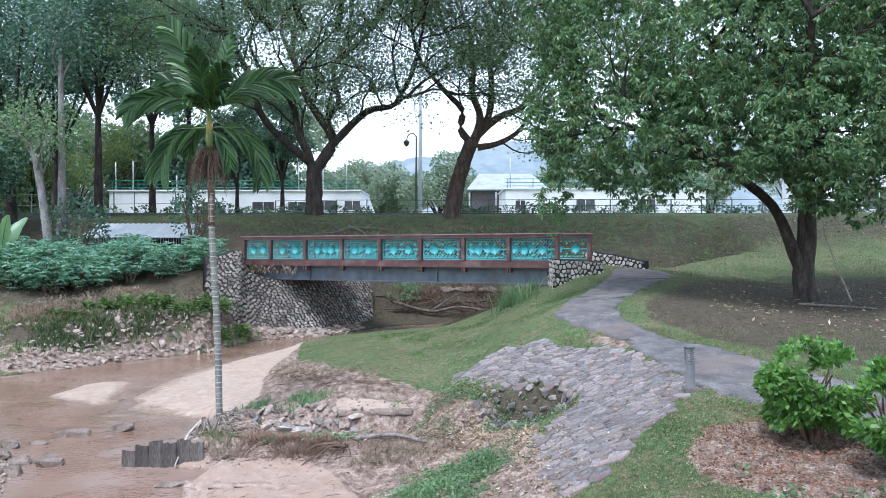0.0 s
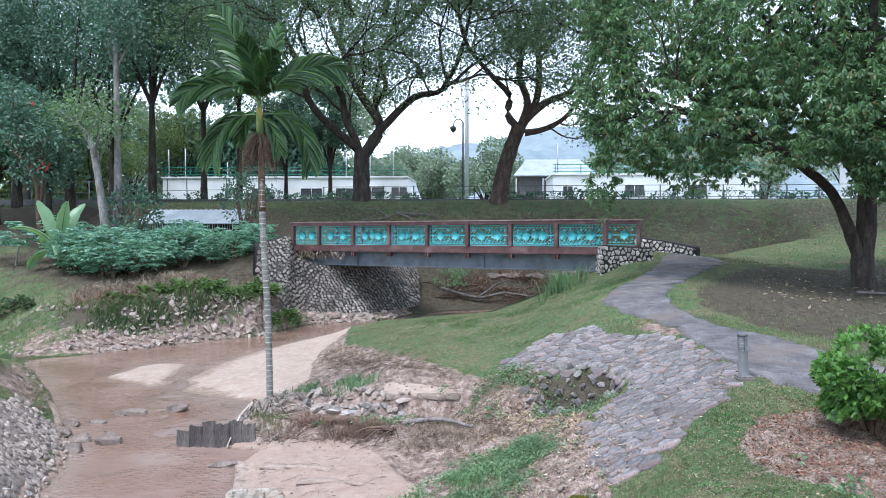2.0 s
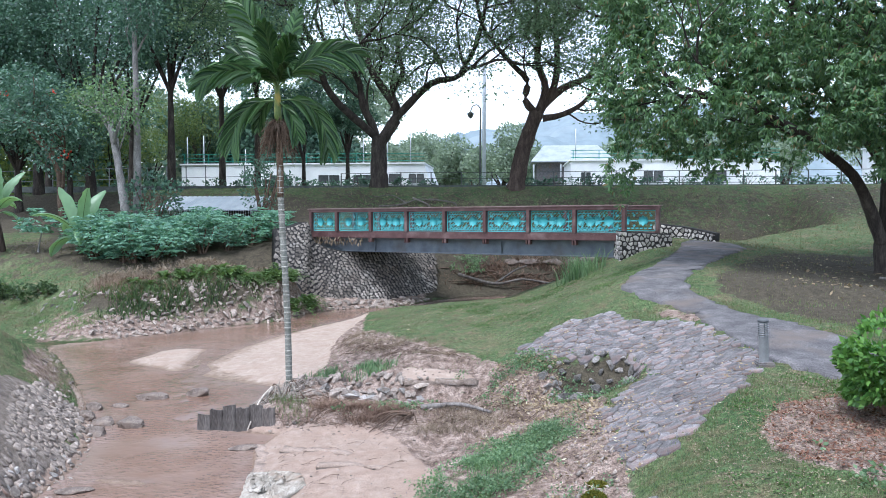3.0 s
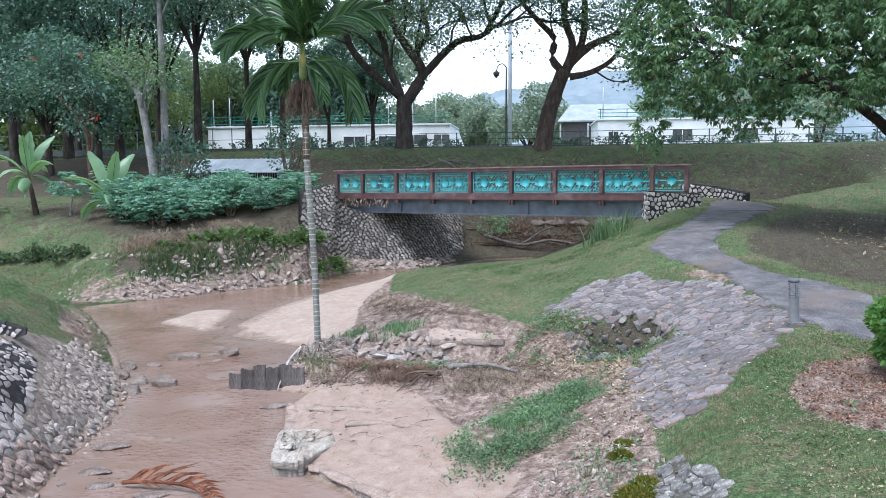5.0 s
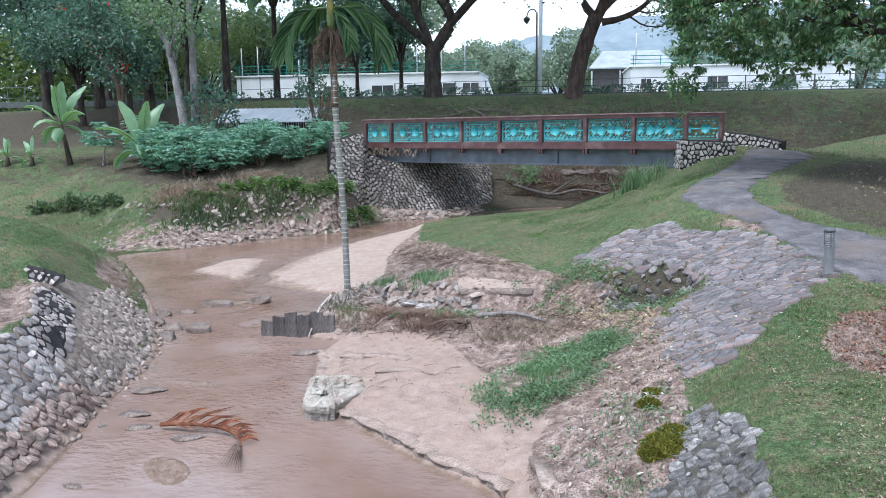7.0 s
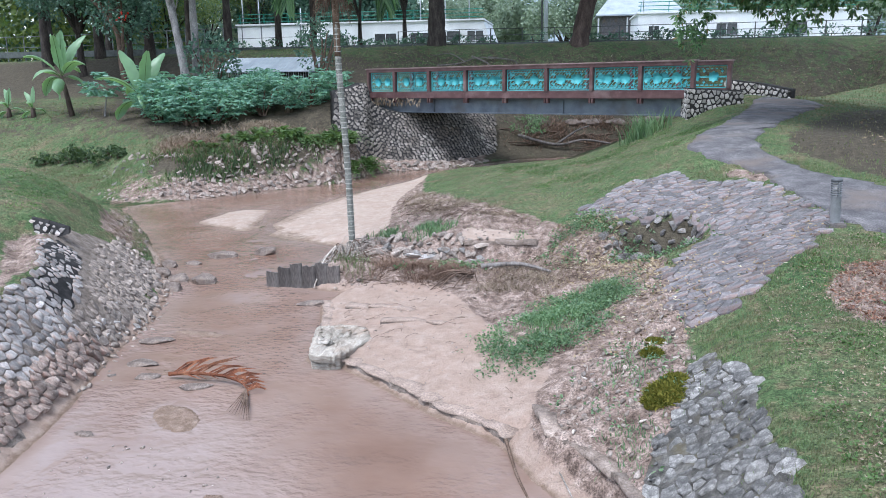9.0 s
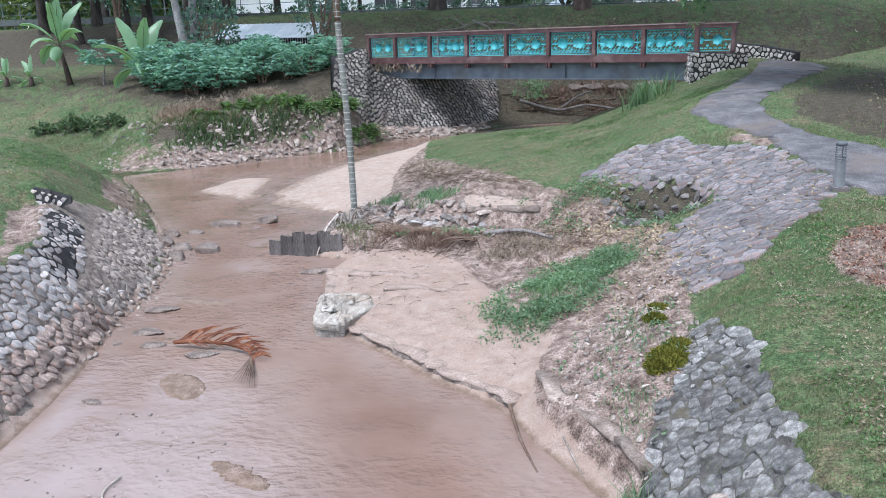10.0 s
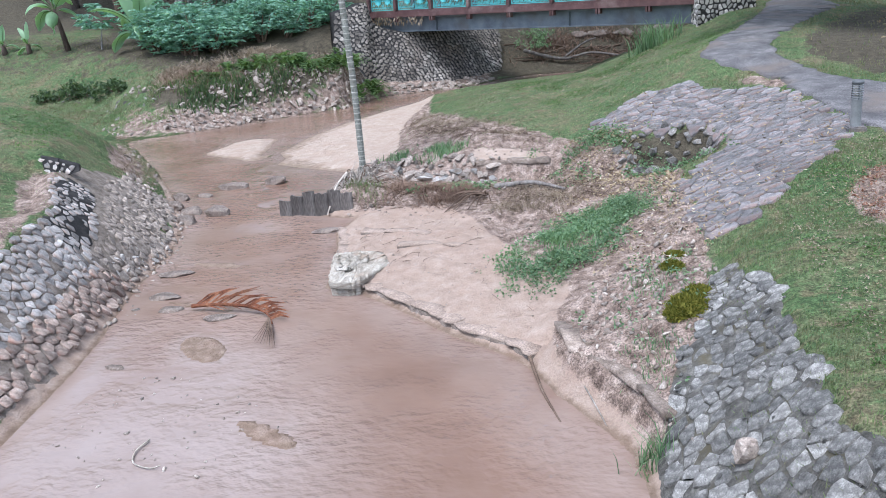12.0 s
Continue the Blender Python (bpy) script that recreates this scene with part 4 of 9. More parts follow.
def cover_at(A, x, y):
    j = np.clip(np.searchsorted(GX, x), 0, len(GX) - 1)
    i = np.clip(np.searchsorted(GY, y), 0, len(GY) - 1)
    return A[i, j]


def build_ground():
    ny, nx = XX.shape
    V = np.stack([XX, YY, HT], -1).reshape(-1, 3)
    i, j = np.meshgrid(np.arange(ny - 1), np.arange(nx - 1), indexing="ij")
    a = i * nx + j
    F = np.stack([a, a + 1, a + nx + 1, a + nx], -1).reshape(-1, 4)
    me = np_mesh("ground", V, F, M_GROUND, smooth=True)
    at = me.color_attributes.new("cover", "FLOAT_COLOR", "POINT")
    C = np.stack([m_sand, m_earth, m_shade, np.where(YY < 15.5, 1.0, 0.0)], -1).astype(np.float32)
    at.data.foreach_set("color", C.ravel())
    solo("ground", me, "grassy stream banks with bare earth and pale sand bars", "ground", kind="structure")


def build_water():
    x, y = np.arange(-17, 15.01, 0.25), np.arange(-8, 40.6, 0.25)
    X, Y = np.meshgrid(x, y)
    Z = 0.004 * fbm(X * 1.5, Y * 1.1, 3, 21)
    nx = len(x)
    i, j = np.meshgrid(np.arange(len(y) - 1), np.arange(nx - 1), indexing="ij")
    a = i * nx + j
    F = np.stack([a, a + 1, a + nx + 1, a + nx], -1).reshape(-1, 4)
    keep = (ground_z(X, Y) < 0.12).ravel()
    F = F[keep[F].any(axis=1)]
    me = np_mesh("water", np.stack([X, Y, Z], -1).reshape(-1, 3), F, M_WATER, smooth=True)
    shoal = np.exp(-(((X + 4.3) / 1.6) ** 2 + ((Y - 6.3) / 2.2) ** 2)) + 0.8 * np.exp(-(((X + 3.2) / 1.3) ** 2 + ((Y - 4.6) / 1.5) ** 2)) + 0.5 * np.exp(-((ground_z(X, Y) + 0.02) / 0.06) ** 2)
    shoal = np.clip(shoal, 0, 1)
    at = me.color_attributes.new("shoal", "FLOAT_COLOR", "POINT")
    at.data.foreach_set("color", np.stack([shoal, shoal, shoal, np.ones_like(shoal)], -1).astype(np.float32).ravel())
    solo("water", me, "shallow muddy brown stream water with small ripples", "water", kind="structure")


build_ground()
build_water()


def build_path():
    """Concrete footway, a slab that lies on the ground between its two edges."""
    A = curve_pts([(x, y, 0) for x, y, _ in LAND["path_left"]], 60)
    B = curve_pts([(x, y, 0) for x, y, _ in LAND["path_right"]], 60)
    A = np.concatenate([[(6.3, 28.6, 0), (5.9, 26.6, 0)], A, [(7.4, 8.4, 0), (9.5, 6, 0)]])
    B = np.concatenate([[(6.9, 29.4, 0), (7.75, 28.3, 0)], B, [(9.0, 10.4, 0), (12, 8, 0)]])

    def spread(L, n=150):
        s = np.r_[0, np.cumsum(np.hypot(*np.diff(L[:, :2], axis=0).T))]
        t = np.linspace(0, s[-1], n)
        return np.stack([np.interp(t, s, L[:, k]) for k in (0, 1)], -1)
    A, B = spread(A), spread(B)
    A += 0.05 * rng.standard_normal(A.shape)
    B += 0.05 * rng.standard_normal(B.shape)
    k = 13
    t = np.linspace(0, 1, k)[None, :, None]
    P = A[:, None] * (1 - t) + B[:, None] * t
    Z = ground_z(P[..., 0], P[..., 1])
    Z = soften(Z, 4) + 0.045
    Z[:, 0] -= 0.01
    Z[:, -1] -= 0.01
    top = np.concatenate([P, Z[..., None]], -1)
    skirtA, skirtB = top[:, :1].copy(), top[:, -1:].copy()
    skirtA[..., 2] -= 0.25
    skirtB[..., 2] -= 0.25
    G = np.concatenate([skirtA, top, skirtB], axis=1)
    n, m = G.shape[:2]
    i, j = np.meshgrid(np.arange(n - 1), np.arange(m - 1), indexing="ij")
    a = i * m + j
    F = np.stack([a, a + 1, a + m + 1, a + m], -1).reshape(-1, 4)
    solo("footpath", np_mesh("footpath", G.reshape(-1, 3), F, M_PATH), "worn grey concrete footpath winding up to the bridge", "path", kind="structure")


build_path()
# ---- stones ----
def pebble(name, mat, seed=0, tall=0.7):
    """An angular broken stone of about 20 triangles, one unit across, that rises along z."""
    r = np.random.default_rng(seed)
    P = unit_rows(r.standard_normal((13, 3))) * r.uniform(0.42, 0.56, (13, 1)) * np.array([1.0, 0.85, tall])
    P[:, 2] += 0.12
    bm = bmesh.new()
    for p in P:
        bm.verts.new(p)
    res = bmesh.ops.convex_hull(bm, input=bm.verts[:])
    bmesh.ops.delete(bm, geom=[g for g in res["geom_interior"] if isinstance(g, bmesh.types.BMVert)], context="VERTS")
    bmesh.ops.triangulate(bm, faces=bm.faces[:])
    return bm_mesh(name, bm, mat)


def unit_rows(v):
    return v / np.linalg.norm(v, axis=1, keepdims=True)


PEB = {m.name: [pebble("stone", m, k, 0.55 + 0.05 * k) for k in range(8)] for m in (M_STONE, M_PALE, M_RUBBLE, M_WALLSTONE, M_REVET, M_RUST)}


def frame_on(n, spin):
    z = Vector(n).normalized()
    x = Vector((1, 0, 0)) if abs(z.x) < 0.8 else Vector((0, 1, 0))
    x = (x - z * x.dot(z)).normalized()
    R = Matrix((x, z.cross(x), z)).transposed().to_4x4()
    return R @ Matrix.Rotation(spin, 4, "Z")


def lay_stones(places, normals, sizes, meshes, parent, name="stone", limit=300, squash=None, spin=None):
    """Stones set into a surface: the first of them as pieces of their own, the rest joined."""
    mats, rest = [], []
    base = Vector(parent.location) if parent else Vector()
    for k, (p, n, s) in enumerate(zip(places, normals, sizes)):
        sp = rng.uniform(0, 6.28) if spin is None else spin + rng.uniform(-0.35, 0.35)
        sq = rng.uniform(0.62, 0.95) if squash is None else squash * rng.uniform(0.85, 1.15)
        m = Matrix.Translation(Vector(p) - base) @ frame_on(n, sp) @ Matrix.Diagonal((s, s * sq, s * rng.uniform(0.6, 0.9), 1))
        me = meshes[k % len(meshes)]
        if k < limit:
            ob = new(name, me)
            ob.parent = parent
            ob.matrix_local = m
        else:
            rest.append((me, m))
    if rest:
        parts = []
        for me, m in rest:
            V = np.empty(len(me.vertices) * 3, np.float32)
            me.vertices.foreach_get("co", V)
            F = np.empty(len(me.loops), np.int32)
            me.loops.foreach_get("vertex_index", F)
            A = np.array(m)
            parts.append((V.reshape(-1, 3) @ A[:3, :3].T + A[:3, 3], F.reshape(-1, 3)))
        V, F = join_arrays(parts)
        part(name + "_rest", np_mesh(name + "_rest", V, F, meshes[0].materials[0]), parent, kind="stuff")


# ---- fitted stones ----
def cells(q, gap, stretch=1.0):
    """Outlines of fitted stones: each place's share of the plane against its neighbours."""
    Q = np.array(q, float)
    Q[:, 0] /= stretch
    out = []
    for i, c in enumerate(Q):
        d = np.hypot(*(Q - c).T)
        near_ = np.argsort(d)[1:14]
        turn0 = rng.uniform(0, 0.785)
        poly = [np.array((math.cos(turn0 + a), math.sin(turn0 + a))) * gap * rng.uniform(0.72, 1.1) for a in np.arange(8) * 0.7854]
        for j in near_:
            m = (Q[j] - c) / 2
            L = m @ m
            if L < 1e-9:
                continue
            nxt = []
            for a, b in zip(poly, poly[1:] + poly[:1]):
                fa, fb = a @ m - L, b @ m - L
                if fa <= 0:
                    nxt.append(a)
                if fa * fb < 0:
                    nxt.append(a + (b - a) * fa / (fa - fb))
            poly = nxt
            if len(poly) < 3:
                break
        if len(poly) >= 3:
            P = np.array(poly)
            keep = np.hypot(*(P - np.roll(P, 1, axis=0)).T) > gap * 0.10
            P = P[keep] if keep.sum() >= 3 else P
            P[:, 0] *= stretch
            out.append((i, P))
    return out


def fitted_stone(P, joint, h, tilt):
    """Vertices and triangles of one flat broken stone over the outline P (about its own centre), proud by h."""
    n = len(P)
    c = P.mean(0)
    r = np.hypot(*(P - c).T).mean()
    k = max(0.45, 1 - joint / max(r, 1e-3))
    A = c + (P - c) * (k * np.clip(1 + 0.09 * rng.standard_normal(n), 0.8, 1.04))[:, None]
    B = c + (A - c) * rng.uniform(0.92, 0.97)
    ta = h * rng.uniform(0.75, 1.0, n) + (A - c) @ tilt
    tb = h * rng.uniform(0.9, 1.15, n) + (B - c) @ tilt
    q = c + 0.25 * r * rng.standard_normal(2)
    V = np.concatenate([np.c_[A, np.full(n, -0.06)], np.c_[A, ta], np.c_[B, tb], [[*q, h * rng.uniform(0.85, 1.2) + (q - c) @ tilt]]])
    F = []
    for a in range(n):
        b = (a + 1) % n
        F += [(a, b, n + b), (a, n + b, n + a), (n + a, n + b, 2 * n + b), (n + a, 2 * n + b, 2 * n + a), (2 * n + a, 2 * n + b, 3 * n)]
    return V, np.array(F)


def set_stones(items, mat, parent, name="stone", limit=300):
    """items: (centre, x axis, y axis, normal, vertices, triangles). The first ones are pieces, the rest joined."""
    base = np.array(parent.location)
    rest = []
    for k, (c, ax, ay, an, V, F) in enumerate(items):
        W = V if ax is None else V[:, :1] * ax + V[:, 1:2] * ay + V[:, 2:3] * an
        if k < limit:
            ob = new(name, np_mesh(name, W, F, mat))
            ob.parent = parent
            ob.location = np.asarray(c) - base
        else:
            rest.append((W + c - base, F))
    if rest:
        V, F = join_arrays(rest)
        part(name + "_rest", np_mesh(name + "_rest", V, F, mat), parent, kind="stuff")


def ruled(top, foot, n=40, m=8):
    """Points of a ruled surface between a top line and a foot line."""
    T, B = curve_pts(top, n), curve_pts(foot, n)
    k = min(len(T), len(B))
    t = np.linspace(0, 1, m)[None, :, None]
    return T[:k, None] * (1 - t) + B[:k, None] * t


def masonry(name, top, foot, label, size, mortar, stone_mat, back=(0.1, 0.5), limit=300, fill=0.85, kind="structure", straight=False, joint=0.034, proud=0.035):
    """A stone-faced wall: a body of mortar with depth, and stones laid over its face."""
    if straight:
        t = np.linspace(0, 1, 20)[:, None]
        line = lambda L: np.concatenate([np.array(a)[None] * (1 - t) + np.array(b)[None] * t for a, b in zip(L[:-1], L[1:])])
        T, B = line(top), line(foot)
        h = np.linspace(0, 1, 6)[None, :, None]
        S = T[:, None] * (1 - h) + B[:, None] * h
    else:
        S = ruled(top, foot)
    n, m = S.shape[:2]
    Bk = S + np.array([back[0], back[1], 0])
    V = np.concatenate([S.reshape(-1, 3), Bk.reshape(-1, 3)])
    i, j = np.meshgrid(np.arange(n - 1), np.arange(m - 1), indexing="ij")
    a = (i * m + j).ravel()
    F = [np.stack([a, a + m, a + m + 1, a + 1], -1), np.stack([a, a + 1, a + m + 1, a + m], -1) + n * m]
    o = n * m
    i = np.arange(n - 1)
    F.append(np.stack([i * m, i * m + o, (i + 1) * m + o, (i + 1) * m], -1))
    j = np.arange(m - 1)
    F.append(np.stack([j, j + 1, j + 1 + o, j + o], -1))
    e = (n - 1) * m
    F.append(np.stack([e + j + 1, e + j, e + j + o, e + j + 1 + o], -1))
    wall = solo(name, np_mesh(name, V, np.concatenate(F), mortar), label, "wall", kind=kind)
    L = np.r_[0, np.cumsum(np.linalg.norm(np.diff(S[:, m // 2], axis=0), axis=1))]
    H = np.linalg.norm(S[:, 0] - S[:, -1], axis=1)
    top_h = float(H.max())
    xs, ys = np.arange(0.4 * size, L[-1], size), np.arange(0.4 * size, top_h, size * fill)
    X, Y = np.meshgrid(xs, ys)
    X = X + (np.arange(len(ys)) % 2)[:, None] * size / 2 + rng.uniform(-0.33, 0.33, X.shape) * size
    Y = Y + rng.uniform(-0.33, 0.33, Y.shape) * size
    q = np.stack([X.ravel(), Y.ravel()], -1)
    q = q[(q[:, 1] < np.interp(q[:, 0], L, H) - 0.2 * size) & (q[:, 0] < L[-1] - 0.1 * size)]
    q = q[np.argsort(q[:, 1], kind="stable")]
    items = []
    for i, P in cells(q, size):
        f = np.interp(q[i, 0], L, np.arange(n))
        k = int(min(n - 2, f))
        w = min(1.0, q[i, 1] / H[k])
        g = f - k
        p = (S[k, 0] * (1 - w) + S[k, -1] * w) * (1 - g) + (S[k + 1, 0] * (1 - w) + S[k + 1, -1] * w) * g
        ax = (S[k + 1, 0] * (1 - w) + S[k + 1, -1] * w) - (S[k, 0] * (1 - w) + S[k, -1] * w)
        ax = ax / (np.linalg.norm(ax) + 1e-9)
        ay = S[k, -1] - S[k, 0]
        ay = ay - ax * (ay @ ax)
        ay = ay / (np.linalg.norm(ay) + 1e-9)
        an = np.cross(ax, ay)
        flip = 1.0
        if an @ np.array([back[0], back[1], -0.3]) > 0:
            an, flip = -an, -1.0
        P[:, 1] = np.clip(P[:, 1], 0.03 - q[i, 1], max(0.05, H[k] - q[i, 1]))
        V, F = fitted_stone(P, joint, proud, 0.12 * rng.standard_normal(2))
        items.append((p, ax, ay, an, V, F if flip > 0 else F[:, ::-1]))
    set_stones(items, stone_mat, wall, "stone", limit)
    return wall


# ---- footbridge ----
B_LEFT, B_RIGHT = np.array([-8.9, 34.6]), np.array([4.2, 28.0])
B_LEN = float(np.hypot(*(B_RIGHT - B_LEFT)))
B_TURN = math.atan2(*(B_RIGHT - B_LEFT)[::-1])
BAYS = [0.0, 1.5] + [1.5 + (B_LEN - 1.5) / 7 * k for k in range(1, 8)]


def bars_mesh(name, boxes, mat):
    parts = []
    for x0, x1, y0, y1, z0, z1 in boxes:
        V = np.array([(x, y, z) for x in (x0, x1) for y in (y0, y1) for z in (z0, z1)])
        parts.append((V, np.array([(0, 1, 3, 2), (4, 6, 7, 5), (0, 4, 5, 1), (2, 3, 7, 6), (0, 2, 6, 4), (1, 5, 7, 3)])))
    V, F = join_arrays(parts)
    return np_mesh(name, V, F, mat)


def fretwork(w, h, hatch=True):
    """Cut metal panel: a frame, two star rosettes, linking plates, slanting bars and a row of dashes."""
    t = 0.012
    parts = []

    def slab(poly):
        P = np.array(poly)
        n = len(P)
        V = np.concatenate([np.c_[P[:, 0], np.full(n, -t), P[:, 1]], np.c_[P[:, 0], np.full(n, t), P[:, 1]]])
        F = [(0, k, k + 1, k + 1) for k in range(1, n - 1)] + [(n, n + k + 1, n + k, n + k) for k in range(1, n - 1)]
        F += [(k, (k + 1) % n, n + (k + 1) % n, n + k) for k in range(n)]
        parts.append((V, np.array(F)))

    def bar(x0, z0, x1, z1, b):
        d = np.array([x1 - x0, z1 - z0])
        s = np.array([-d[1], d[0]]) / (np.hypot(*d) + 1e-9) * b / 2
        a, c = np.array([x0, z0]), np.array([x1, z1])
        slab([a - s, c - s, c + s, a + s])
    m = 0.03
    for q in (((m, m), (w - m, m)), ((m, h - m), (w - m, h - m)), ((m, m), (m, h - m)), ((w - m, m), (w - m, h - m))):
        bar(*q[0], *q[1], 0.03)
    R = 0.215
    cs = (0.30 * w, 0.70 * w)
    for cx in cs:
        slab([(cx + R * (0.74 if k % 2 else 1.0) * math.cos(k * math.pi / 8), h / 2 + R * (0.74 if k % 2 else 1.0) * math.sin(k * math.pi / 8)) for k in range(16)])
    for x0, x1 in ((0.05, cs[0] - R), (cs[0] + R, cs[1] - R), (cs[1] + R, w - 0.05)):
        slab([(x0, h / 2 - 0.03), (x1, h / 2 - 0.03), (x1, h / 2 + 0.03), (x0, h / 2 + 0.03)])
    for cx, cz in ((0.5, 0.27), (0.5, 0.75), (0.12, 0.3), (0.12, 0.74), (0.88, 0.3), (0.88, 0.74)):
        slab([(cx * w - 0.06, cz * h), (cx * w, cz * h - 0.06), (cx * w + 0.06, cz * h), (cx * w, cz * h + 0.06)])
    k = -h
    while k < w:
        x0, z0, x1, z1 = k, m, k + h * 0.8, h - m
        if x0 < m:
            z0 += (m - x0) / 0.8
            x0 = m
        if x1 > w - m:
            z1 -= (x1 - w + m) / 0.8
            x1 = w - m
        zm0, zm1 = h * 0.24, h * 0.72
        if hatch and z1 > z0 + 0.03:
            bar(x0, z0, x1, z1, 0.013)
        k += 0.125
    x = 0.08
    while x < w - 0.15:
        slab([(x, 0.10), (x + 0.11, 0.10), (x + 0.11, 0.16), (x, 0.16)])
        slab([(x + 0.02, h - 0.15), (x + 0.09, h - 0.15), (x + 0.09, h - 0.11), (x + 0.02, h - 0.11)])
        x += 0.17
    V, F = join_arrays(parts)
    return np_mesh("fretwork", V, tris(F), M_TEAL)


def build_bridge():
    b = thing("footbridge", (B_LEFT[0], B_LEFT[1], 0), "steel footbridge with red-brown rails and turquoise fretwork panels", "bridge", turn=B_TURN)
    b.location.z, b.rotation_euler.y = -0.06, -0.007
    W = 2.5
    frets = {}
    for side, y, sh in ((0, 0.0, 0.0), (1, W, 0.5)):
        part("handrail", box_v(-0.12 + sh, B_LEN + 0.1 + sh, y - 0.11, y + 0.11, 4.11, 4.235, 0.012, M_BROWN, "handrail"), b)
        part("rail_cap", box_v(-0.16 + sh, B_LEN + 0.14 + sh, y - 0.15, y + 0.15, 4.239, 4.285, 0.012, M_BROWNCAP, "rail_cap"), b, "rail cap with its lit top painted paler")
        part("edge_beam", box_v(-0.1 + sh, B_LEN + 0.05 + sh, y - 0.10, y + 0.10, 2.98, 3.20, 0.015, M_BROWN, "edge_beam"), b)
        part("kerb_rail", box_v(-0.1 + sh, B_LEN + 0.05 + sh, y - 0.06, y + 0.13, 3.20, 3.26, 0.01, M_BROWN, "kerb_rail"), b)
        for k, x in enumerate(BAYS):
            part("post", box_v(x - 0.07 + sh, x + 0.07 + sh, y - 0.13, y + 0.09, 3.262, 4.108, 0.012, M_BROWN, "post"), b)
            for q in (-0.055, 0.055):
                part("foot_bracket", box_v(x + q - 0.035 + sh, x + q + 0.035 + sh, y - 0.125, y + 0.085, 2.80, 2.978, 0.006, M_BROWN, "foot_bracket"), b)
            if k < 8:
                w = BAYS[k + 1] - x - 0.14
                key = (round(w, 3), side)
                frets.setdefault(key, None)
                me = frets[key] or fretwork(w, 0.84, side == 0)
                frets[key] = me
                part("fretwork_panel", me, b, loc=(x + 0.07 + sh, y + 0.02, 3.265))
    part("deck", box_v(-0.3, B_LEN + 0.4, 0.1, W - 0.1, 2.98, 3.10, 0.01, M_PATH, "deck"), b, "concrete walking deck")
    for y in (0.32, W - 0.32):
        prof = [(-0.15, 2.36), (0.15, 2.36), (0.15, 2.40), (0.015, 2.40), (0.015, 2.91), (0.15, 2.91), (0.15, 2.975), (-0.15, 2.975), (-0.15, 2.91), (-0.015, 2.91), (-0.015, 2.40), (-0.15, 2.40)]
        bm = bmesh.new()
        a = [bm.verts.new((-0.2, y + p, z)) for p, z in prof]
        c = [bm.verts.new((B_LEN + 0.3, y + p, z)) for p, z in prof]
        bm.faces.new(a)
        bm.faces.new(c[::-1])
        for k in range(12):
            bm.faces.new((a[k], a[(k + 1) % 12], c[(k + 1) % 12], c[k]))
        g = part("girder", bm_mesh("girder", bm, M_GIRDER), b, "blue-grey painted steel girder")
        for x in (3.4, 9.6):
            part("stiffener", box_v(x - 0.012, x + 0.012, y - 0.13, y - 0.017, 2.402, 2.908, 0, M_GIRDER, "stiffener"), g)
    for x in np.linspace(1.2, B_LEN - 1, 7):
        part("crossbeam", box_v(x - 0.06, x + 0.06, 0.35, W - 0.35, 2.55, 2.9, 0, M_GIRDER, "crossbeam"), b)


build_bridge()


def bridge_weeds():
    """Weeds that hang from the bridge's edge beam near its far end."""
    n = 150
    s_ = rng.uniform(0.1, 3.0, n)
    d = (B_RIGHT - B_LEFT) / B_LEN
    P = np.c_[B_LEFT + s_[:, None] * d + np.array([-0.05, -0.11]), rng.uniform(2.72, 3.0, n)]
    D = np.c_[0.5 * rng.standard_normal((n, 2)), -1 - rng.uniform(0, 1, n)]
    D = D / np.linalg.norm(D, axis=1, keepdims=True)
    S = np.cross(D, rng.standard_normal((n, 3)))
    S = S / np.linalg.norm(S, axis=1, keepdims=True) * 0.03
    V = np.stack([P, P + D * 0.09 + S, P + D * 0.2, P + D * 0.09 - S], 1).reshape(-1, 3)
    solo("hanging_weeds", np_mesh("hanging_weeds", V, np.arange(4 * n).reshape(-1, 4), L_DRY), "dry weeds hanging under the bridge edge", "weeds", kind="stuff")


bridge_weeds()

# stone abutment under the far end, and the low walls at the near end
masonry("abutment_wall", [(-10.0, 32.7, 3.3), (-9.4, 33.0, 3.45), (-8.78, 33.3, 3.6), (-8.5, 33.43, 2.75), (-7.6, 33.9, 2.38), (-7.0, 34.2, 2.3), (-5.2, 36.0, 2.2), (-3.6, 37.9, 2.15)],
        [(-9.75, 31.7, 1.3), (-9.2, 31.4, 1.0), (-8.5, 31.3, 0.6), (-8.0, 31.7, 0.22), (-7.5, 32.0, 0.14), (-7.0, 32.3, 0.08), (-4.95, 33.9, 0.05), (-3.3, 35.95, 0.0)],
        "random rubble abutment of pale stones in dark mortar", 0.175, M_MORTAR, M_ABUT, (-0.35, 0.45), limit=300, joint=0.024, proud=0.01)
masonry("wing_wall", [(3.9, 28.35, 3.4), (3.95, 27.3, 3.4), (5.85, 28.1, 3.27), (5.9, 28.6, 3.27)], [(3.85, 28.35, 1.9), (3.9, 27.2, 1.9), (5.9, 28.0, 2.3), (5.95, 28.6, 2.3)],
        "low wall of pale stones in black mortar beside the bridge end", 0.2, M_MORTAR, M_PALE, (0.0, 0.35), straight=True, joint=0.03, proud=0.008)
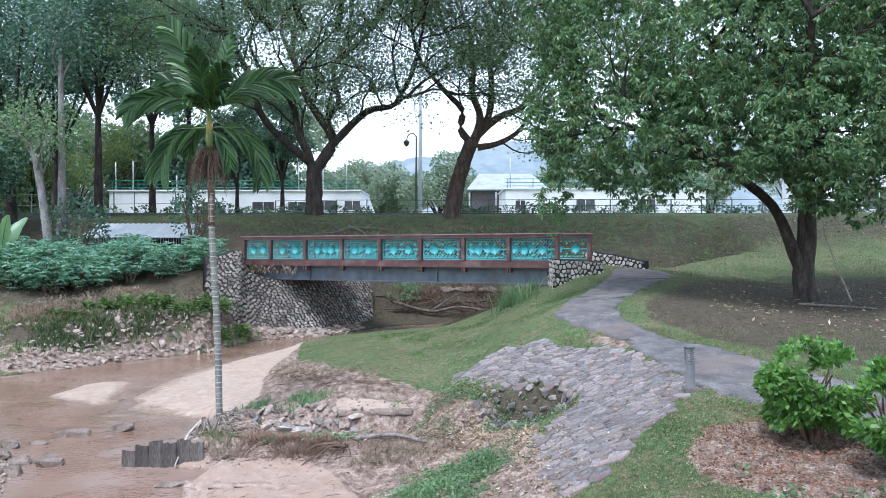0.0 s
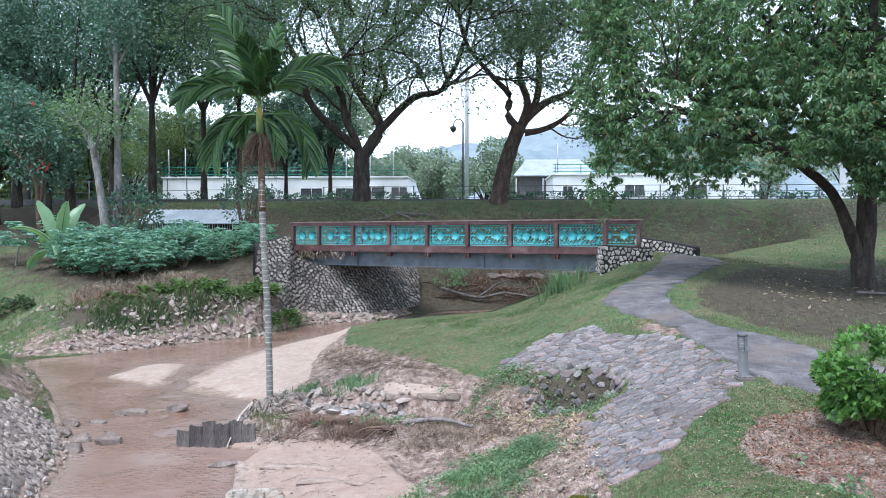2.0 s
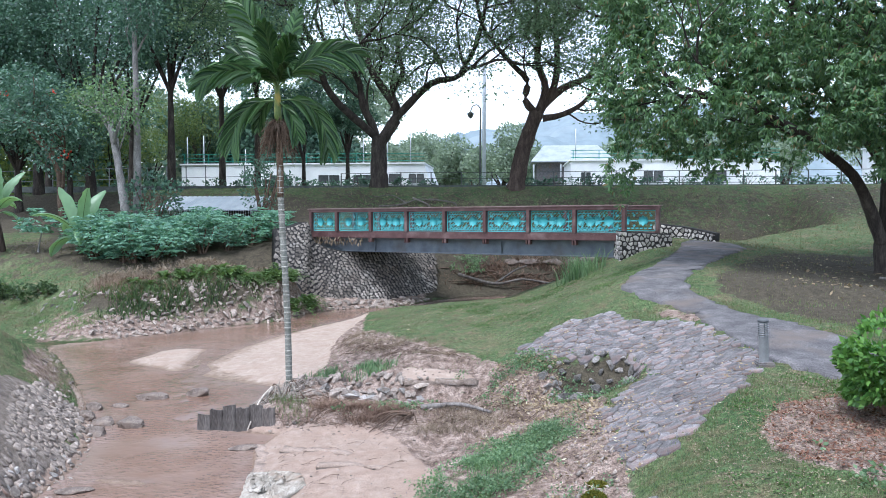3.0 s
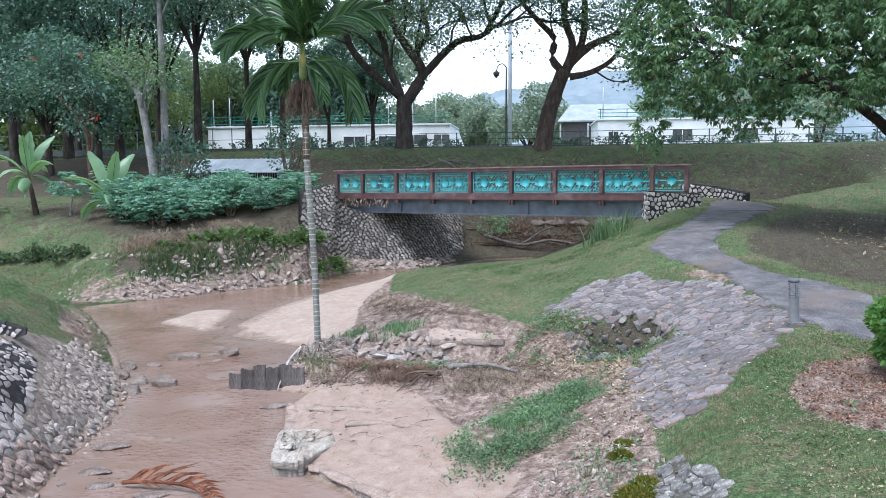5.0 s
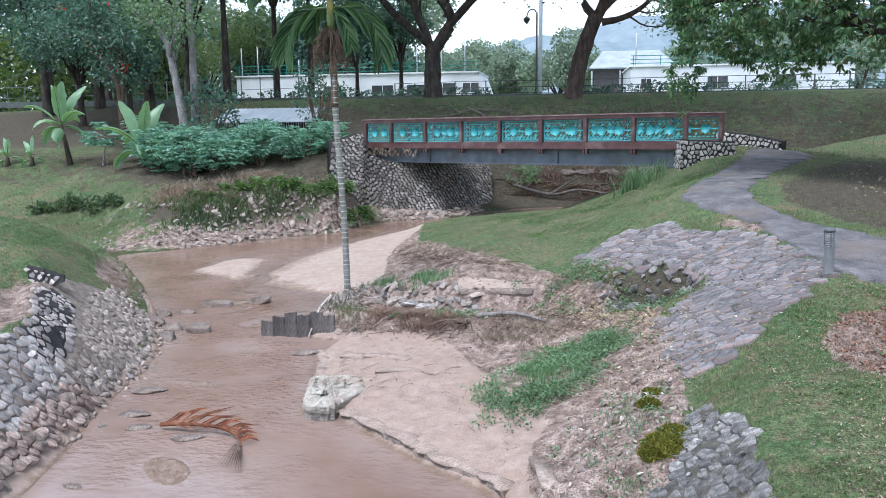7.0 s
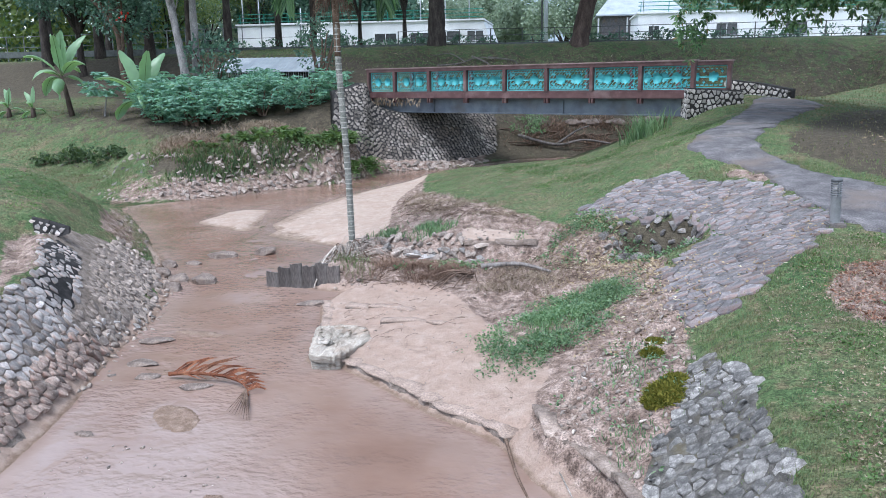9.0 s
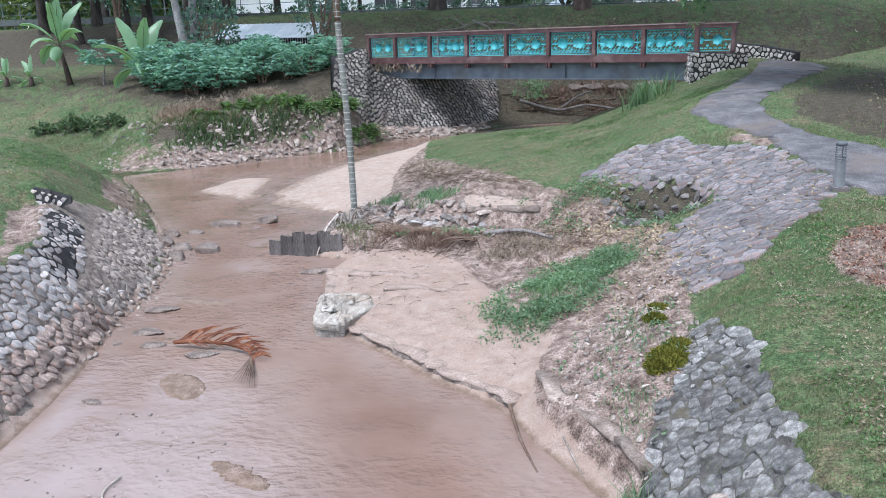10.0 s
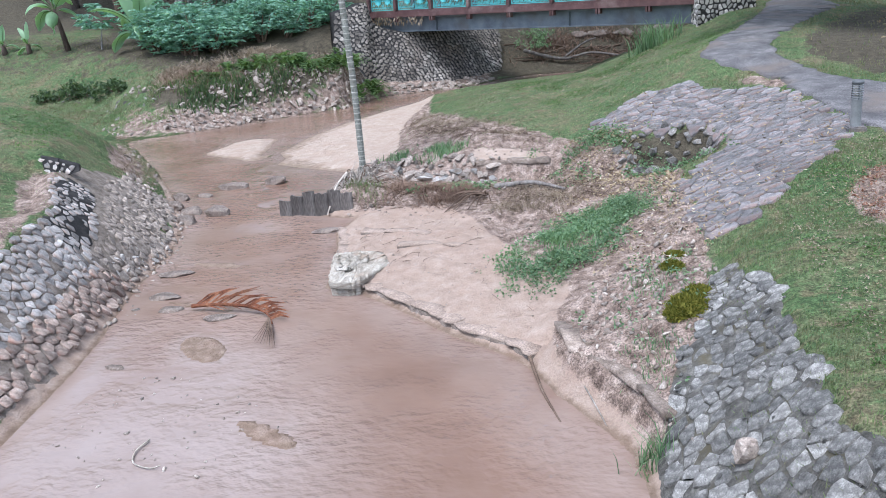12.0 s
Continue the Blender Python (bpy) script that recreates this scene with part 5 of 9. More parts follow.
masonry("approach_wall", [(5.85, 30.9, 3.6), (6.8, 30.3, 3.48), (7.5, 29.35, 3.3), (7.58, 29.1, 3.27)], [(5.85, 30.85, 2.8), (6.75, 30.2, 2.8), (7.45, 29.25, 2.75), (7.53, 29.0, 2.75)],
        "low curved wall of pale stones in black mortar", 0.2, M_MORTAR, M_PALE, (0.3, 0.25), straight=True, joint=0.03, proud=0.008)
masonry("outfall_wall", [(-9.55, 12.3, 1.58), (-9.15, 12.22, 1.53), (-8.72, 12.15, 1.44)], [(-9.45, 12.2, 1.2), (-9.1, 12.12, 1.22), (-8.7, 12.1, 1.34)],
        "short headwall of white stones in black mortar in a grass knoll", 0.14, M_MORTAR, M_LSTONE, (-0.04, 0.1), straight=True, joint=0.03, proud=0.008)


# ---- white buildings behind the ridge ----
def white_block(x0, x1, y, depth, z0, z1, windows, label, ramp_end=0.0, rail=True, poles=(), group="white buildings"):
    b = thing("building", (x0, y, z0), label, "building", group)
    L, H = x1 - x0, z1 - z0
    bm = bmesh.new()
    prof = [(0, 0), (L + ramp_end, 0), (L, H), (0, H)]
    f = [bm.verts.new((x, 0, z)) for x, z in prof]
    g = [bm.verts.new((x, depth, z)) for x, z in prof]
    bm.faces.new(f)
    bm.faces.new(g[::-1])
    for k in range(4):
        bm.faces.new((f[k], f[(k + 1) % 4], g[(k + 1) % 4], g[k]))
    part("wall", bm_mesh("wall", bm, M_WHITE), b)
    part("coping", box_v(-0.15, L + 0.1, -0.12, depth + 0.1, H + 0.004, H + 0.16, 0.02, M_WHITE, "coping"), b)
    for wx, ww, wz, wh in windows:
        w = part("window", box_v(wx, wx + ww, -0.06, -0.004, wz, wz + wh, 0, M_GLASSDARK, "window"), b, "dark louvred window")
        part("window_frame", bars_mesh("window_frame", [(wx - 0.06, wx, -0.1, -0.003, wz - 0.06, wz + wh + 0.06), (wx + ww, wx + ww + 0.06, -0.1, -0.003, wz - 0.06, wz + wh + 0.06),
                                                        (wx, wx + ww, -0.1, -0.003, wz + wh, wz + wh + 0.06), (wx, wx + ww, -0.1, -0.003, wz - 0.06, wz),
                                                        (wx + ww / 2 - 0.03, wx + ww / 2 + 0.03, -0.09, -0.062, wz, wz + wh)], M_PALEMETAL), w)
    if rail:
        part("top_rail", bars_mesh("top_rail", [(0, L, 0.2, 0.26, H + h, H + h + 0.06) for h in (0.35, 0.7, 1.05)], M_GREENRAIL), b, "green painted railing")
        for k in range(int(L / 2.5)):
            part("rail_post", box_v(k * 2.5 + 0.2, k * 2.5 + 0.27, 0.2, 0.27, H + 0.1, H + 1.1, 0, M_GREENRAIL, "rail_post"), b)
    for px_, ph in poles:
        part("net_pole", tube_mesh("net_pole", [(px_, 0.6, H), (px_, 0.6, H + ph)], [0.06, 0.05], M_PALEMETAL), b, "pale metal net pole")
    return b


white_block(-32.6, -8.1, 75, 9, 4.2, 8.75, [(6.4, 0.6, 2.9, 0.6), (9.2, 1.7, 2.6, 0.9), (14.0, 2.1, 2.7, 0.8), (17.5, 1.8, 2.7, 0.8), (19.8, 2.4, 2.7, 0.9), (23.0, 1.5, 2.7, 0.9)],
            "long white block with small windows and green roof rails", 1.6, True, [(0.4, 2.9), (2.1, 3.0), (3.8, 2.4), (6.4, 1.6), (18.4, 3.0), (20.8, 2.6), (23.1, 3.3)])
white_block(6.2, 26.0, 76, 9, 4.2, 9.0, [(1.0, 0.9, 2.9, 0.8), (7.0, 1.8, 2.8, 1.0), (13.0, 1.8, 2.8, 1.0)], "white block with green roof rails behind the trees", 0.0, True, [(0.5, 3.2)])
white_block(37.5, 56.0, 75, 10, 4.2, 10.6, [(1.2, 1.4, 3.0, 1.5), (3.6, 3.0, 2.8, 2.2), (9.0, 3.0, 2.8, 2.2)], "tall white block with dark windows", 0.0, False)


def build_hut():
    b = thing("hut", (3.4, 88, 4.2), "small building with a pale pitched roof among trees", "building")
    part("wall", box_v(0, 8, 0, 6, 0, 5.6, 0.02, M_GREYMORTAR, "wall"), b)
    bm = bmesh.new()
    for y, z in ((-0.7, 5.45), (3.0, 7.5), (6.7, 5.45)):
        inset = 1.6 if y == 3.0 else 0.0
        for x in (-0.7 + inset, 8.7 - inset):
            bm.verts.new((x, y, z)), bm.verts.new((x, y, z + 0.14))
    bmesh.ops.convex_hull(bm, input=bm.verts[:])
    part("roof", bm_mesh("roof", bm, M_ROOF), b)
    for x in (-0.5, 2.5):
        part("porch_post", box_v(x, x + 0.15, -1.5, -1.35, 0, 5.2, 0, M_PALEMETAL, "porch_post"), b)


build_hut()


def build_shed():
    """Open shed with a sheet roof behind the thicket."""
    z = float(ground_z(-15.6, 40))
    b = thing("garden_shed", (-18.2, 39.3, z), "low shed with a pale sheet roof and barred sides", "shed")
    L = 5.0
    bm = bmesh.new()
    n = 40
    rows = []
    for k in range(n + 1):
        x = -0.3 + (L + 0.6) * k / n
        dz = 0.03 if k % 2 else 0.0
        rows.append([bm.verts.new((x, -0.4, 4.18 - z + dz)), bm.verts.new((x + 0.1, 1.8, 4.92 - z + dz)), bm.verts.new((x, -0.4, 4.15 - z)), bm.verts.new((x + 0.1, 1.8, 4.89 - z))])
    for a, c in zip(rows[:-1], rows[1:]):
        bm.faces.new((a[0], c[0], c[1], a[1]))
        bm.faces.new((a[2], a[3], c[3], c[2]))
        bm.faces.new((a[0], a[2], c[2], c[0]))
        bm.faces.new((a[1], c[1], c[3], a[3]))
    part("roof", bm_mesh("roof", bm, M_ROOF), b, "pale corrugated sheet roof")
    for x in (0, 1.7, 3.3, L - 0.1):
        part("post", box_v(x, x + 0.1, -0.1, 0, -0.1, 4.22 - z, 0, M_DARKMETAL, "post"), b)
    for k in range(36):
        x = 0.15 + k * 0.133
        part("bar", box_v(x, x + 0.025, -0.05, -0.03, 0.05, 4.2 - z, 0, M_PALEMETAL, "bar"), b)
    part("rear_wall", box_v(0, L, 1.6, 1.68, -0.1, 4.85 - z, 0, M_DARKMETAL, "rear_wall"), b)


build_shed()


def build_fence(name, x0, x1, y, h, step, label, mat):
    f = thing(name, ((x0 + x1) / 2, y, float(ground_z((x0 + x1) / 2, y))), label, "fence")
    o = Vector(f.location)
    xs = np.arange(x0, x1 + 0.01, step)
    zs = ground_z(xs, np.full_like(xs, y))
    for x, z in zip(xs, zs):
        part("post", box_v(x - 0.03 - o.x, x + 0.03 - o.x, -0.03, 0.03, z - 0.1 - o.z, z + h - o.z, 0, mat, "post"), f)
    for hh in (0.25, 0.6, 0.97):
        P = np.stack([xs - o.x, np.zeros_like(xs), zs + h * hh - o.z], -1)
        part("rail", tube_mesh("rail", P, np.full(len(P), 0.022), mat, 6), f)
    return f


build_fence("ridge_fence", -11, 45, 50.5, 1.05, 2.0, "dark green metal railing along the ridge path", M_DARKMETAL)
build_fence("boundary_fence", -60, -18, 56, 2.2, 1.5, "tall dull mesh fence under the trees", M_FENCE)
part("kerb", box_v(-60, 60, 48.6, 48.85, -0.3, 0.1, 0.02, M_DARKMETAL, "kerb"), thing("ridge_kerb", (0, 0, 5.66), "dark kerb along the ridge path", "kerb", kind="structure"))


def build_car(x, y, label, turn=0.0):
    z = 4.2
    c = thing("car", (x, y, z), label, "car", "parked cars", turn=turn)
    bm = bmesh.new()
    prof = [(-2.15, 0.35), (-2.2, 0.75), (-1.95, 0.95), (-1.3, 1.05), (-0.7, 1.45), (0.75, 1.48), (1.45, 1.05), (2.05, 0.92), (2.2, 0.7), (2.15, 0.35)]
    a = [bm.verts.new((px_, -0.85, pz)) for px_, pz in prof]
    b = [bm.verts.new((px_, 0.85, pz)) for px_, pz in prof]
    bm.faces.new(a)
    bm.faces.new(b[::-1])
    for k in range(len(prof)):
        q = (k + 1) % len(prof)
        bm.faces.new((a[k], a[q], b[q], b[k]))
    bmesh.ops.bevel(bm, geom=bm.edges[:], offset=0.06, segments=2, affect="EDGES")
    part("body", bm_mesh("body", bm, M_CARWHITE), c)
    for x0, x1, x2, x3 in ((-1.15, -0.62, -0.05, -0.05), (0.02, 0.02, 0.72, 1.28)):
        V = [(x0, -0.865, 1.08), (x3, -0.865, 1.08), (x2, -0.865, 1.40), (x1, -0.865, 1.40)]
        V += [(p, -0.845, q) for p, _, q in V]
        part("side_window", np_mesh("side_window", V, [(0, 1, 2, 3), (7, 6, 5, 4), (0, 4, 5, 1), (1, 5, 6, 2), (2, 6, 7, 3), (3, 7, 4, 0)], M_GLASSDARK), c)
    for wx in (-1.35, 1.35):
        for wy in (-0.86, 0.72):
            part("tyre", tube_mesh("tyre", [(wx, wy, 0.32), (wx, wy + 0.06, 0.32), (wx, wy + 0.16, 0.32)], [0.30, 0.32, 0.32], M_RUBBER, 16), c)


build_car(14.2, 64, "white hatchback parked behind the ridge fence")
build_car(-14.0, 63, "white car parked below the ridge fence", 0.1)


def build_poles():
    lamp = thing("street_lamp", (-2.05, 59, 4.6), "slim black street lamp with a hooked arm", "lamp")
    part("pole", tube_mesh("pole", [(0, 0, -0.3), (0, 0, 3), (0, 0, 7.4)], [0.11, 0.08, 0.06], M_DARKMETAL), lamp)
    part("arm", tube_mesh("arm", curve_pts([(0, 0, 7.35), (-0.25, 0, 7.62), (-0.6, 0, 7.5), (-0.75, 0, 7.1)], 10), [0.04, 0.04], M_DARKMETAL), lamp)
    part("lantern", tube_mesh("lantern", [(-0.75, 0, 7.12), (-0.75, 0, 6.98), (-0.75, 0, 6.75), (-0.75, 0, 6.6)], [0.06, 0.26, 0.2, 0.06], M_DARKMETAL, 10), lamp)
    mast = thing("light_mast", (-3.4, 115, 4.2), "tall pale tapering floodlight mast", "mast")
    part("pole", tube_mesh("pole", [(0, 0, -0.3), (0, 0, 20), (0, 0, 42)], [0.32, 0.26, 0.2], M_MAST, 12), mast)


build_poles()


def build_hill():
    x = np.linspace(-260, 420, 120)
    y = np.linspace(480, 900, 60)
    X, Y = np.meshgrid(x, y)
    top = 66 + 15 * np.sin(X / 95 + 0.6) + 0.10 * np.maximum(0, X) - 0.12 * np.maximum(0, -X - 30)
    Z = 2 + np.clip((Y - 480) / 180, 0, 1) ** 0.8 * top + 7 * fbm(X / 28, Y / 28, 4, 31) * np.clip((Y - 480) / 60, 0, 1)
    n = len(x)
    i, j = np.meshgrid(np.arange(len(y) - 1), np.arange(n - 1), indexing="ij")
    a = i * n + j
    F = np.stack([a, a + 1, a + n + 1, a + n], -1).reshape(-1, 4)
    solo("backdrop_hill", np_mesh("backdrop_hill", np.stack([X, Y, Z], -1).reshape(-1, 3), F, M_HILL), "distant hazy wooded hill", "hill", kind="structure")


build_hill()
# ---- plants ----
def unit(v):
    return v / (np.linalg.norm(v, axis=-1, keepdims=True) + 1e-9)


def leaf_quads(P, D, length, width, fold=0.0):
    """Pointed leaves: base at P, along D, with random sides. Returns vertices and quads."""
    n = len(P)
    D = unit(D)
    S = unit(np.cross(D, rng.standard_normal((n, 3))))
    L = np.asarray(length) * np.ones(n)
    W = np.asarray(width) * np.ones(n)
    up = np.cross(S, D) * (fold * W)[:, None]
    V = np.stack([P, P + D * (L * 0.45)[:, None] + S * W[:, None] + up, P + D * L[:, None], P + D * (L * 0.45)[:, None] - S * W[:, None] + up], 1).reshape(-1, 3)
    return V, np.arange(4 * n).reshape(-1, 4)


def leaf_mesh(name, P, D, length, width, mat, fold=0.0):
    V, F = leaf_quads(P, D, length, width, fold)
    return np_mesh(name, V, F, mat)


def clump_points(C, n, spread, flat=1.0):
    """n points round each centre."""
    g = rng.standard_normal((len(C), n, 3)) * spread
    g[..., 2] *= flat
    return (C[:, None] + g).reshape(-1, 3), g.reshape(-1, 3)


def rosettes(C, n, length, width, droop, mat, name="leaves"):
    """A whorl of n drooping leaves at each twig end."""
    a = rng.uniform(0, 2 * np.pi, (len(C), n))
    e = rng.uniform(-0.9, 0.55, (len(C), n)) - droop
    D = np.stack([np.cos(a) * np.cos(e), np.sin(a) * np.cos(e), np.sin(e)], -1).reshape(-1, 3)
    P = np.repeat(C, n, axis=0) + D * 0.03
    k = len(P)
    return leaf_mesh(name, P, D, length * rng.uniform(0.65, 1.2, k), width * rng.uniform(0.8, 1.2, k), mat, 0.25)


def branch_out(p, d, r, length, level, out, tips, bend=0.25, kids=(2, 3), ratio=0.68, up=0.15, wide=0.75, sides=6, least=0.02):
    """Grow a limb and its sub-limbs: tubes go to out, ends to tips."""
    n = 5
    pts, dd = [np.array(p, float)], np.array(d, float)
    for k in range(n):
        dd = unit(dd + bend * 0.5 * rng.standard_normal(3) + np.array([0, 0, up * 0.25]))
        pts.append(pts[-1] + dd * length / n)
    rr = np.linspace(r, r * 0.62, n + 1)
    out.append(tube(pts, rr, sides if level > 1 else 5, cap=False))
    if level == 0 or r < least:
        tips.append(pts[-1])
        tips.append(pts[3])
        return
    if level <= 2:
        tips.append(pts[-1])
    for k in range(rng.integers(kids[0], kids[1] + 1)):
        side = unit(np.cross(dd, rng.standard_normal(3)))
        nd = unit(dd + wide * side * rng.uniform(0.5, 1.1) + np.array([0, 0, up]))
        q = pts[-1] if k < 2 else pts[3]
        branch_out(q, nd, r * 0.62 * rng.uniform(0.75, 1), length * ratio * rng.uniform(0.8, 1.2), level - 1, out, tips, bend, kids, ratio, up, wide, sides, least)


def wood_mesh(name, tubes, mat):
    V, F = join_arrays(tubes)
    F = F[F[:, 2] != F[:, 3]]
    return np_mesh(name, V, F, mat, smooth=True)


def local(V, base):
    return np.asarray(V, float) - np.asarray(base, float)


def unseen_shade_crown(x0, x1):
    """Unseen upper crown, limbs and leaf clusters, added over the slope to shade it."""
    C, limbs = [], []
    for x in np.linspace(x0, x1, 4):
        limbs.append(([(x * 0.4 + (x0 + x1) * 0.3, 47.5, 17.0), (x * 0.8 + (x0 + x1) * 0.1, 44.0, 20.0), (x, 39.5, 21.5)], 0.20, 0.09, 3))
    n = 270
    X, Y = rng.uniform(x0 - 2, x1 + 2, n), rng.uniform(33.5, 47, n)
    Z = 20.8 + rng.uniform(-1.2, 2.0, n)
    C = np.stack([X, Y, Z], -1)
    return limbs, C[fbm(X / 2.5, Y / 2.5, 3, 31) > -0.35]


def spreading_tree(name, base, trunk, limbs, label, bark, leaf, levels=3, leaves=26, lsize=(0.16, 0.045), spread=0.5, flat=0.45, ratio=0.68, wide=0.8, up=0.1, trunk_r=(0.55, 0.4), extra=None, droop=0.2, kids=(2, 3), crown_label=""):
    """A tree with a given trunk line and main limbs; the rest of its boughs grow from those."""
    t = thing(name, base, label, "tree")
    T = curve_pts(local(trunk, base), 14)
    rr = np.interp(np.linspace(0, 1, len(T)), [0, 0.08, 0.2, 1], [trunk_r[0] * 1.5, trunk_r[0] * 1.12, trunk_r[0], trunk_r[1]])
    V, F = tube(T, rr, 14, cap=False, wob=0.05)
    part("trunk", np_mesh("trunk", V, F, bark, smooth=True), t)
    out, tips = [], []
    for pts, r0, r1, lv in limbs:
        L = curve_pts(local(pts, base), 14)
        out.append(tube(L, np.linspace(r0, r1, len(L)), 9, cap=False, wob=0.04))
        d = unit(L[-1] - L[-3])
        for k in range(3):
            branch_out(L[-1], unit(d + 0.5 * rng.standard_normal(3)), r1 * 0.8, 2.6 * ratio / 0.68, lv, out, tips, ratio=ratio, wide=wide, up=up, kids=kids)
        for q in (0.45, 0.62, 0.8):
            i = int(q * (len(L) - 1))
            d2 = unit(L[min(i + 1, len(L) - 1)] - L[i - 1])
            side = unit(np.cross(d2, rng.standard_normal(3)) + np.array([0, 0, 0.3]))
            branch_out(L[i], unit(d2 * 0.6 + side), r1 * 0.6, 2.2 * ratio / 0.68, max(1, lv - 1), out, tips, ratio=ratio, wide=wide, up=up, kids=kids)
    part("branchwork", wood_mesh("branchwork", out, bark), t)
    C = np.array(tips)
    if extra is not None:
        C = np.concatenate([C, local(extra, base)])
    P, g = clump_points(C, leaves, spread, flat)
    D = unit(g + 0.6 * rng.standard_normal(g.shape)) + np.array([0, 0, -droop])
    n = len(P)
    part("crown", leaf_mesh("crown", P, D, lsize[0] * rng.uniform(0.6, 1.3, n), lsize[1] * rng.uniform(0.7, 1.3, n), leaf), t, crown_label, kind="stuff")
    return t


def at_depth(u, v, d):
    """A place d metres ahead of the first view, by its bearing (u to the right, v up, both as slopes)."""
    return np.array([u * d, d, 4.1 + v * d])


def slope(px_, py_):
    return (px_ - 784) / 1358.0, (423.5 - py_) / 1358.0


def at_view(px_, py_, d):
    return at_depth(*slope(px_, py_), d)


def views(d, *pts):
    return [at_view(a, b, d + (c[0] if c else 0)) for a, b, *c in pts]


def build_rain_trees():
    # upper crowns out of view, added to cast shade on the slope
    lim1, up1 = unseen_shade_crown(-15, 0)
    lim2, up2 = unseen_shade_crown(2, 20)
    g1 = at_view(556, 379, 48)
    g1[2] = float(ground_z(g1[0], g1[1])) - 0.6
    spreading_tree("rain_tree", g1, [g1] + views(48, (556, 330), (556, 290)),
                   [(views(48, (553, 300), (545, 270), (528, 235), (520, 190), (490, 150, -2)), 0.30, 0.16, 3),
                    (views(48, (560, 300), (590, 250), (560, 200), (540, 165), (520, 100, 2)), 0.36, 0.16, 3),
                    (views(48, (562, 300), (585, 260), (610, 235), (650, 198), (690, 190, -1), (712, 175, -2)), 0.34, 0.13, 3),
                    (views(48, (580, 245), (582, 210), (600, 180), (590, 130, 2), (610, 80, 3)), 0.22, 0.12, 3),
                    (views(48, (550, 290), (470, 215, -2), (440, 130, -4), (400, 60, -5)), 0.26, 0.12, 3),
                    (views(48, (700, 185, -1), (730, 130, -2), (745, 70, -3)), 0.16, 0.09, 3),
                    (views(48, (520, 110, 2), (500, 40, 3), (560, -40, 4)), 0.16, 0.09, 3),
                    (views(48, (600, 110, 2), (660, 50, 2), (690, -20, 3)), 0.15, 0.09, 3)] + lim1,
                   "large spreading rain tree with dark forked limbs", M_BARK, L_RAIN, 3, 58, (0.17, 0.055), 0.85, 0.22, trunk_r=(0.55, 0.42), ratio=0.75, extra=up1)
    g2 = at_view(797, 378, 47.5)
    g2[2] = float(ground_z(g2[0], g2[1])) - 0.6
    spreading_tree("rain_tree", g2, [g2] + views(47.5, (808, 330), (822, 285), (835, 250)),
                   [(views(47.5, (835, 255), (815, 230), (818, 195), (790, 165), (745, 110, -1), (730, 60, -2)), 0.26, 0.10, 3),
                    (views(47.5, (838, 250), (850, 210), (835, 160), (840, 110), (830, 50, 1)), 0.28, 0.12, 3),
                    (views(47.5, (840, 250), (865, 205), (870, 150), (865, 90), (880, 30, 1)), 0.26, 0.12, 3),
                    (views(47.5, (840, 245), (880, 210), (925, 190), (955, 150, -1), (990, 90, -2)), 0.26, 0.11, 3),
                    (views(47.5, (845, 262), (880, 255), (915, 235), (940, 200, -1)), 0.22, 0.10, 3),
                    (views(47.5, (870, 120), (910, 70, 2), (950, 10, 3)), 0.15, 0.08, 3),
                    (views(47.5, (835, 120), (790, 60, 2), (770, -10, 3)), 0.15, 0.08, 3)] + lim2,
                   "leaning rain tree with reddish-brown bark and open crown", M_BARKRED, L_RAIN, 3, 58, (0.17, 0.055), 0.85, 0.22, trunk_r=(0.5, 0.42), ratio=0.75, extra=up2)


build_rain_trees()


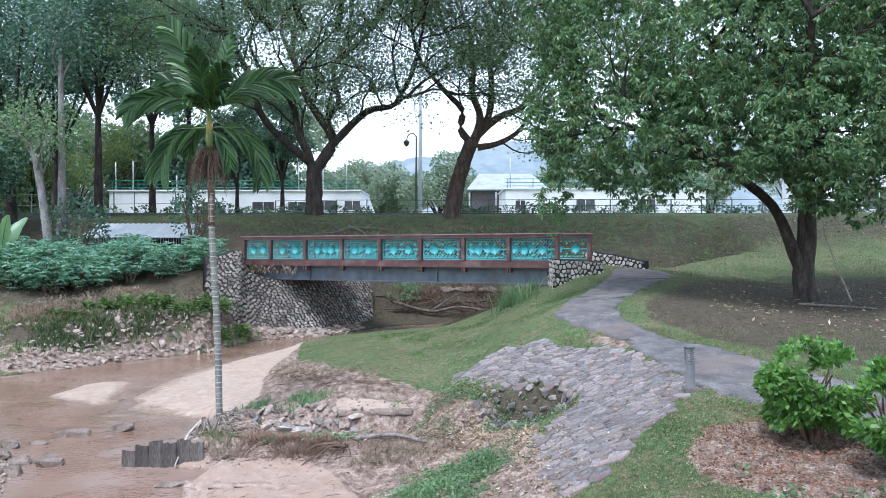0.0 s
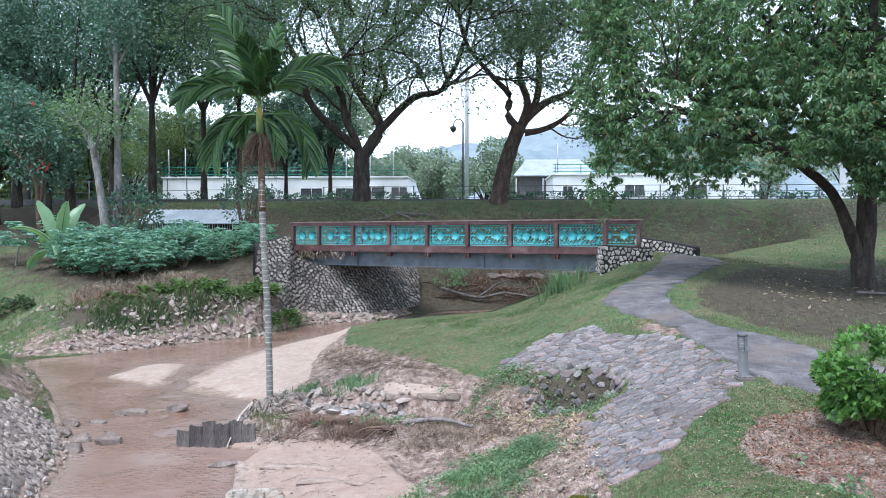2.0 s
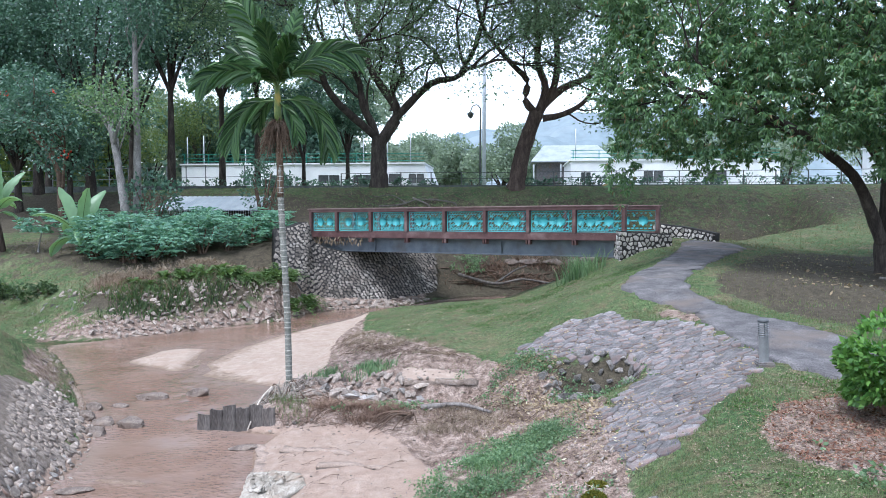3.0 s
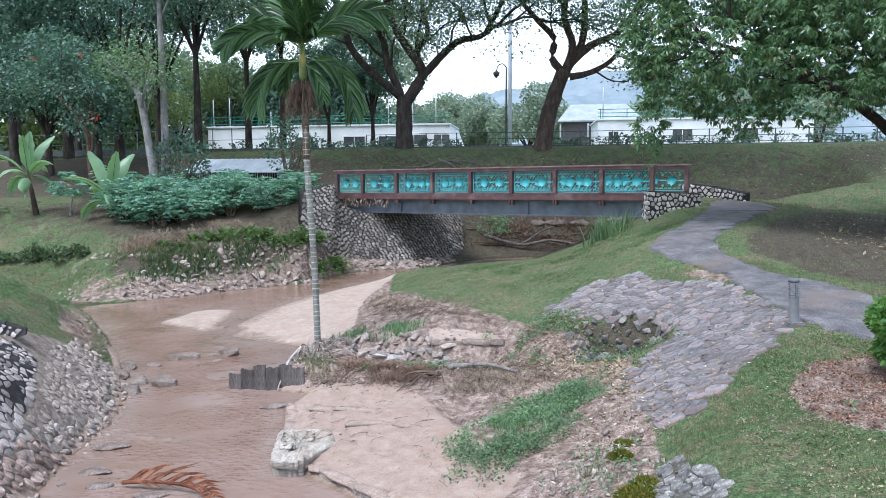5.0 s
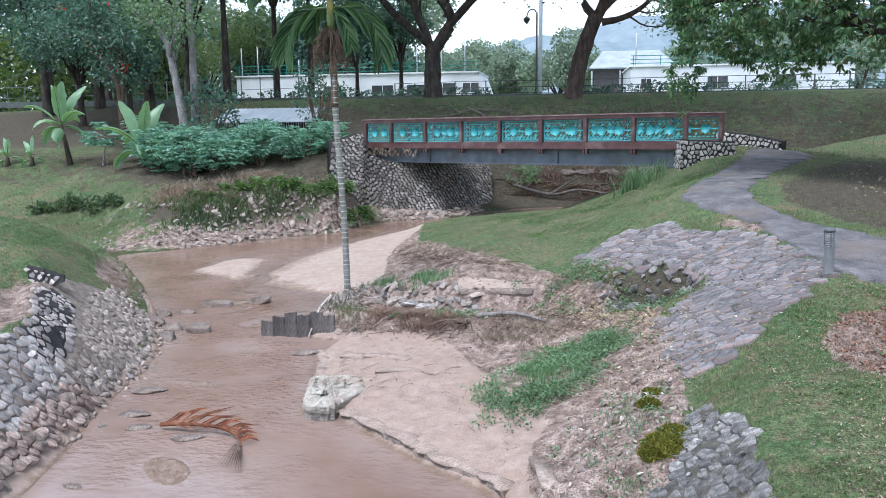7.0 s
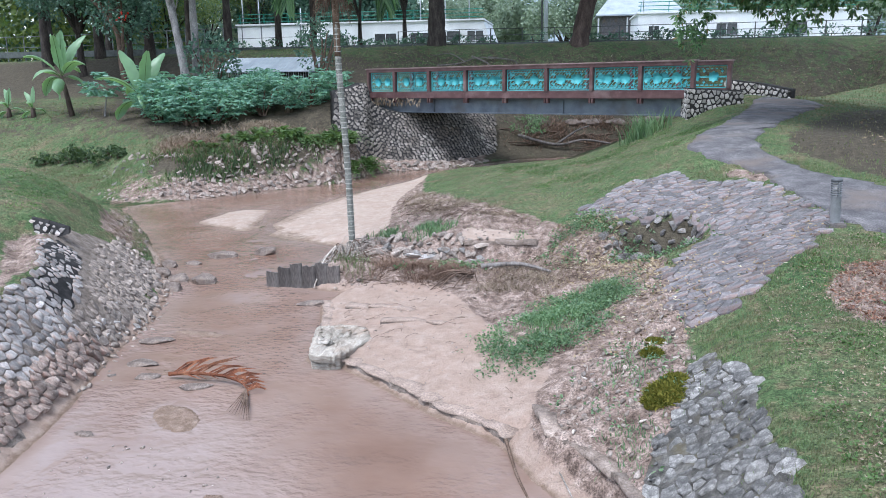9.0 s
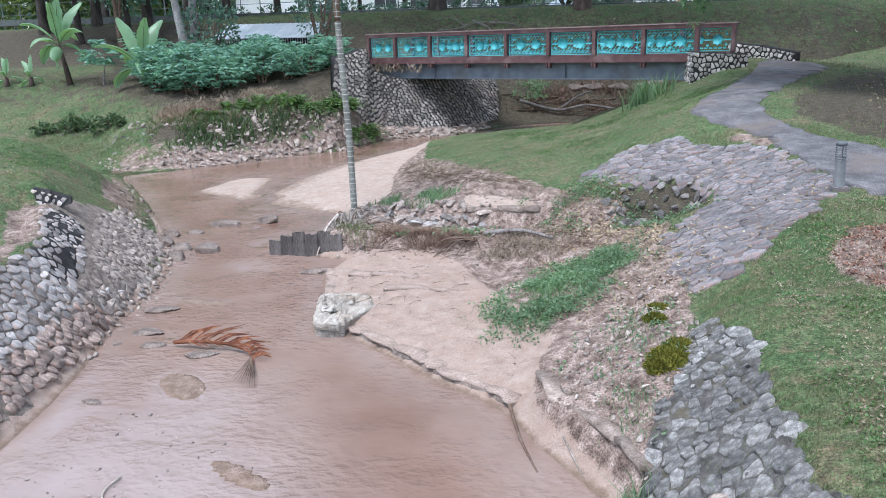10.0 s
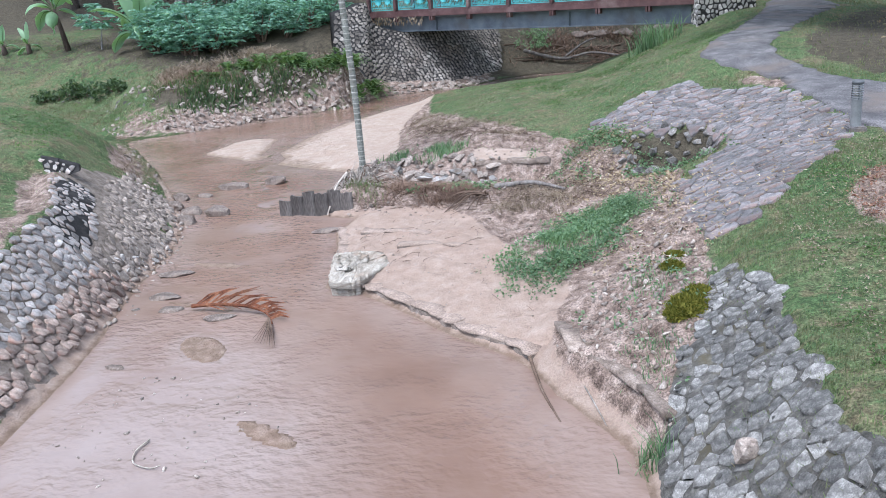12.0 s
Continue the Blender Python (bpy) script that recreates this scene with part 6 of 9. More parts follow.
def build_mango():
    z = float(ground_z(11.0, 23.2))
    base = np.array([11.0, 23.2, z - 0.1])
    t = thing("mango_tree", base, "leafy mango tree with a forked dark trunk", "tree")
    T = curve_pts([(0, 0, 0), (-0.1, 0, 0.9), (0.0, 0, 1.9), (0.05, 0.1, 3.2), (0.2, 0.3, 5.0)], 14)
    V, F = tube(T, np.interp(np.linspace(0, 1, len(T)), [0, 0.06, 0.2, 0.5, 1], [0.52, 0.36, 0.31, 0.28, 0.2]), 16, cap=False, wob=0.05)
    part("trunk", np_mesh("trunk", V, F, M_BARK, smooth=True), t)
    limbs = [[(-0.25, -0.1, 1.0), (-0.75, -0.3, 2.1), (-1.3, -0.6, 2.9), (-2.3, -1.0, 3.6), (-3.6, -1.6, 4.3), (-5.2, -1.8, 4.9)],
             [(0.05, 0.1, 3.0), (-0.8, 0.4, 4.4), (-1.8, 0.8, 6.0), (-2.6, 1.0, 8.0)],
             [(0.1, 0.2, 3.0), (0.9, -0.6, 4.2), (2.2, -1.5, 5.2), (3.6, -2.2, 6.2)],
             [(0.2, 0.3, 4.6), (0.4, 0.8, 6.5), (0.3, 0.6, 9.0)],
             [(0.1, 0.2, 3.6), (-0.6, -1.2, 5.0), (-1.2, -2.6, 6.4), (-1.6, -3.6, 7.6)],
             [(0.2, 0.3, 4.0), (1.6, 1.4, 5.6), (3.2, 2.2, 7.2)]]
    out, tips = [], []
    for L in limbs:
        Q = curve_pts(L, 16)
        out.append(tube(Q, np.linspace(0.19, 0.08, len(Q)), 9, cap=False, wob=0.04))
        for k in range(3):
            branch_out(Q[-1], unit(Q[-1] - Q[-3] + 0.5 * rng.standard_normal(3)), 0.07, 1.5, 2, out, tips)
        for i in ((13,) if L is limbs[0] else (7, 10, 13)):
            branch_out(Q[min(i, len(Q) - 1)], unit(rng.standard_normal(3) + np.array([0, 0, 0.4])), 0.06, 1.5, 2, out, tips)
    part("branchwork", wood_mesh("branchwork", out, M_BARK), t)
    # twig ends over a lobed crown, denser towards its outside, with a ragged hem
    lobes = [(-5.9, -1.2, 5.3, 2.6, 2.2), (-7.75, -0.9, 3.3, 0.5, 1.05), (-6.9, -0.9, 4.5, 1.35, 1.1), (-7.7, -0.8, 6.3, 1.1, 1.8), (-7.6, -0.5, 9.3, 1.3, 2.0), (-5.6, -0.6, 8.0, 2.6, 2.4), (-3.4, -2.0, 4.9, 2.6, 1.7), (-3.0, -1.4, 7.6, 3.2, 2.6), (-0.6, -2.4, 5.2, 2.8, 2.0),
             (0.3, -1.2, 8.2, 3.4, 2.8), (2.4, -2.4, 5.6, 2.8, 2.2), (3.6, -1.4, 8.0, 3.4, 2.8), (5.4, -1.6, 6.0, 2.8, 2.2), (6.6, -0.5, 8.5, 3.2, 2.8), (-4.0, 0.5, 10.5, 3.4, 2.4),
             (0.5, 0.8, 11.0, 4.0, 2.6), (4.5, 0.6, 11.0, 4.0, 2.6), (-1.6, 2.6, 6.2, 3.0, 2.2), (3.0, 3.0, 6.8, 3.2, 2.4), (-0.9, -2.9, 3.35, 0.9, 0.8), (0.4, -2.5, 2.9, 0.7, 0.6), (-0.2, -2.0, 3.6, 1.3, 0.9)]
    C = []
    for x, y, zc, r, h in lobes:
        n = int(112 * r * (r + h))
        d = unit(rng.standard_normal((n, 3)))
        rad = rng.uniform(0.45, 1.0, n) ** 0.55 * (1 + 0.22 * np.sin(d[:, 0] * 5 + x) * np.cos(d[:, 2] * 6 + zc))
        C.append(np.stack([x + d[:, 0] * r * rad, y + d[:, 1] * r * rad, zc + d[:, 2] * h * rad], -1))
    C = np.concatenate(C)
    keep = fbm(C[:, 0] * 1.1 + 3, C[:, 2] * 1.1 + C[:, 1] * 0.7, 3, 17) > -0.42
    C = C[keep]
    part("crown", rosettes(C, 11, 0.178, 0.027, 0.7, L_MANGO, "crown"), t, kind="stuff")


build_mango()


def build_areca():
    bx, by = -4.5, 15.4
    bz = float(ground_z(bx, by)) - 0.05
    t = thing("areca_palm", (bx, by, bz), "slender areca palm with a pale ringed trunk", "palm")
    top = at_view(373, 268, 15.4) - np.array([bx, by, bz])
    T = curve_pts([(0, 0, 0), top * 0.33 + np.array([0.02, 0, 0]), top * 0.68 + np.array([-0.02, 0, 0]), top], 40)
    V, F = tube(T, np.interp(np.linspace(0, 1, len(T)), [0, 0.04, 0.7, 1], [0.10, 0.07, 0.064, 0.062]), 12, cap=False, wob=0.012)
    part("trunk", np_mesh("trunk", V, F, M_PALMTRUNK, smooth=True), t)
    s = np.linspace(0, 1, len(T))
    n_ring = 44
    for k in range(n_ring):
        f = 0.03 + 0.9 * k / n_ring + rng.uniform(-0.004, 0.004)
        p = np.array([np.interp(f, s, T[:, a]) for a in range(3)])
        r = float(np.interp(f, [0, 0.04, 0.7, 1], [0.10, 0.07, 0.064, 0.062]))
        part("ring_scar", tube_mesh("ring_scar", [p - (0, 0, 0.012), p, p + (0, 0, 0.012)], [r, r + 0.006, r], M_PALMRING, 12), t)
    head = T[-1]
    part("crownshaft", tube_mesh("crownshaft", [head, head + (-0.02, 0, 0.2), head + (-0.02, 0, 0.5), head + (-0.02, 0, 0.8)], [0.064, 0.078, 0.066, 0.04], M_SHAFT, 12), t, "yellow-green crownshaft")
    # dry flower stalks and fibre under the crown
    fib = []
    for k in range(430):
        a = rng.uniform(0, 2 * np.pi)
        r0 = head + np.array([0.07 * np.cos(a), 0.07 * np.sin(a), rng.uniform(-0.35, 0.1)])
        d = np.array([0.75 * np.cos(a), 0.75 * np.sin(a), rng.uniform(-0.9, 0.2)])
        L = rng.uniform(0.2, 0.55)
        fib.append(tube([r0, r0 + d * L * 0.5, r0 + d * L * 0.8 + np.array([0, 0, -0.12]), r0 + d * L + np.array([0, 0, -0.3 * rng.uniform(0.4, 1)])], [0.006, 0.005, 0.004, 0.003], 3, cap=False))
    Vf, Ff = join_arrays(fib)
    part("dry_fibre", np_mesh("dry_fibre", Vf, Ff, M_FIBRE), t, "hanging dry flower stalks", kind="stuff")
    old = T[int(len(T) * 0.72):]
    part("old_sheath", tube_mesh("old_sheath", old, np.linspace(0.066, 0.072, len(old)), M_FIBRE, 12, 0.06), t, "brown ragged old leaf sheath")
    hub = head + np.array([-0.02, 0, 0.75])
    # fronds: bearing in the picture plane (degrees from up, to the right positive), length, droop, width, turn away
    fronds = [(-20, 2.15, 0.45, 0.66, 0.1), (10, 1.75, 0.12, 0.36, 0.25), (38, 1.95, 1.2, 0.6, 0.15), (-38, 1.7, 0.8, 0.5, 0.3), (-50, 1.75, 1.55, 0.5, -0.25), (20, 1.5, 1.15, 0.5, -0.5), (-4, 1.3, 0.5, 0.44, -0.35),
              (-80, 1.5, 2.7, 0.5, -0.1), (74, 1.65, 3.0, 0.5, 0.1), (-70, 1.1, 1.9, 0.3, 0.9), (30, 1.05, 1.1, 0.34, -0.8), (-20, 1.1, 0.9, 0.32, 0.7), (120, 0.95, 1.6, 0.34, -0.4), (-12, 0.9, 1.4, 0.30, -0.9)]
    for ang, L, droop, wid, dep in fronds:
        a = radians(ang)
        d0 = unit(np.array([math.sin(a), dep, math.cos(a)]))
        n = 20
        P, d = [hub - np.array([0, 0, 0.3 if abs(ang) > 60 else 0.05])], d0.copy()
        for k in range(n):
            d = unit(d + np.array([0, 0, -droop * 1.5 / n * (0.3 + k / n)]))
            P.append(P[-1] + d * L / n)
        P = np.array(P)
        V, F = tube(P, np.linspace(0.018, 0.004, n + 1), 5, cap=False)
        fr = part("frond", np_mesh("frond", V, F, M_RACHIS, smooth=True), t, "arching feather frond")
        Ld = np.gradient(P, axis=0)
        parts = []
        m = 34
        for k in range(m):
            f = 0.16 + 0.84 * k / (m - 1)
            i = f * n
            q = np.array([np.interp(i, np.arange(n + 1), P[:, c]) for c in range(3)])
            dd = unit(np.array([np.interp(i, np.arange(n + 1), Ld[:, c]) for c in range(3)]))
            side0 = np.cross(dd, np.array([0.0, 1.0, 0.15]))
            side0 = unit(side0 if np.linalg.norm(side0) > 0.1 else np.array([1.0, 0, 0]))
            ll = 0.9 * wid * (0.75 + 0.5 * math.sin(math.pi * min(1, f * 1.05))) * rng.uniform(0.85, 1.1) * (1 - 0.35 * max(0, f - 0.8) / 0.2)
            for sg in (-1, 1):
                dirn = unit(dd * 1.15 + sg * side0 * 0.62 + np.array([0, -0.12, -0.05]))
                w = 0.038 * rng.uniform(0.8, 1.2)
                nrm = unit(np.cross(dirn, side0 * sg + dd * 0.3) + 0.42 * rng.standard_normal(3))
                sd = unit(np.cross(dirn, nrm)) * w
                dr = np.array([0, 0, -0.16 - 0.10 * droop]) * ll
                a0, a1, a2, a3 = q, q + dirn * ll * 0.4 + dr * 0.12, q + dirn * ll * 0.75 + dr * 0.5, q + dirn * ll + dr * 1.2
                parts.append((np.array([a0 - sd * 0.4, a0 + sd * 0.4, a1 - sd, a1 + sd, a2 - sd * 0.9, a2 + sd * 0.9, a3 - sd * 0.2, a3 + sd * 0.2]), np.array([(0, 1, 3, 2), (2, 3, 5, 4), (4, 5, 7, 6)])))
        V, F = join_arrays(parts)
        part("leaf_fringe", np_mesh("leaf_fringe", V, F, L_PALM), fr, kind="stuff")


build_areca()


def crown_tree(name, base, height, crown_z, crown_r, label, leaf, bark, n=2500, size=(0.3, 0.09), trunk_r=0.25, lean=(0, 0), squash=0.8, lobes=7, gap=-0.3):
    """A round or ragged tree: tapered trunk, limbs to each lobe of the crown, leaves in clumps."""
    t = thing(name, base, label, "tree")
    b = np.array([lean[0], lean[1], crown_z])
    T = curve_pts([(0, 0, -0.2), (lean[0] * 0.3, lean[1] * 0.3, crown_z * 0.4), tuple(b)], 10)
    V, F = tube(T, np.linspace(trunk_r * 1.15, trunk_r * 0.6, len(T)), 10, cap=False, wob=0.05)
    part("trunk", np_mesh("trunk", V, F, bark, smooth=True), t)
    c = b + np.array([0, 0, (height - crown_z) * 0.5])
    out, P = [], []
    for k in range(lobes):
        d = unit(rng.standard_normal(3) * np.array([1, 1, squash]))
        q = c + d * crown_r * rng.uniform(0.35, 0.75) * np.array([1, 1, (height - crown_z) * 0.5 / crown_r])
        out.append(tube(curve_pts([tuple(b * 0.92), tuple((b + q) / 2 + np.array([0, 0, 0.3])), tuple(q)], 8), np.linspace(trunk_r * 0.5, trunk_r * 0.12, 8), 6, cap=False))
        m = n // lobes
        g = unit(rng.standard_normal((m, 3))) * (rng.uniform(0.25, 1, (m, 1)) ** 0.5) * crown_r * rng.uniform(0.42, 0.6)
        g[:, 2] *= squash
        P.append(q + g)
    part("branchwork", wood_mesh("branchwork", out, bark), t)
    P = np.concatenate(P)
    P = P[fbm(P[:, 0] * 1.6 / (crown_r * 0.25 + 0.5) + base[0], P[:, 2] * 1.6 / (crown_r * 0.25 + 0.5) + P[:, 1] * 0.5, 3, 5) > gap]
    D = rng.standard_normal(P.shape) + np.array([0, 0, -0.4])
    k = len(P)
    part("crown", leaf_mesh("crown", P, D, size[0] * rng.uniform(0.6, 1.3, k), size[1] * rng.uniform(0.7, 1.3, k), leaf), t, kind="stuff")
    return t


def gbase(x, y):
    return (x, y, float(ground_z(x, y)))


def build_woods():
    """Trees of the left-hand wood, and those behind the white buildings."""
    for px_, d, h, cz, r, leaf, lab, n, tr in (
            (175, 46, 17, 6.5, 5.0, L_DARK, "dark-trunked tree at the wood's edge", 7000, 0.32),
            (20, 44, 18, 3.4, 5.5, L_DARK, "dense dark tree deep in the wood", 7500, 0.4),
            (-80, 46, 18, 3.2, 5.5, L_DARK, "dense dark tree deep in the wood", 7500, 0.4),
            (-190, 44, 17, 3.0, 5.5, L_DARK, "dense dark tree deep in the wood", 7000, 0.4),
            (-20, 40, 9, 2.2, 3.4, L_DARK, "low-branched dark tree at the wood edge", 5000, 0.28),
            (-120, 41, 10, 2.4, 3.6, L_DARK, "low-branched dark tree at the wood edge", 5000, 0.28),
            (270, 53, 19, 7.0, 5.5, L_DARK, "tall dark-leaved tree behind the fence", 8000, 0.3),
            (335, 56, 21, 8.0, 5.5, L_DARK, "tall dark-leaved tree behind the fence", 8000, 0.3),
            (100, 55, 20, 4.5, 6.0, L_DARK, "dense dark tree deep in the wood", 7000, 0.35),
            (-60, 56, 21, 4.0, 6.5, L_DARK, "dense dark tree deep in the wood", 7500, 0.4),
            (-180, 57, 21, 6.0, 6.5, L_DARK, "dense dark tree deep in the wood", 7500, 0.4),
            (-300, 52, 20, 5.0, 6.5, L_DARK, "dense dark tree deep in the wood", 7000, 0.4),
            (230, 86, 15, 5.0, 5.5, L_LIGHT, "yellow-green tree in open light", 4500, 0.25),
            (140, 84, 14, 4.0, 5.5, L_LIGHT, "yellow-green tree in open light", 4500, 0.25),
            (60, 70, 14, 3.0, 5.0, L_LIGHT, "yellow-green tree in open light", 4500, 0.25),
            (500, 56, 10.5, 3.0, 3.0, L_DARK, "dense dark round tree behind the ridge", 5200, 0.25),
            (420, 58, 9.5, 3.0, 2.8, L_DARK, "dense dark round tree behind the ridge", 4200, 0.25)):
        x = (px_ - 784) / 1358 * d
        crown_tree("tree", gbase(x, d), h, cz, r, lab, leaf, M_BARK, int(n * 2.4), (0.185, 0.06), tr * 0.8, gap=-0.45)
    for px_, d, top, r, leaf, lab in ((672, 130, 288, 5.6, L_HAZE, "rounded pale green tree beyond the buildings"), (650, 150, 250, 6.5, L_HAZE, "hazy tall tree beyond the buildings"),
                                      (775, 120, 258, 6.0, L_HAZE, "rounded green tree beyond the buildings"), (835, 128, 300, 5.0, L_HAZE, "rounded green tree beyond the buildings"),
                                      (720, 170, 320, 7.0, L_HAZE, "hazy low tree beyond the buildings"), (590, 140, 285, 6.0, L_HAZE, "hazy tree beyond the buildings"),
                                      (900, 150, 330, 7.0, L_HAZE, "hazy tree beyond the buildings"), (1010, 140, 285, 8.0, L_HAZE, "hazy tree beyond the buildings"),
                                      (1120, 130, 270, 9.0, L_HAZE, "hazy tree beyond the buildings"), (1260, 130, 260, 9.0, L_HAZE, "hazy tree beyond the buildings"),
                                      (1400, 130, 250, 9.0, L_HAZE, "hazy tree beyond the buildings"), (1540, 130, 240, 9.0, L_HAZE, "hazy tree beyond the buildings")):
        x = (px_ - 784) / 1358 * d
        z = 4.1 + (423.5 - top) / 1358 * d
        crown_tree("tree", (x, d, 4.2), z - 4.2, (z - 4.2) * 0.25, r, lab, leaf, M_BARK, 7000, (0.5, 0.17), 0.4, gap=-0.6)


build_woods()


def wood_depths():
    """The closed foliage deep in the wood, behind its edge trees."""
    for x0, x1, y0, y1, z1, n, leaf, label in ((-95, -36, 62, 82, 25, 40000, L_DARK, "deep shaded foliage of the wood"), (-62, -14, 88, 106, 22, 40000, L_HAZE, "haze-tinted foliage behind the white block"), (-38, -17, 86, 92, 19, 26000, L_DARK, "dark foliage of tall trees behind the white block"), (-60, -36, 60, 74, 11, 12000, L_LIGHT, "sunlit yellow-green undergrowth of the wood")):
        x, y = rng.uniform(x0, x1, n), rng.uniform(y0, y1, n)
        top = z1 * (0.75 + 0.25 * fbm(x / 7, y / 7, 3, 50))
        z = 4.2 + rng.uniform(0, 1, n) ** 0.8 * top
        P = np.stack([x, y, z], -1)
        P = P[fbm(x / 3.5, z / 3.5, 3, 60) > -0.5]
        solo("wood_foliage", leaf_mesh("wood_foliage", P, rng.standard_normal(P.shape), *((0.5, 0.17) if leaf is L_LIGHT else (0.6, 0.2)), leaf), label, "foliage", kind="stuff")


wood_depths()


def pale_trunk(name, px0, px1, top_y, base_y, d, r, label, lean_d=0.0, leaf=None, n=0):
    a, b = at_view(px0, base_y, d), at_view(px1, top_y, d + lean_d)
    a[2] = float(ground_z(a[0], a[1]))
    t = thing(name, a, label, "tree")
    T = curve_pts([(0, 0, -0.1), tuple((b - a) * 0.5 + np.array([0.06, 0, 0])), tuple(b - a)], 16)
    part("trunk", tube_mesh("trunk", T, np.linspace(r * 1.2, r * 0.6, len(T)), M_BARKPALE, 10, 0.04), t)
    out, tips = [], []
    for k in range(4):
        branch_out(T[-1 - k], unit(T[-1] - T[-4] + 0.6 * rng.standard_normal(3)), r * 0.35, 1.3, 2, out, tips)
    part("branchwork", wood_mesh("branchwork", out, M_BARKPALE), t)
    if leaf:
        C = np.array(tips)
        P, g = clump_points(C, n, 0.5, 0.7)
        part("crown", leaf_mesh("crown", P, g + np.array([0, 0, -0.3]), 0.19, 0.05, leaf), t, kind="stuff")


pale_trunk("slender_tree", 107, 109, 95, 420, 36, 0.18, "tall straight tree with pale grey bark", leaf=L_DARK, n=40)
pale_trunk("slender_tree", 92, 60, 265, 412, 35.0, 0.20, "leaning pale stripped trunk with sparse leaves", leaf=L_WEED, n=16)
pale_trunk("slender_tree", 86, 72, 290, 410, 35.2, 0.12, "thin leaning pale trunk", leaf=L_WEED, n=10)


def tulip_tree():
    """Small open tree with a few red flowers at the wood's edge."""
    base = gbase(-22.0, 36.5)
    t = thing("tulip_tree", base, "open-branched tree with a few red flowers", "tree")
    out, tips = [], []
    branch_out((0, 0, -0.1), np.array([0.1, 0, 1.0]), 0.22, 3.2, 4, out, tips, kids=(2, 3), wide=0.9, up=0.05)
    part("branchwork", wood_mesh("branchwork", out, M_ROOT), t)
    C = np.array(tips)
    P, g = clump_points(C, 40, 0.5, 0.5)
    part("crown", leaf_mesh("crown", P, g + np.array([0, 0, -0.25]), 0.17, 0.05, L_DARK), t, kind="stuff")
    for k in range(0, len(C), max(1, len(C) // 3)):
        P2, g2 = clump_points(C[k:k + 1], 14, 0.10, 0.8)
        part("flower", leaf_mesh("flower", P2, g2 + np.array([0, 0, 0.1]), 0.14, 0.05, L_FLOWER), t, "bright red flower cluster")


tulip_tree()


def shrub(name, base, w, h, label, leaf, n, size, stems=9, mat=M_ROOT, group="", hem=0.1, category="shrub", fingers=0, gap=-0.35):
    """A bush of several stems with leaves over a ragged dome; fingers makes hand-shaped leaves."""
    t = thing(name, base, label, category, group)
    out = []
    tops = []
    for k in range(stems):
        a, r = rng.uniform(0, 6.28), rng.uniform(0.1, 0.85) * w
        q = np.array([r * math.cos(a), r * math.sin(a), h * rng.uniform(0.6, 0.8)])
        tops.append(q)
        out.append(tube(curve_pts([(q[0] * 0.15, q[1] * 0.15, -0.05), tuple(q * 0.5 + rng.standard_normal(3) * 0.05), tuple(q)], 7), [0.03 * h, 0.02 * h, 0.008 * h], 5, cap=False))
    part("stem", wood_mesh("stem", out, mat), t)
    d = unit(rng.standard_normal((n, 3)))
    rad = rng.uniform(0.35, 1, n) ** 0.5 * (1 + 0.25 * fbm(d[:, 0] * 2.5 + base[0], d[:, 2] * 2.5 + base[1], 3, 8))
    P = np.stack([d[:, 0] * w * rad, d[:, 1] * w * rad, h * (0.55 + hem) + d[:, 2] * h * (0.47 - hem / 2) * rad], -1)
    P = P[fbm(P[:, 0] * 2.6 + base[0] * 3, P[:, 2] * 2.6 + P[:, 1], 2, 12) > gap]
    P[:, 2] = np.maximum(P[:, 2], 0.06)
    if fingers:
        a = rng.uniform(0, 6.28, len(P))[:, None] + np.linspace(0, 5.0, fingers)[None]
        D = np.stack([np.cos(a), np.sin(a), np.full_like(a, -0.25) + 0.25 * rng.standard_normal((len(P), 1))], -1).reshape(-1, 3)
        P = np.repeat(P, fingers, axis=0)
    else:
        D = unit(P - np.array([0, 0, h * 0.5])) + 0.8 * rng.standard_normal(P.shape) + np.array([0, 0, -0.3])
    k = len(P)
    part("foliage", leaf_mesh("foliage", P, D, size[0] * rng.uniform(0.6, 1.3, k), size[1] * rng.uniform(0.7, 1.2, k), leaf, 0.2), t, kind="stuff")
    return t


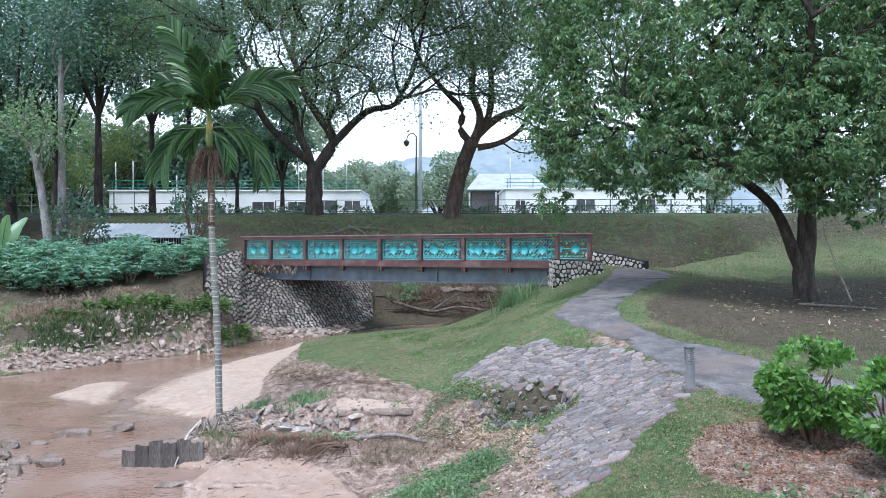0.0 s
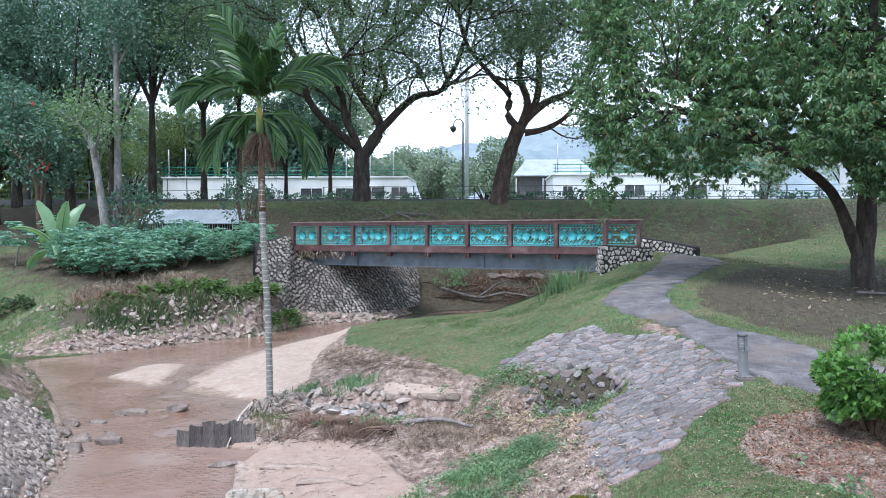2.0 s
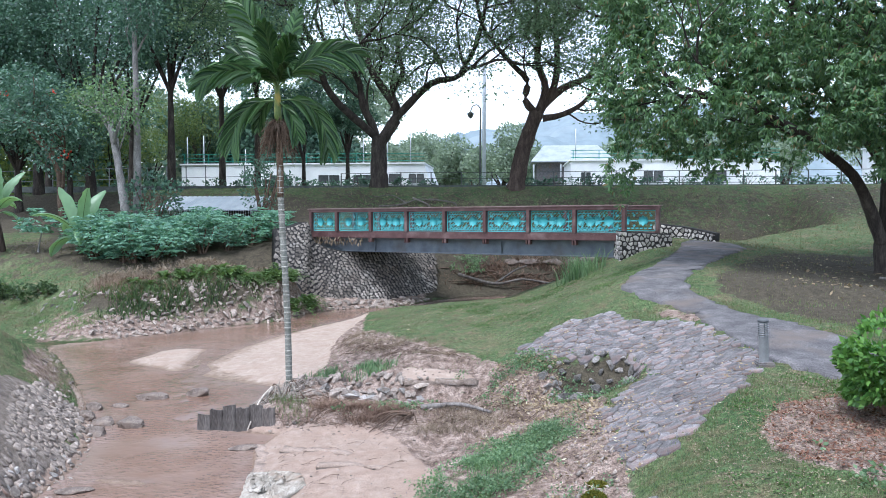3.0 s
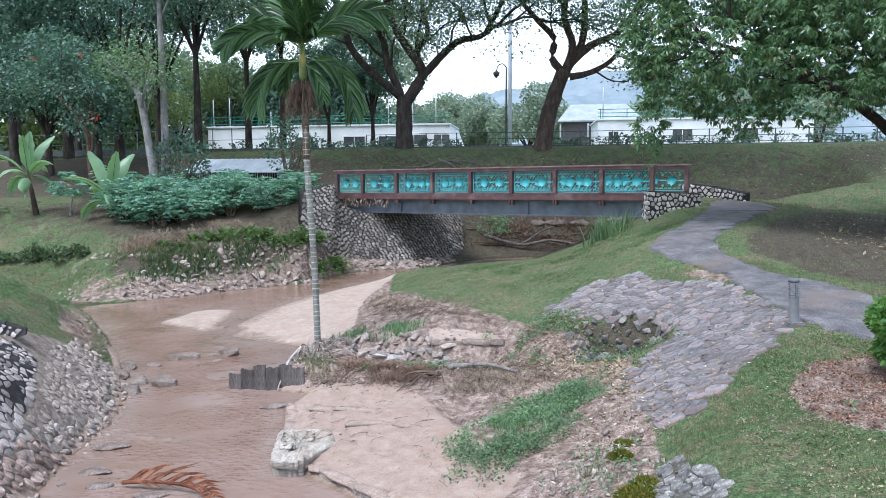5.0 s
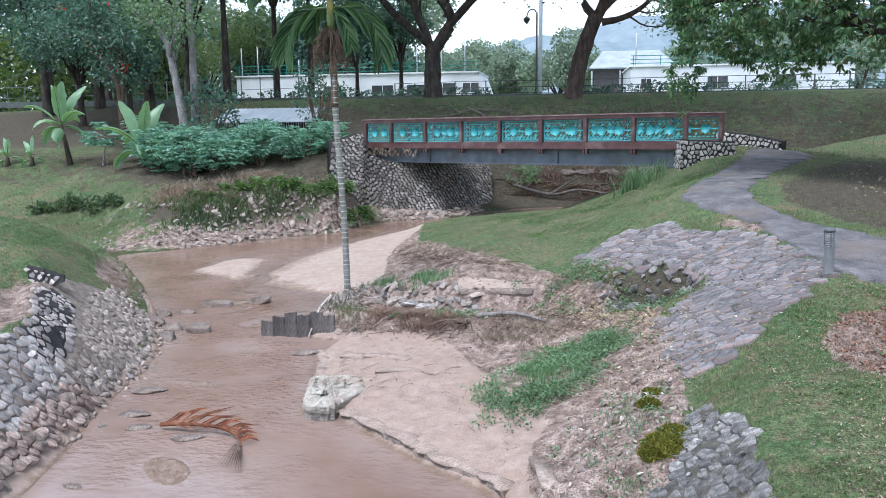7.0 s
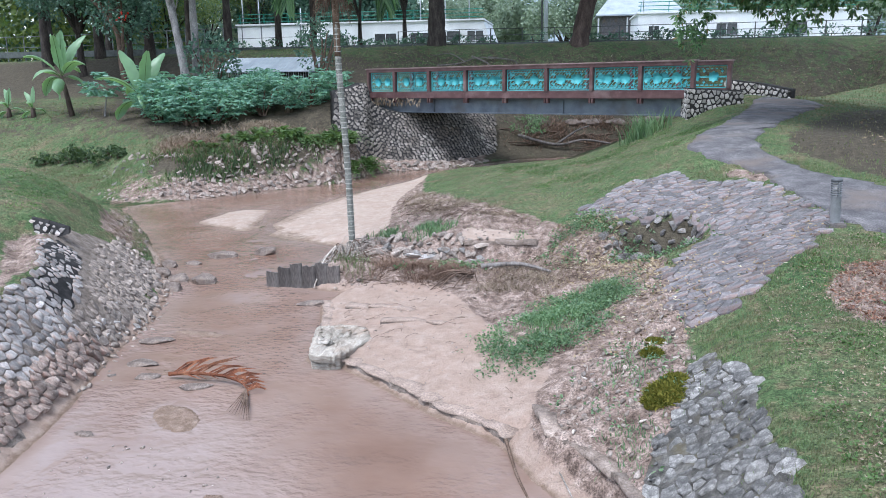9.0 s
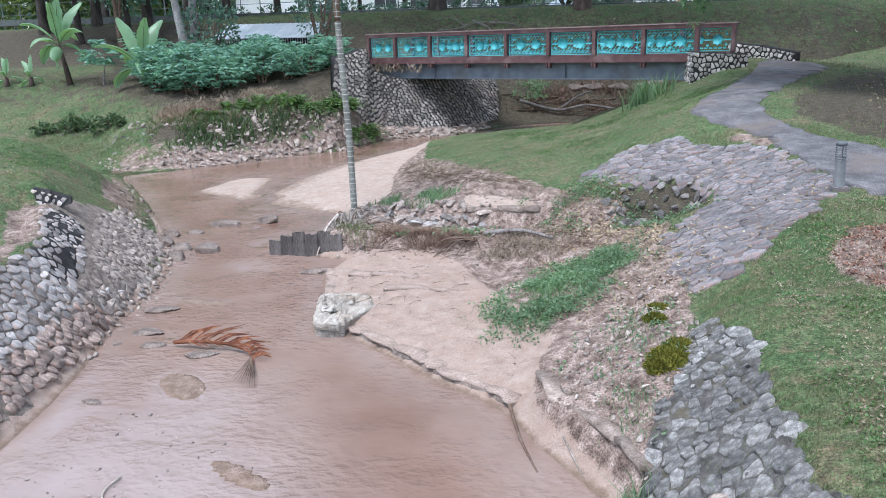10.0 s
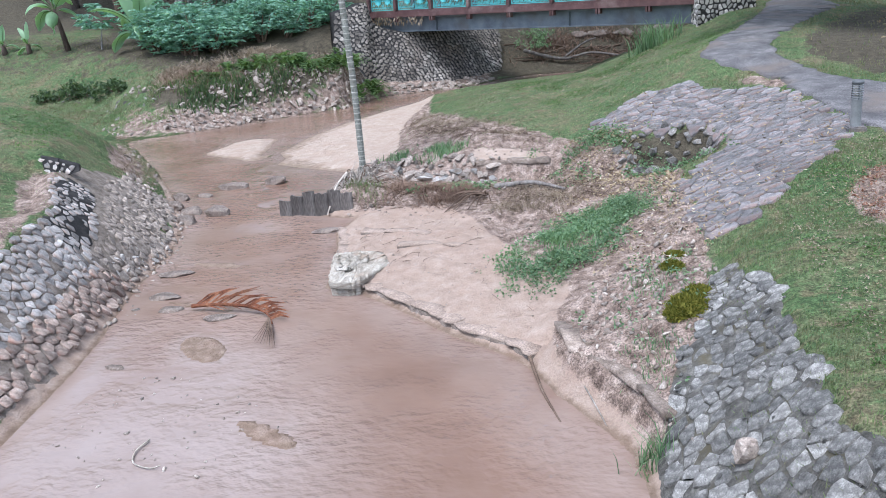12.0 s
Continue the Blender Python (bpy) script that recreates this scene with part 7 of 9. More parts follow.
def build_thicket():
    spots = [(-18.6, 32.8), (-17.2, 31.6), (-16.2, 30.6), (-15.2, 31.2), (-14.2, 31.6), (-13.2, 32.0), (-12.2, 32.8), (-11.3, 33.6), (-16.6, 32.8), (-15.4, 33.0), (-14.0, 33.2), (-12.8, 34.2), (-11.6, 35.0), (-17.6, 34.2),
             (-15.8, 34.8), (-14.2, 35.0), (-14.6, 30.4), (-10.9, 34.6), (-16.9, 30.3), (-15.7, 29.9), (-14.9, 29.9)]
    for k, (x, y) in enumerate(spots):
        w, h = rng.uniform(0.8, 1.5), rng.uniform(1.0, 2.1) * (1.1 if y < 32.5 else 1.0)
        shrub("cassava_shrub", gbase(x + rng.uniform(-0.2, 0.2), y), w, h, "blue-green shrub with hand-shaped leaves on the bank", L_CASSAVA, 460, (0.20, 0.034), 8, M_ROOT, "thicket on the far bank", fingers=6, hem=0.0)
    shrub("vine_bush", gbase(-16.9, 35.6), 1.5, 3.0, "bush of glossy dark vine leaves", L_DARK, 900, (0.2, 0.07), 8, M_ROOT)
    shrub("bank_bush", gbase(-1.9, 38.3), 1.25, 0.95, "leafy green bush on the bank beyond the bridge", L_WEED, 1700, (0.12, 0.036), 7, M_ROOT)
    shrub("round_bush", gbase(-12.4, 38.4), 1.3, 3.4, "dark clipped bush beside the shed", L_DARK, 1500, (0.16, 0.05), 8, M_ROOT)
    for k in range(26):
        f = k / 25
        x = -13.6 + 5.4 * f ** 0.7 + rng.uniform(-0.3, 0.3)
        y = 26.9 + 0.52 * (x + 13.6) + rng.uniform(-0.5, 0.9)
        fern("fern", gbase(x, y), rng.uniform(0.5, 0.8) * (0.6 + 0.7 * f), rng.uniform(0.7, 1.15) * (0.6 + 0.7 * f))


def fern(name, base, w, h):
    t = thing(name, base, "bright green fern clump on the rubble bank", "fern", "ferns")
    parts = []
    for k in range(34):
        a = rng.uniform(0, 6.28)
        e = rng.uniform(0.5, 1.3)
        P = np.array([(math.cos(a) * w * s * math.cos(e) * 1.6, math.sin(a) * w * s * math.cos(e) * 1.6, h * (math.sin(e) * s * 1.3 - 0.75 * s * s)) for s in np.linspace(0, 1, 9)])
        for i in range(1, 9):
            d = unit(P[i] - P[i - 1])
            sd = unit(np.cross(d, np.array([0, 0, 1.0])))
            L = 0.16 * (1.1 - i / 10)
            for sg in (-1, 1):
                q, tip = P[i], P[i] + sg * sd * L + d * 0.06
                parts.append((np.array([q - d * 0.03, tip, q + d * 0.04]), np.array([(0, 1, 2)])))
    V, F = join_arrays(parts)
    part("foliage", np_mesh("foliage", V, F, L_FERN), t, kind="stuff")


build_thicket()


def banana(base, h, lean, label, n=8, size=1.6, tilt=0.0):
    """A leaf-sheath stem with broad blades: the newest stand upright, the older arch over and hang, torn at the margin."""
    t = thing("banana_plant", base, label, "banana plant", "banana plants")
    top = np.array([lean, 0, h])
    part("stem", tube_mesh("stem", [(0, 0, -0.1), tuple(top * 0.5), tuple(top)], [0.13, 0.10, 0.07], M_BARKRED, 10), t)
    for k in range(n):
        a = 2.4 * k + tilt + rng.uniform(-0.25, 0.25)
        f_ = k / max(1, n - 1)
        e = 1.42 - 1.15 * f_ + rng.uniform(-0.08, 0.08)
        L = size * (0.95 + 0.3 * math.sin(math.pi * min(1, f_ + 0.25))) * rng.uniform(0.85, 1.05)
        d = np.array([math.cos(a) * math.cos(e), 0.7 * math.sin(a) * math.cos(e), math.sin(e)])
        m = 16
        P, q = [top - np.array([0, 0, 0.15 * f_])], d.copy()
        for i in range(m):
            q = unit(q + np.array([0, 0, -(0.02 + 0.19 * f_) * (0.4 + 1.1 * i / m)]))
            P.append(P[-1] + q * L / m)
        P = np.array(P)
        T_ = unit(np.gradient(P, axis=0))
        S = unit(np.cross(T_, np.array([0.1, 0.35, 1.0])))
        if f_ < 0.4:
            S = unit(np.array([1.0, 0.25 * rng.standard_normal(), 0.0]) - T_ * (T_ @ np.array([1.0, 0, 0]))[:, None])
        f = np.linspace(0, 1, m + 1)
        W = 0.138 * size * np.clip((f - 0.14) * 6, 0.06, 1) * np.clip((1.02 - f) * 3.2, 0.03, 1) ** 0.6
        N = np.cross(S, T_)
        N = N * np.sign(N[:, 2:3] + 1e-6)
        rows = []
        for sg in (-1, 1):
            w = W * (1 - 0.22 * (rng.uniform(size=m + 1) < 0.3) * f)
            rows.append(P + sg * S * w[:, None] * 0.55 + N * (W * 0.10)[:, None])
            rows.append(P + sg * S * w[:, None] - N * (W * (0.05 + 0.35 * f_))[:, None] + T_ * (0.05 * size * rng.standard_normal(m + 1))[:, None] * 0.4)
        V = np.concatenate([rows[1], rows[0], P, rows[2], rows[3]])
        i = np.arange(m)
        F = np.concatenate([np.stack([i + c * (m + 1), i + (c + 1) * (m + 1), i + (c + 1) * (m + 1) + 1, i + c * (m + 1) + 1], -1) for c in range(4)])
        lf = part("leaf", np_mesh("leaf", V, F, L_BANANA, smooth=True), t)
        part("midrib", tube_mesh("midrib", P - N * 0.012, np.linspace(0.02, 0.005, m + 1), M_RACHIS, 5), lf)


def build_bananas():
    banana(gbase(-22.0, 31.9), 1.75, -0.3, "tall banana plant with pale broad leaves", 11, 1.75)
    banana(gbase(-17.9, 30.9), 0.8, 0.05, "short banana plant with upright bright leaves", 11, 1.9, 0.6)
    banana(gbase(-24.0, 32.0), 0.4, 0.0, "young banana plant in bare soil", 5, 0.8)
    banana(gbase(-25.3, 32.1), 0.4, 0.0, "young banana plant in bare soil", 5, 0.9)
    shrub("papaya_sapling", gbase(-20.2, 31.5), 0.7, 1.7, "young papaya with a bare pale stem", L_CASSAVA, 90, (0.28, 0.05), 1, M_BARKPALE, fingers=6, hem=0.25, category="sapling")


build_bananas()

shrub("garden_bush", (4.75, 9.8, float(ground_z(4.75, 9.8))), 0.64, 1.15, "round glossy green bush in a mulched bed", L_BUSH, 8600, (0.10, 0.029), 14, M_ROOT, "garden bushes", hem=0.05, gap=-0.42)
shrub("garden_bush", (5.1, 8.35, float(ground_z(5.1, 8.35))), 0.62, 1.2, "glossy green bush beside another in the bed", L_BUSH, 8000, (0.10, 0.029), 14, M_ROOT, "garden bushes", hem=0.05, gap=-0.42)


def hedge():
    xs = np.concatenate([np.arange(-31, 34, 1.15)])
    for x in xs:
        if rng.uniform() < 0.8:
            y = 52.6 + rng.uniform(-0.4, 0.4)
            shrub("hedge_bush", gbase(x + rng.uniform(-0.3, 0.3), y), rng.uniform(0.5, 0.8), rng.uniform(0.6, 1.0), "low dark hedge bush behind the ridge fence", L_DARK, 170, (0.2, 0.07), 5, M_ROOT, "hedge along the ridge fence")


hedge()
# ---- stone pitching, rubble and rocks on the banks ----
def gz(x, y, up=0.0):
    return (x, y, float(ground_z(x, y)) + up)


def scatter_in(poly, n):
    P = np.asarray(poly, float)
    lo, hi = P.min(0), P.max(0)
    out = np.empty((0, 2))
    while len(out) < n:
        q = rng.uniform(lo, hi, (n * 3, 2))
        out = np.concatenate([out, q[inside(poly, q[:, 0], q[:, 1])]])
    return out[:n]


def packed(poly, gap):
    """Places in a polygon that keep about a gap from each other."""
    P = np.asarray(poly, float)
    lo, hi = P.min(0), P.max(0)
    xs, ys = np.arange(lo[0], hi[0], gap), np.arange(lo[1], hi[1], gap * 0.9)
    X, Y = np.meshgrid(xs, ys)
    X = X + (np.arange(len(ys)) % 2)[:, None] * gap / 2 + rng.uniform(-0.28, 0.28, X.shape) * gap
    Y = Y + rng.uniform(-0.28, 0.28, Y.shape) * gap
    k = inside(poly, X, Y)
    q = np.stack([X[k], Y[k]], -1)
    return q[np.argsort(np.hypot(q[:, 0], q[:, 1]))]


def bed_sheet(name, poly, mat, label, step=0.1, up=0.02, kind="structure", category="paving"):
    """A skin of mortar that lies on the ground within an outline, its edge tucked under the turf."""
    P = np.asarray(poly, float)
    lo, hi = P.min(0) - 0.2, P.max(0) + 0.2
    x, y = np.arange(lo[0], hi[0], step), np.arange(lo[1], hi[1], step)
    X, Y = np.meshgrid(x, y)
    wx, wy = X + 0.10 * fbm(X * 2, Y * 2, 3, 2), Y + 0.10 * fbm(X * 2 + 9, Y * 2, 3, 4)
    m = inside(poly, wx, wy)
    soft = soften(m.astype(float), 2)
    Z = ground_z(X, Y) + np.where(soft > 0.85, up, up - 0.10 * (1 - soft)) + 0.012 * fbm(X * 4, Y * 4, 3, 6)
    nx = len(x)
    i, j = np.meshgrid(np.arange(len(y) - 1), np.arange(nx - 1), indexing="ij")
    a = (i * nx + j).ravel()
    F = np.stack([a, a + 1, a + nx + 1, a + nx], -1)
    F = F[(soft.ravel()[F] > 0.08).any(axis=1)]
    used, inv = np.unique(F, return_inverse=True)
    return solo(name, np_mesh(name, np.stack([X, Y, Z], -1).reshape(-1, 3)[used], inv.reshape(-1, 4), mat, smooth=True), label, category, kind=kind)


def stones_over(poly, gap, meshes, parent, size=(0.8, 1.3), sink=0.0, name="stone", limit=300, thin=None, squash=None, spin=None):
    q = packed(poly, gap)
    if thin:
        q = q[rng.uniform(size=len(q)) < thin]
    z = ground_z(q[:, 0], q[:, 1]) - sink
    N = ground_n(q[:, 0], q[:, 1])
    N = unit(N + 0.35 * rng.standard_normal(N.shape))
    S = gap * rng.uniform(*size, len(q))
    lay_stones(np.c_[q, z], N, S, meshes, parent, name, limit, squash, spin)


def spaced(lo, hi, gap, tries=9):
    """Random places in a rectangle that keep an uneven distance from each other."""
    n = int(tries * (hi[0] - lo[0]) * (hi[1] - lo[1]) / gap ** 2)
    q = rng.uniform(lo, hi, (n, 2))
    r = gap * rng.choice([0.55, 0.75, 0.95, 1.15], n, p=[0.2, 0.3, 0.3, 0.2])
    grid, keep = {}, []
    for k in range(n):
        a, b = int(q[k, 0] // (2 * gap)), int(q[k, 1] // (2 * gap))
        if all((q[k, 0] - q[m, 0]) ** 2 + (q[k, 1] - q[m, 1]) ** 2 > (0.5 * (r[k] + r[m])) ** 2 * 1.3 for da in (-1, 0, 1) for db in (-1, 0, 1) for m in grid.get((a + da, b + db), ())):
            grid.setdefault((a, b), []).append(k)
            keep.append(k)
    return q[keep]


def pave(poly, gap, mat, parent, name="stone", stretch=1.0, joint=0.02, proud=0.04, limit=300, miss=0.06, turn=0.0, tilt=0.14, lift=0.02):
    """Flat stones of uneven size fitted over a piece of ground and bedded to its shape; a few are missing."""
    P0 = np.asarray(poly, float)
    o = P0.mean(0)
    R = np.array([[math.cos(turn), -math.sin(turn)], [math.sin(turn), math.cos(turn)]])
    Pr = (P0 - o) @ R / np.array([stretch, 1.0])
    q = spaced(Pr.min(0), Pr.max(0), gap) * np.array([stretch, 1.0])
    w = q @ R.T + o
    ok = inside(poly, w[:, 0], w[:, 1])
    q, w = q[ok], w[ok]
    order = np.argsort(np.hypot(w[:, 0], w[:, 1]))
    q, w = q[order], w[order]
    N = ground_n(w[:, 0], w[:, 1], 0.2)
    z = ground_z(w[:, 0], w[:, 1]) + lift
    items = []
    for i, P in cells(q, gap, stretch):
        if rng.uniform() < miss:
            continue
        an = unit(N[i] + 0.04 * rng.standard_normal(3))
        V, F = fitted_stone(P, joint * rng.uniform(0.5, 1.7), proud * rng.uniform(0.4, 1.5), tilt * rng.standard_normal(2))
        xy = V[:, :2] @ R.T
        plane = -(xy @ N[i, :2]) / max(0.35, N[i, 2])
        drape = ground_z(xy[:, 0] + w[i, 0], xy[:, 1] + w[i, 1]) + lift - z[i]
        items.append((np.array([*w[i], z[i]]), None, None, None, np.c_[xy, 0.35 * plane + 0.65 * drape] + V[:, 2:3] * an, F))
    set_stones(items, mat, parent, name, limit)


APRON = [(0.16, 16.6), (0.7, 17.1), (1.3, 17.5), (2.25, 17.0), (2.85, 16.2), (3.4, 15.7), (3.76, 15.0), (3.92, 13.4), (4.0, 12.6), (3.85, 12.05), (2.96, 10.6), (2.41, 10.03), (1.84, 9.45), (1.52, 9.35), (1.42, 9.93), (1.45, 11.5), (1.43, 12.0), (1.97, 12.8), (2.3, 13.3), (2.34, 14.15), (1.9, 14.62), (1.36, 14.75), (0.76, 15.05)]
apron = bed_sheet("stone_apron", APRON, M_APRONBED, "sloping apron of grey stones set in weathered mortar")
pave(APRON, 0.185, M_APRON, apron, "flagstone", 1.12, 0.012, 0.012, 300, 0.10, 0.35, 0.07, 0.018)
HOLLOW = [(0.55, 14.0), (0.7, 14.95), (2.0, 14.75), (2.5, 14.1), (2.3, 13.3), (1.4, 13.4)]
RIGHTWALL = [(0.55, 2.2), (0.55, 5.4), (0.62, 6.0), (0.72, 6.4), (0.85, 6.9), (1.0, 7.0), (1.08, 7.45), (1.26, 8.15), (1.42, 8.55), (1.5, 7.95), (1.7, 7.25), (1.7, 6.75), (1.6, 6.3), (1.56, 5.6), (1.5, 5.1), (1.46, 4.7), (1.58, 4.2), (1.6, 2.2)]
rwall = bed_sheet("stone_revetment", RIGHTWALL, M_REVETBED, "revetment of rough grey stones under a lawn edge", 0.06, 0.03)
pave(RIGHTWALL, 0.145, M_REVET, rwall, "stone", 0.72, 0.010, 0.014, 300, 0.10, 0.1, 0.12, 0.028)
stones_over(RIGHTWALL, 0.12, PEB["split_revetment_stone"], rwall, (0.25, 0.7), -0.03, "loose_stone", 90, 0.35)
LEFTWALL = [(-5.9, 4.5), (-5.95, 6.2), (-6.1, 7.4), (-6.3, 8.2), (-6.8, 10), (-7.0, 11.4), (-7.6, 13.1), (-8.6, 14.6), (-9.5, 14.0), (-9.3, 12.6), (-8.75, 11.4), (-7.75, 9.9), (-7.5, 9.2), (-7.2, 8.2), (-7.1, 6.0), (-6.9, 4.5)]
lwall = bed_sheet("stone_pitching", LEFTWALL, M_SOILJOINT, "sloping bank pitching of grey and pale stones", 0.09)
LOWER = [(-6.35, 4.5), (-6.4, 6.2), (-6.45, 7.4), (-6.6, 8.2), (-6.95, 9.6), (-7.2, 9.5), (-7.5, 9.4), (-7.4, 8.9), (-7.2, 8.2), (-7.1, 6.0), (-6.9, 4.5)]
pave(LOWER, 0.122, M_LSTONE, lwall, "stone", 0.58, 0.008, 0.014, 300, 0.05, 0.05, 0.16, 0.024)
TOE = [(-5.95, 4.5), (-6.0, 6.2), (-6.12, 7.4), (-6.35, 8.4), (-6.75, 10), (-6.95, 9.6), (-6.6, 8.2), (-6.45, 7.4), (-6.4, 6.2), (-6.35, 4.5)]
pave(TOE, 0.125, M_RUST, lwall, "toe_stone", 0.62, 0.008, 0.026, 200, 0.06, 0.05, 0.2, 0.02)
stones_over(TOE, 0.13, PEB["rust_brown_stone"], lwall, (0.4, 0.9), -0.05, "loose_stone", 60, 0.5)
stones_over(LOWER, 0.2, PEB["rust_brown_stone"], lwall, (0.3, 0.7), -0.03, "loose_stone", 60, 0.35)
DARKP = [(-7.35, 9.2), (-7.72, 9.9), (-8.3, 10.75), (-8.85, 11.5), (-8.75, 12.0), (-8.35, 11.9), (-7.8, 11.0), (-7.3, 10.2), (-7.0, 9.4)]
dark = bed_sheet("dark_pitching", DARKP, M_MORTAR, "patch of pitching with pale stones in black mortar", 0.06, 0.045)
pave(DARKP, 0.138, M_LSTONE, dark, "stone", 0.6, 0.018, 0.006, 220, 0.10, 0.45, 0.05, 0.044)
RUB1 = [(-7.1, 9.5), (-6.75, 9.7), (-6.8, 10), (-7.0, 11.4), (-7.6, 13.1), (-8.6, 14.6), (-9.5, 14.9), (-9.0, 13.4), (-8.2, 11.9), (-7.2, 10.2)]
pave(RUB1, 0.125, M_RUBBLE, lwall, "rubble_stone", 0.65, 0.008, 0.014, 200, 0.14, 0.45, 0.2)
stones_over(RUB1, 0.13, PEB["rubble_stone"], lwall, (0.3, 1.0), 0.0, "loose_stone", 100, 0.5)
stones_over([(-6.75, 10.2), (-6.95, 11.6), (-7.25, 12.0), (-7.3, 11.2), (-7.1, 10.2), (-6.85, 9.5)], 0.15, PEB["pale_masonry_stone"], lwall, (0.5, 1.3), 0.0, "pale_stone", 60, 0.8)

far_rub = thing("bank_rubble", (-11, 26, 0), "tumbled pale rubble along the far bank", "rubble")
stones_over([(-13.7, 23.5), (-12.9, 23.2), (-12.1, 23.8), (-10.9, 25.2), (-9.6, 26.7), (-8.4, 27.8), (-7.9, 30.3), (-8.9, 30.5), (-9.3, 29.0), (-10.9, 27.9), (-12.3, 26.8), (-13.6, 25.9), (-13.4, 24.8)], 0.215, PEB["rubble_stone"], far_rub, (0.4, 1.6), 0.0, "rubble_stone", 300, 0.95)
stones_over([(-21.9, 28.2), (-17.8, 26.8), (-15.6, 24.4), (-14.4, 25.2), (-15.2, 26.0), (-19.4, 29.0), (-22, 29.2)], 0.36, PEB["grey_field_stone"], far_rub, (0.4, 0.9), 0.05, "rubble_stone", 40, 0.4)
stones_over([(-16.2, 23.9), (-15.0, 23.1), (-13.6, 22.9), (-13.4, 23.4), (-14.6, 23.5), (-15.8, 24.2)], 0.22, PEB["rubble_stone"], far_rub, (0.3, 0.9), 0.0, "rubble_stone", 40, 0.6)
stones_over([(-16.4, 26.4), (-15.2, 25.7), (-13.8, 25.9), (-13.8, 26.4), (-15.0, 26.2), (-16.2, 26.9)], 0.25, PEB["rubble_stone"], far_rub, (0.5, 1.3), 0.0, "rubble_stone", 40, 0.7)
stones_over([(-8.2, 30.6), (-7.4, 31.0), (-6.3, 31.6), (-4.4, 32.9), (-3.5, 34.8), (-4.2, 34.9), (-5.3, 33.6), (-7.2, 32.1), (-8.4, 31.4)], 0.3, PEB["rubble_stone"], far_rub, (0.5, 1.5), 0.0, "rubble_stone", 120, 0.95)
mid_rub = thing("ledge_rubble", (-2.5, 15.4, 0.4), "broken rock and rubble along an eroded ledge", "rubble")
stones_over([(-4.9, 15.6), (-4.6, 16.2), (-3.3, 16.05), (-2.1, 15.6), (-1.6, 15.4), (-1.7, 15.0), (-2.0, 14.9), (-3.2, 15.2), (-4.3, 14.9)], 0.2, PEB["rubble_stone"], mid_rub, (0.5, 1.5), -0.02, "rubble_stone", 140, 0.95)
stones_over([(0.6, 14.1), (0.7, 14.95), (2.0, 14.75), (2.5, 14.0), (2.2, 13.4), (1.4, 13.5)], 0.19, PEB["grey_field_stone"], mid_rub, (0.6, 1.5), -0.02, "rubble_stone", 120, 0.95)
stones_over([(-8.7, 14.9), (-9.4, 14.7), (-12.4, 19.4), (-14.4, 22.4), (-13.6, 21.6), (-10.8, 17.9)], 0.22, PEB["rubble_stone"], mid_rub, (0.3, 1.0), 0.02, "rubble_stone", 60, 0.6)
clods = thing("earth_clods", (-1.5, 14.0, 0.4), "dry clods of earth on the eroded bank", "soil", kind="stuff")
CLOD = [pebble("clod", M_CLOD, 80 + k, 0.6) for k in range(6)]
stones_over([(-4.4, 15.2), (-4.4, 13.4), (-1.6, 12.4), (-0.6, 10.6), (0.4, 9.0), (1.4, 9.0), (1.5, 13.2), (0.6, 15.4), (-0.6, 16.8), (-2.2, 16.8), (-3.0, 18.4), (-4.4, 19)], 0.12, CLOD, clods, (0.2, 0.9), 0.01, "clod", 0, 0.5)
stones_over([(-4.9, 22.5), (-4.2, 18.5), (-2.2, 17.0), (-1.2, 17.2), (-2.6, 19.5), (-4.2, 23.5)], 0.16, CLOD, clods, (0.2, 0.9), 0.01, "clod", 0, 0.5)
stones_over([(-0.3, 8.2), (0.5, 6.6), (0.85, 5.6), (1.0, 7.0), (1.4, 8.6), (0.6, 9.0)], 0.09, CLOD, clods, (0.2, 0.9), 0.01, "clod", 0, 0.6)
stones_over([(-15, 25.6), (-12, 26.8), (-9.4, 29), (-9.6, 32), (-12.8, 30.6), (-15.4, 29)], 0.28, CLOD, clods, (0.2, 0.8), 0.01, "clod", 0, 0.5)
gravel = thing("bank_gravel", (0.8, 8.5, 0.6), "loose gravel and chips on the eroded bank", "gravel", kind="stuff")
stones_over([(-0.3, 8.0), (0.4, 6.7), (0.8, 5.6), (0.9, 6.9), (1.4, 8.4), (1.5, 11.0), (1.2, 13.2), (0.7, 12.0), (0.9, 9.8), (0.2, 9.2)], 0.115, PEB["rubble_stone"], gravel, (0.3, 1.1), 0.0, "stone", 0, 0.6)
stones_over([(-7.0, 10.6), (-7.2, 12.4), (-8.4, 14.4), (-9.0, 15.4), (-8.2, 14.6), (-7.4, 13.2), (-6.6, 11.2), (-6.0, 8.4), (-6.3, 8.4)], 0.14, PEB["rubble_stone"], gravel, (0.4, 1.2), 0.0, "stone", 0, 0.7)
stones_over([(-4.4, 14.8), (-4.4, 13.6), (-0.2, 14.0), (1.0, 13.2), (0.4, 14.9), (-2, 14.8)], 0.16, PEB["rubble_stone"], gravel, (0.2, 0.8), 0.0, "stone", 0, 0.4)


stones_over([(-4.0, 12.6), (-3.6, 10.6), (-1.6, 9.0), (-0.6, 8.3), (-0.4, 9.4), (-1.2, 11.0), (-2.4, 12.9)], 0.16, PEB["rubble_stone"], gravel, (0.1, 0.32), 0.0, "stone", 0, 0.3)


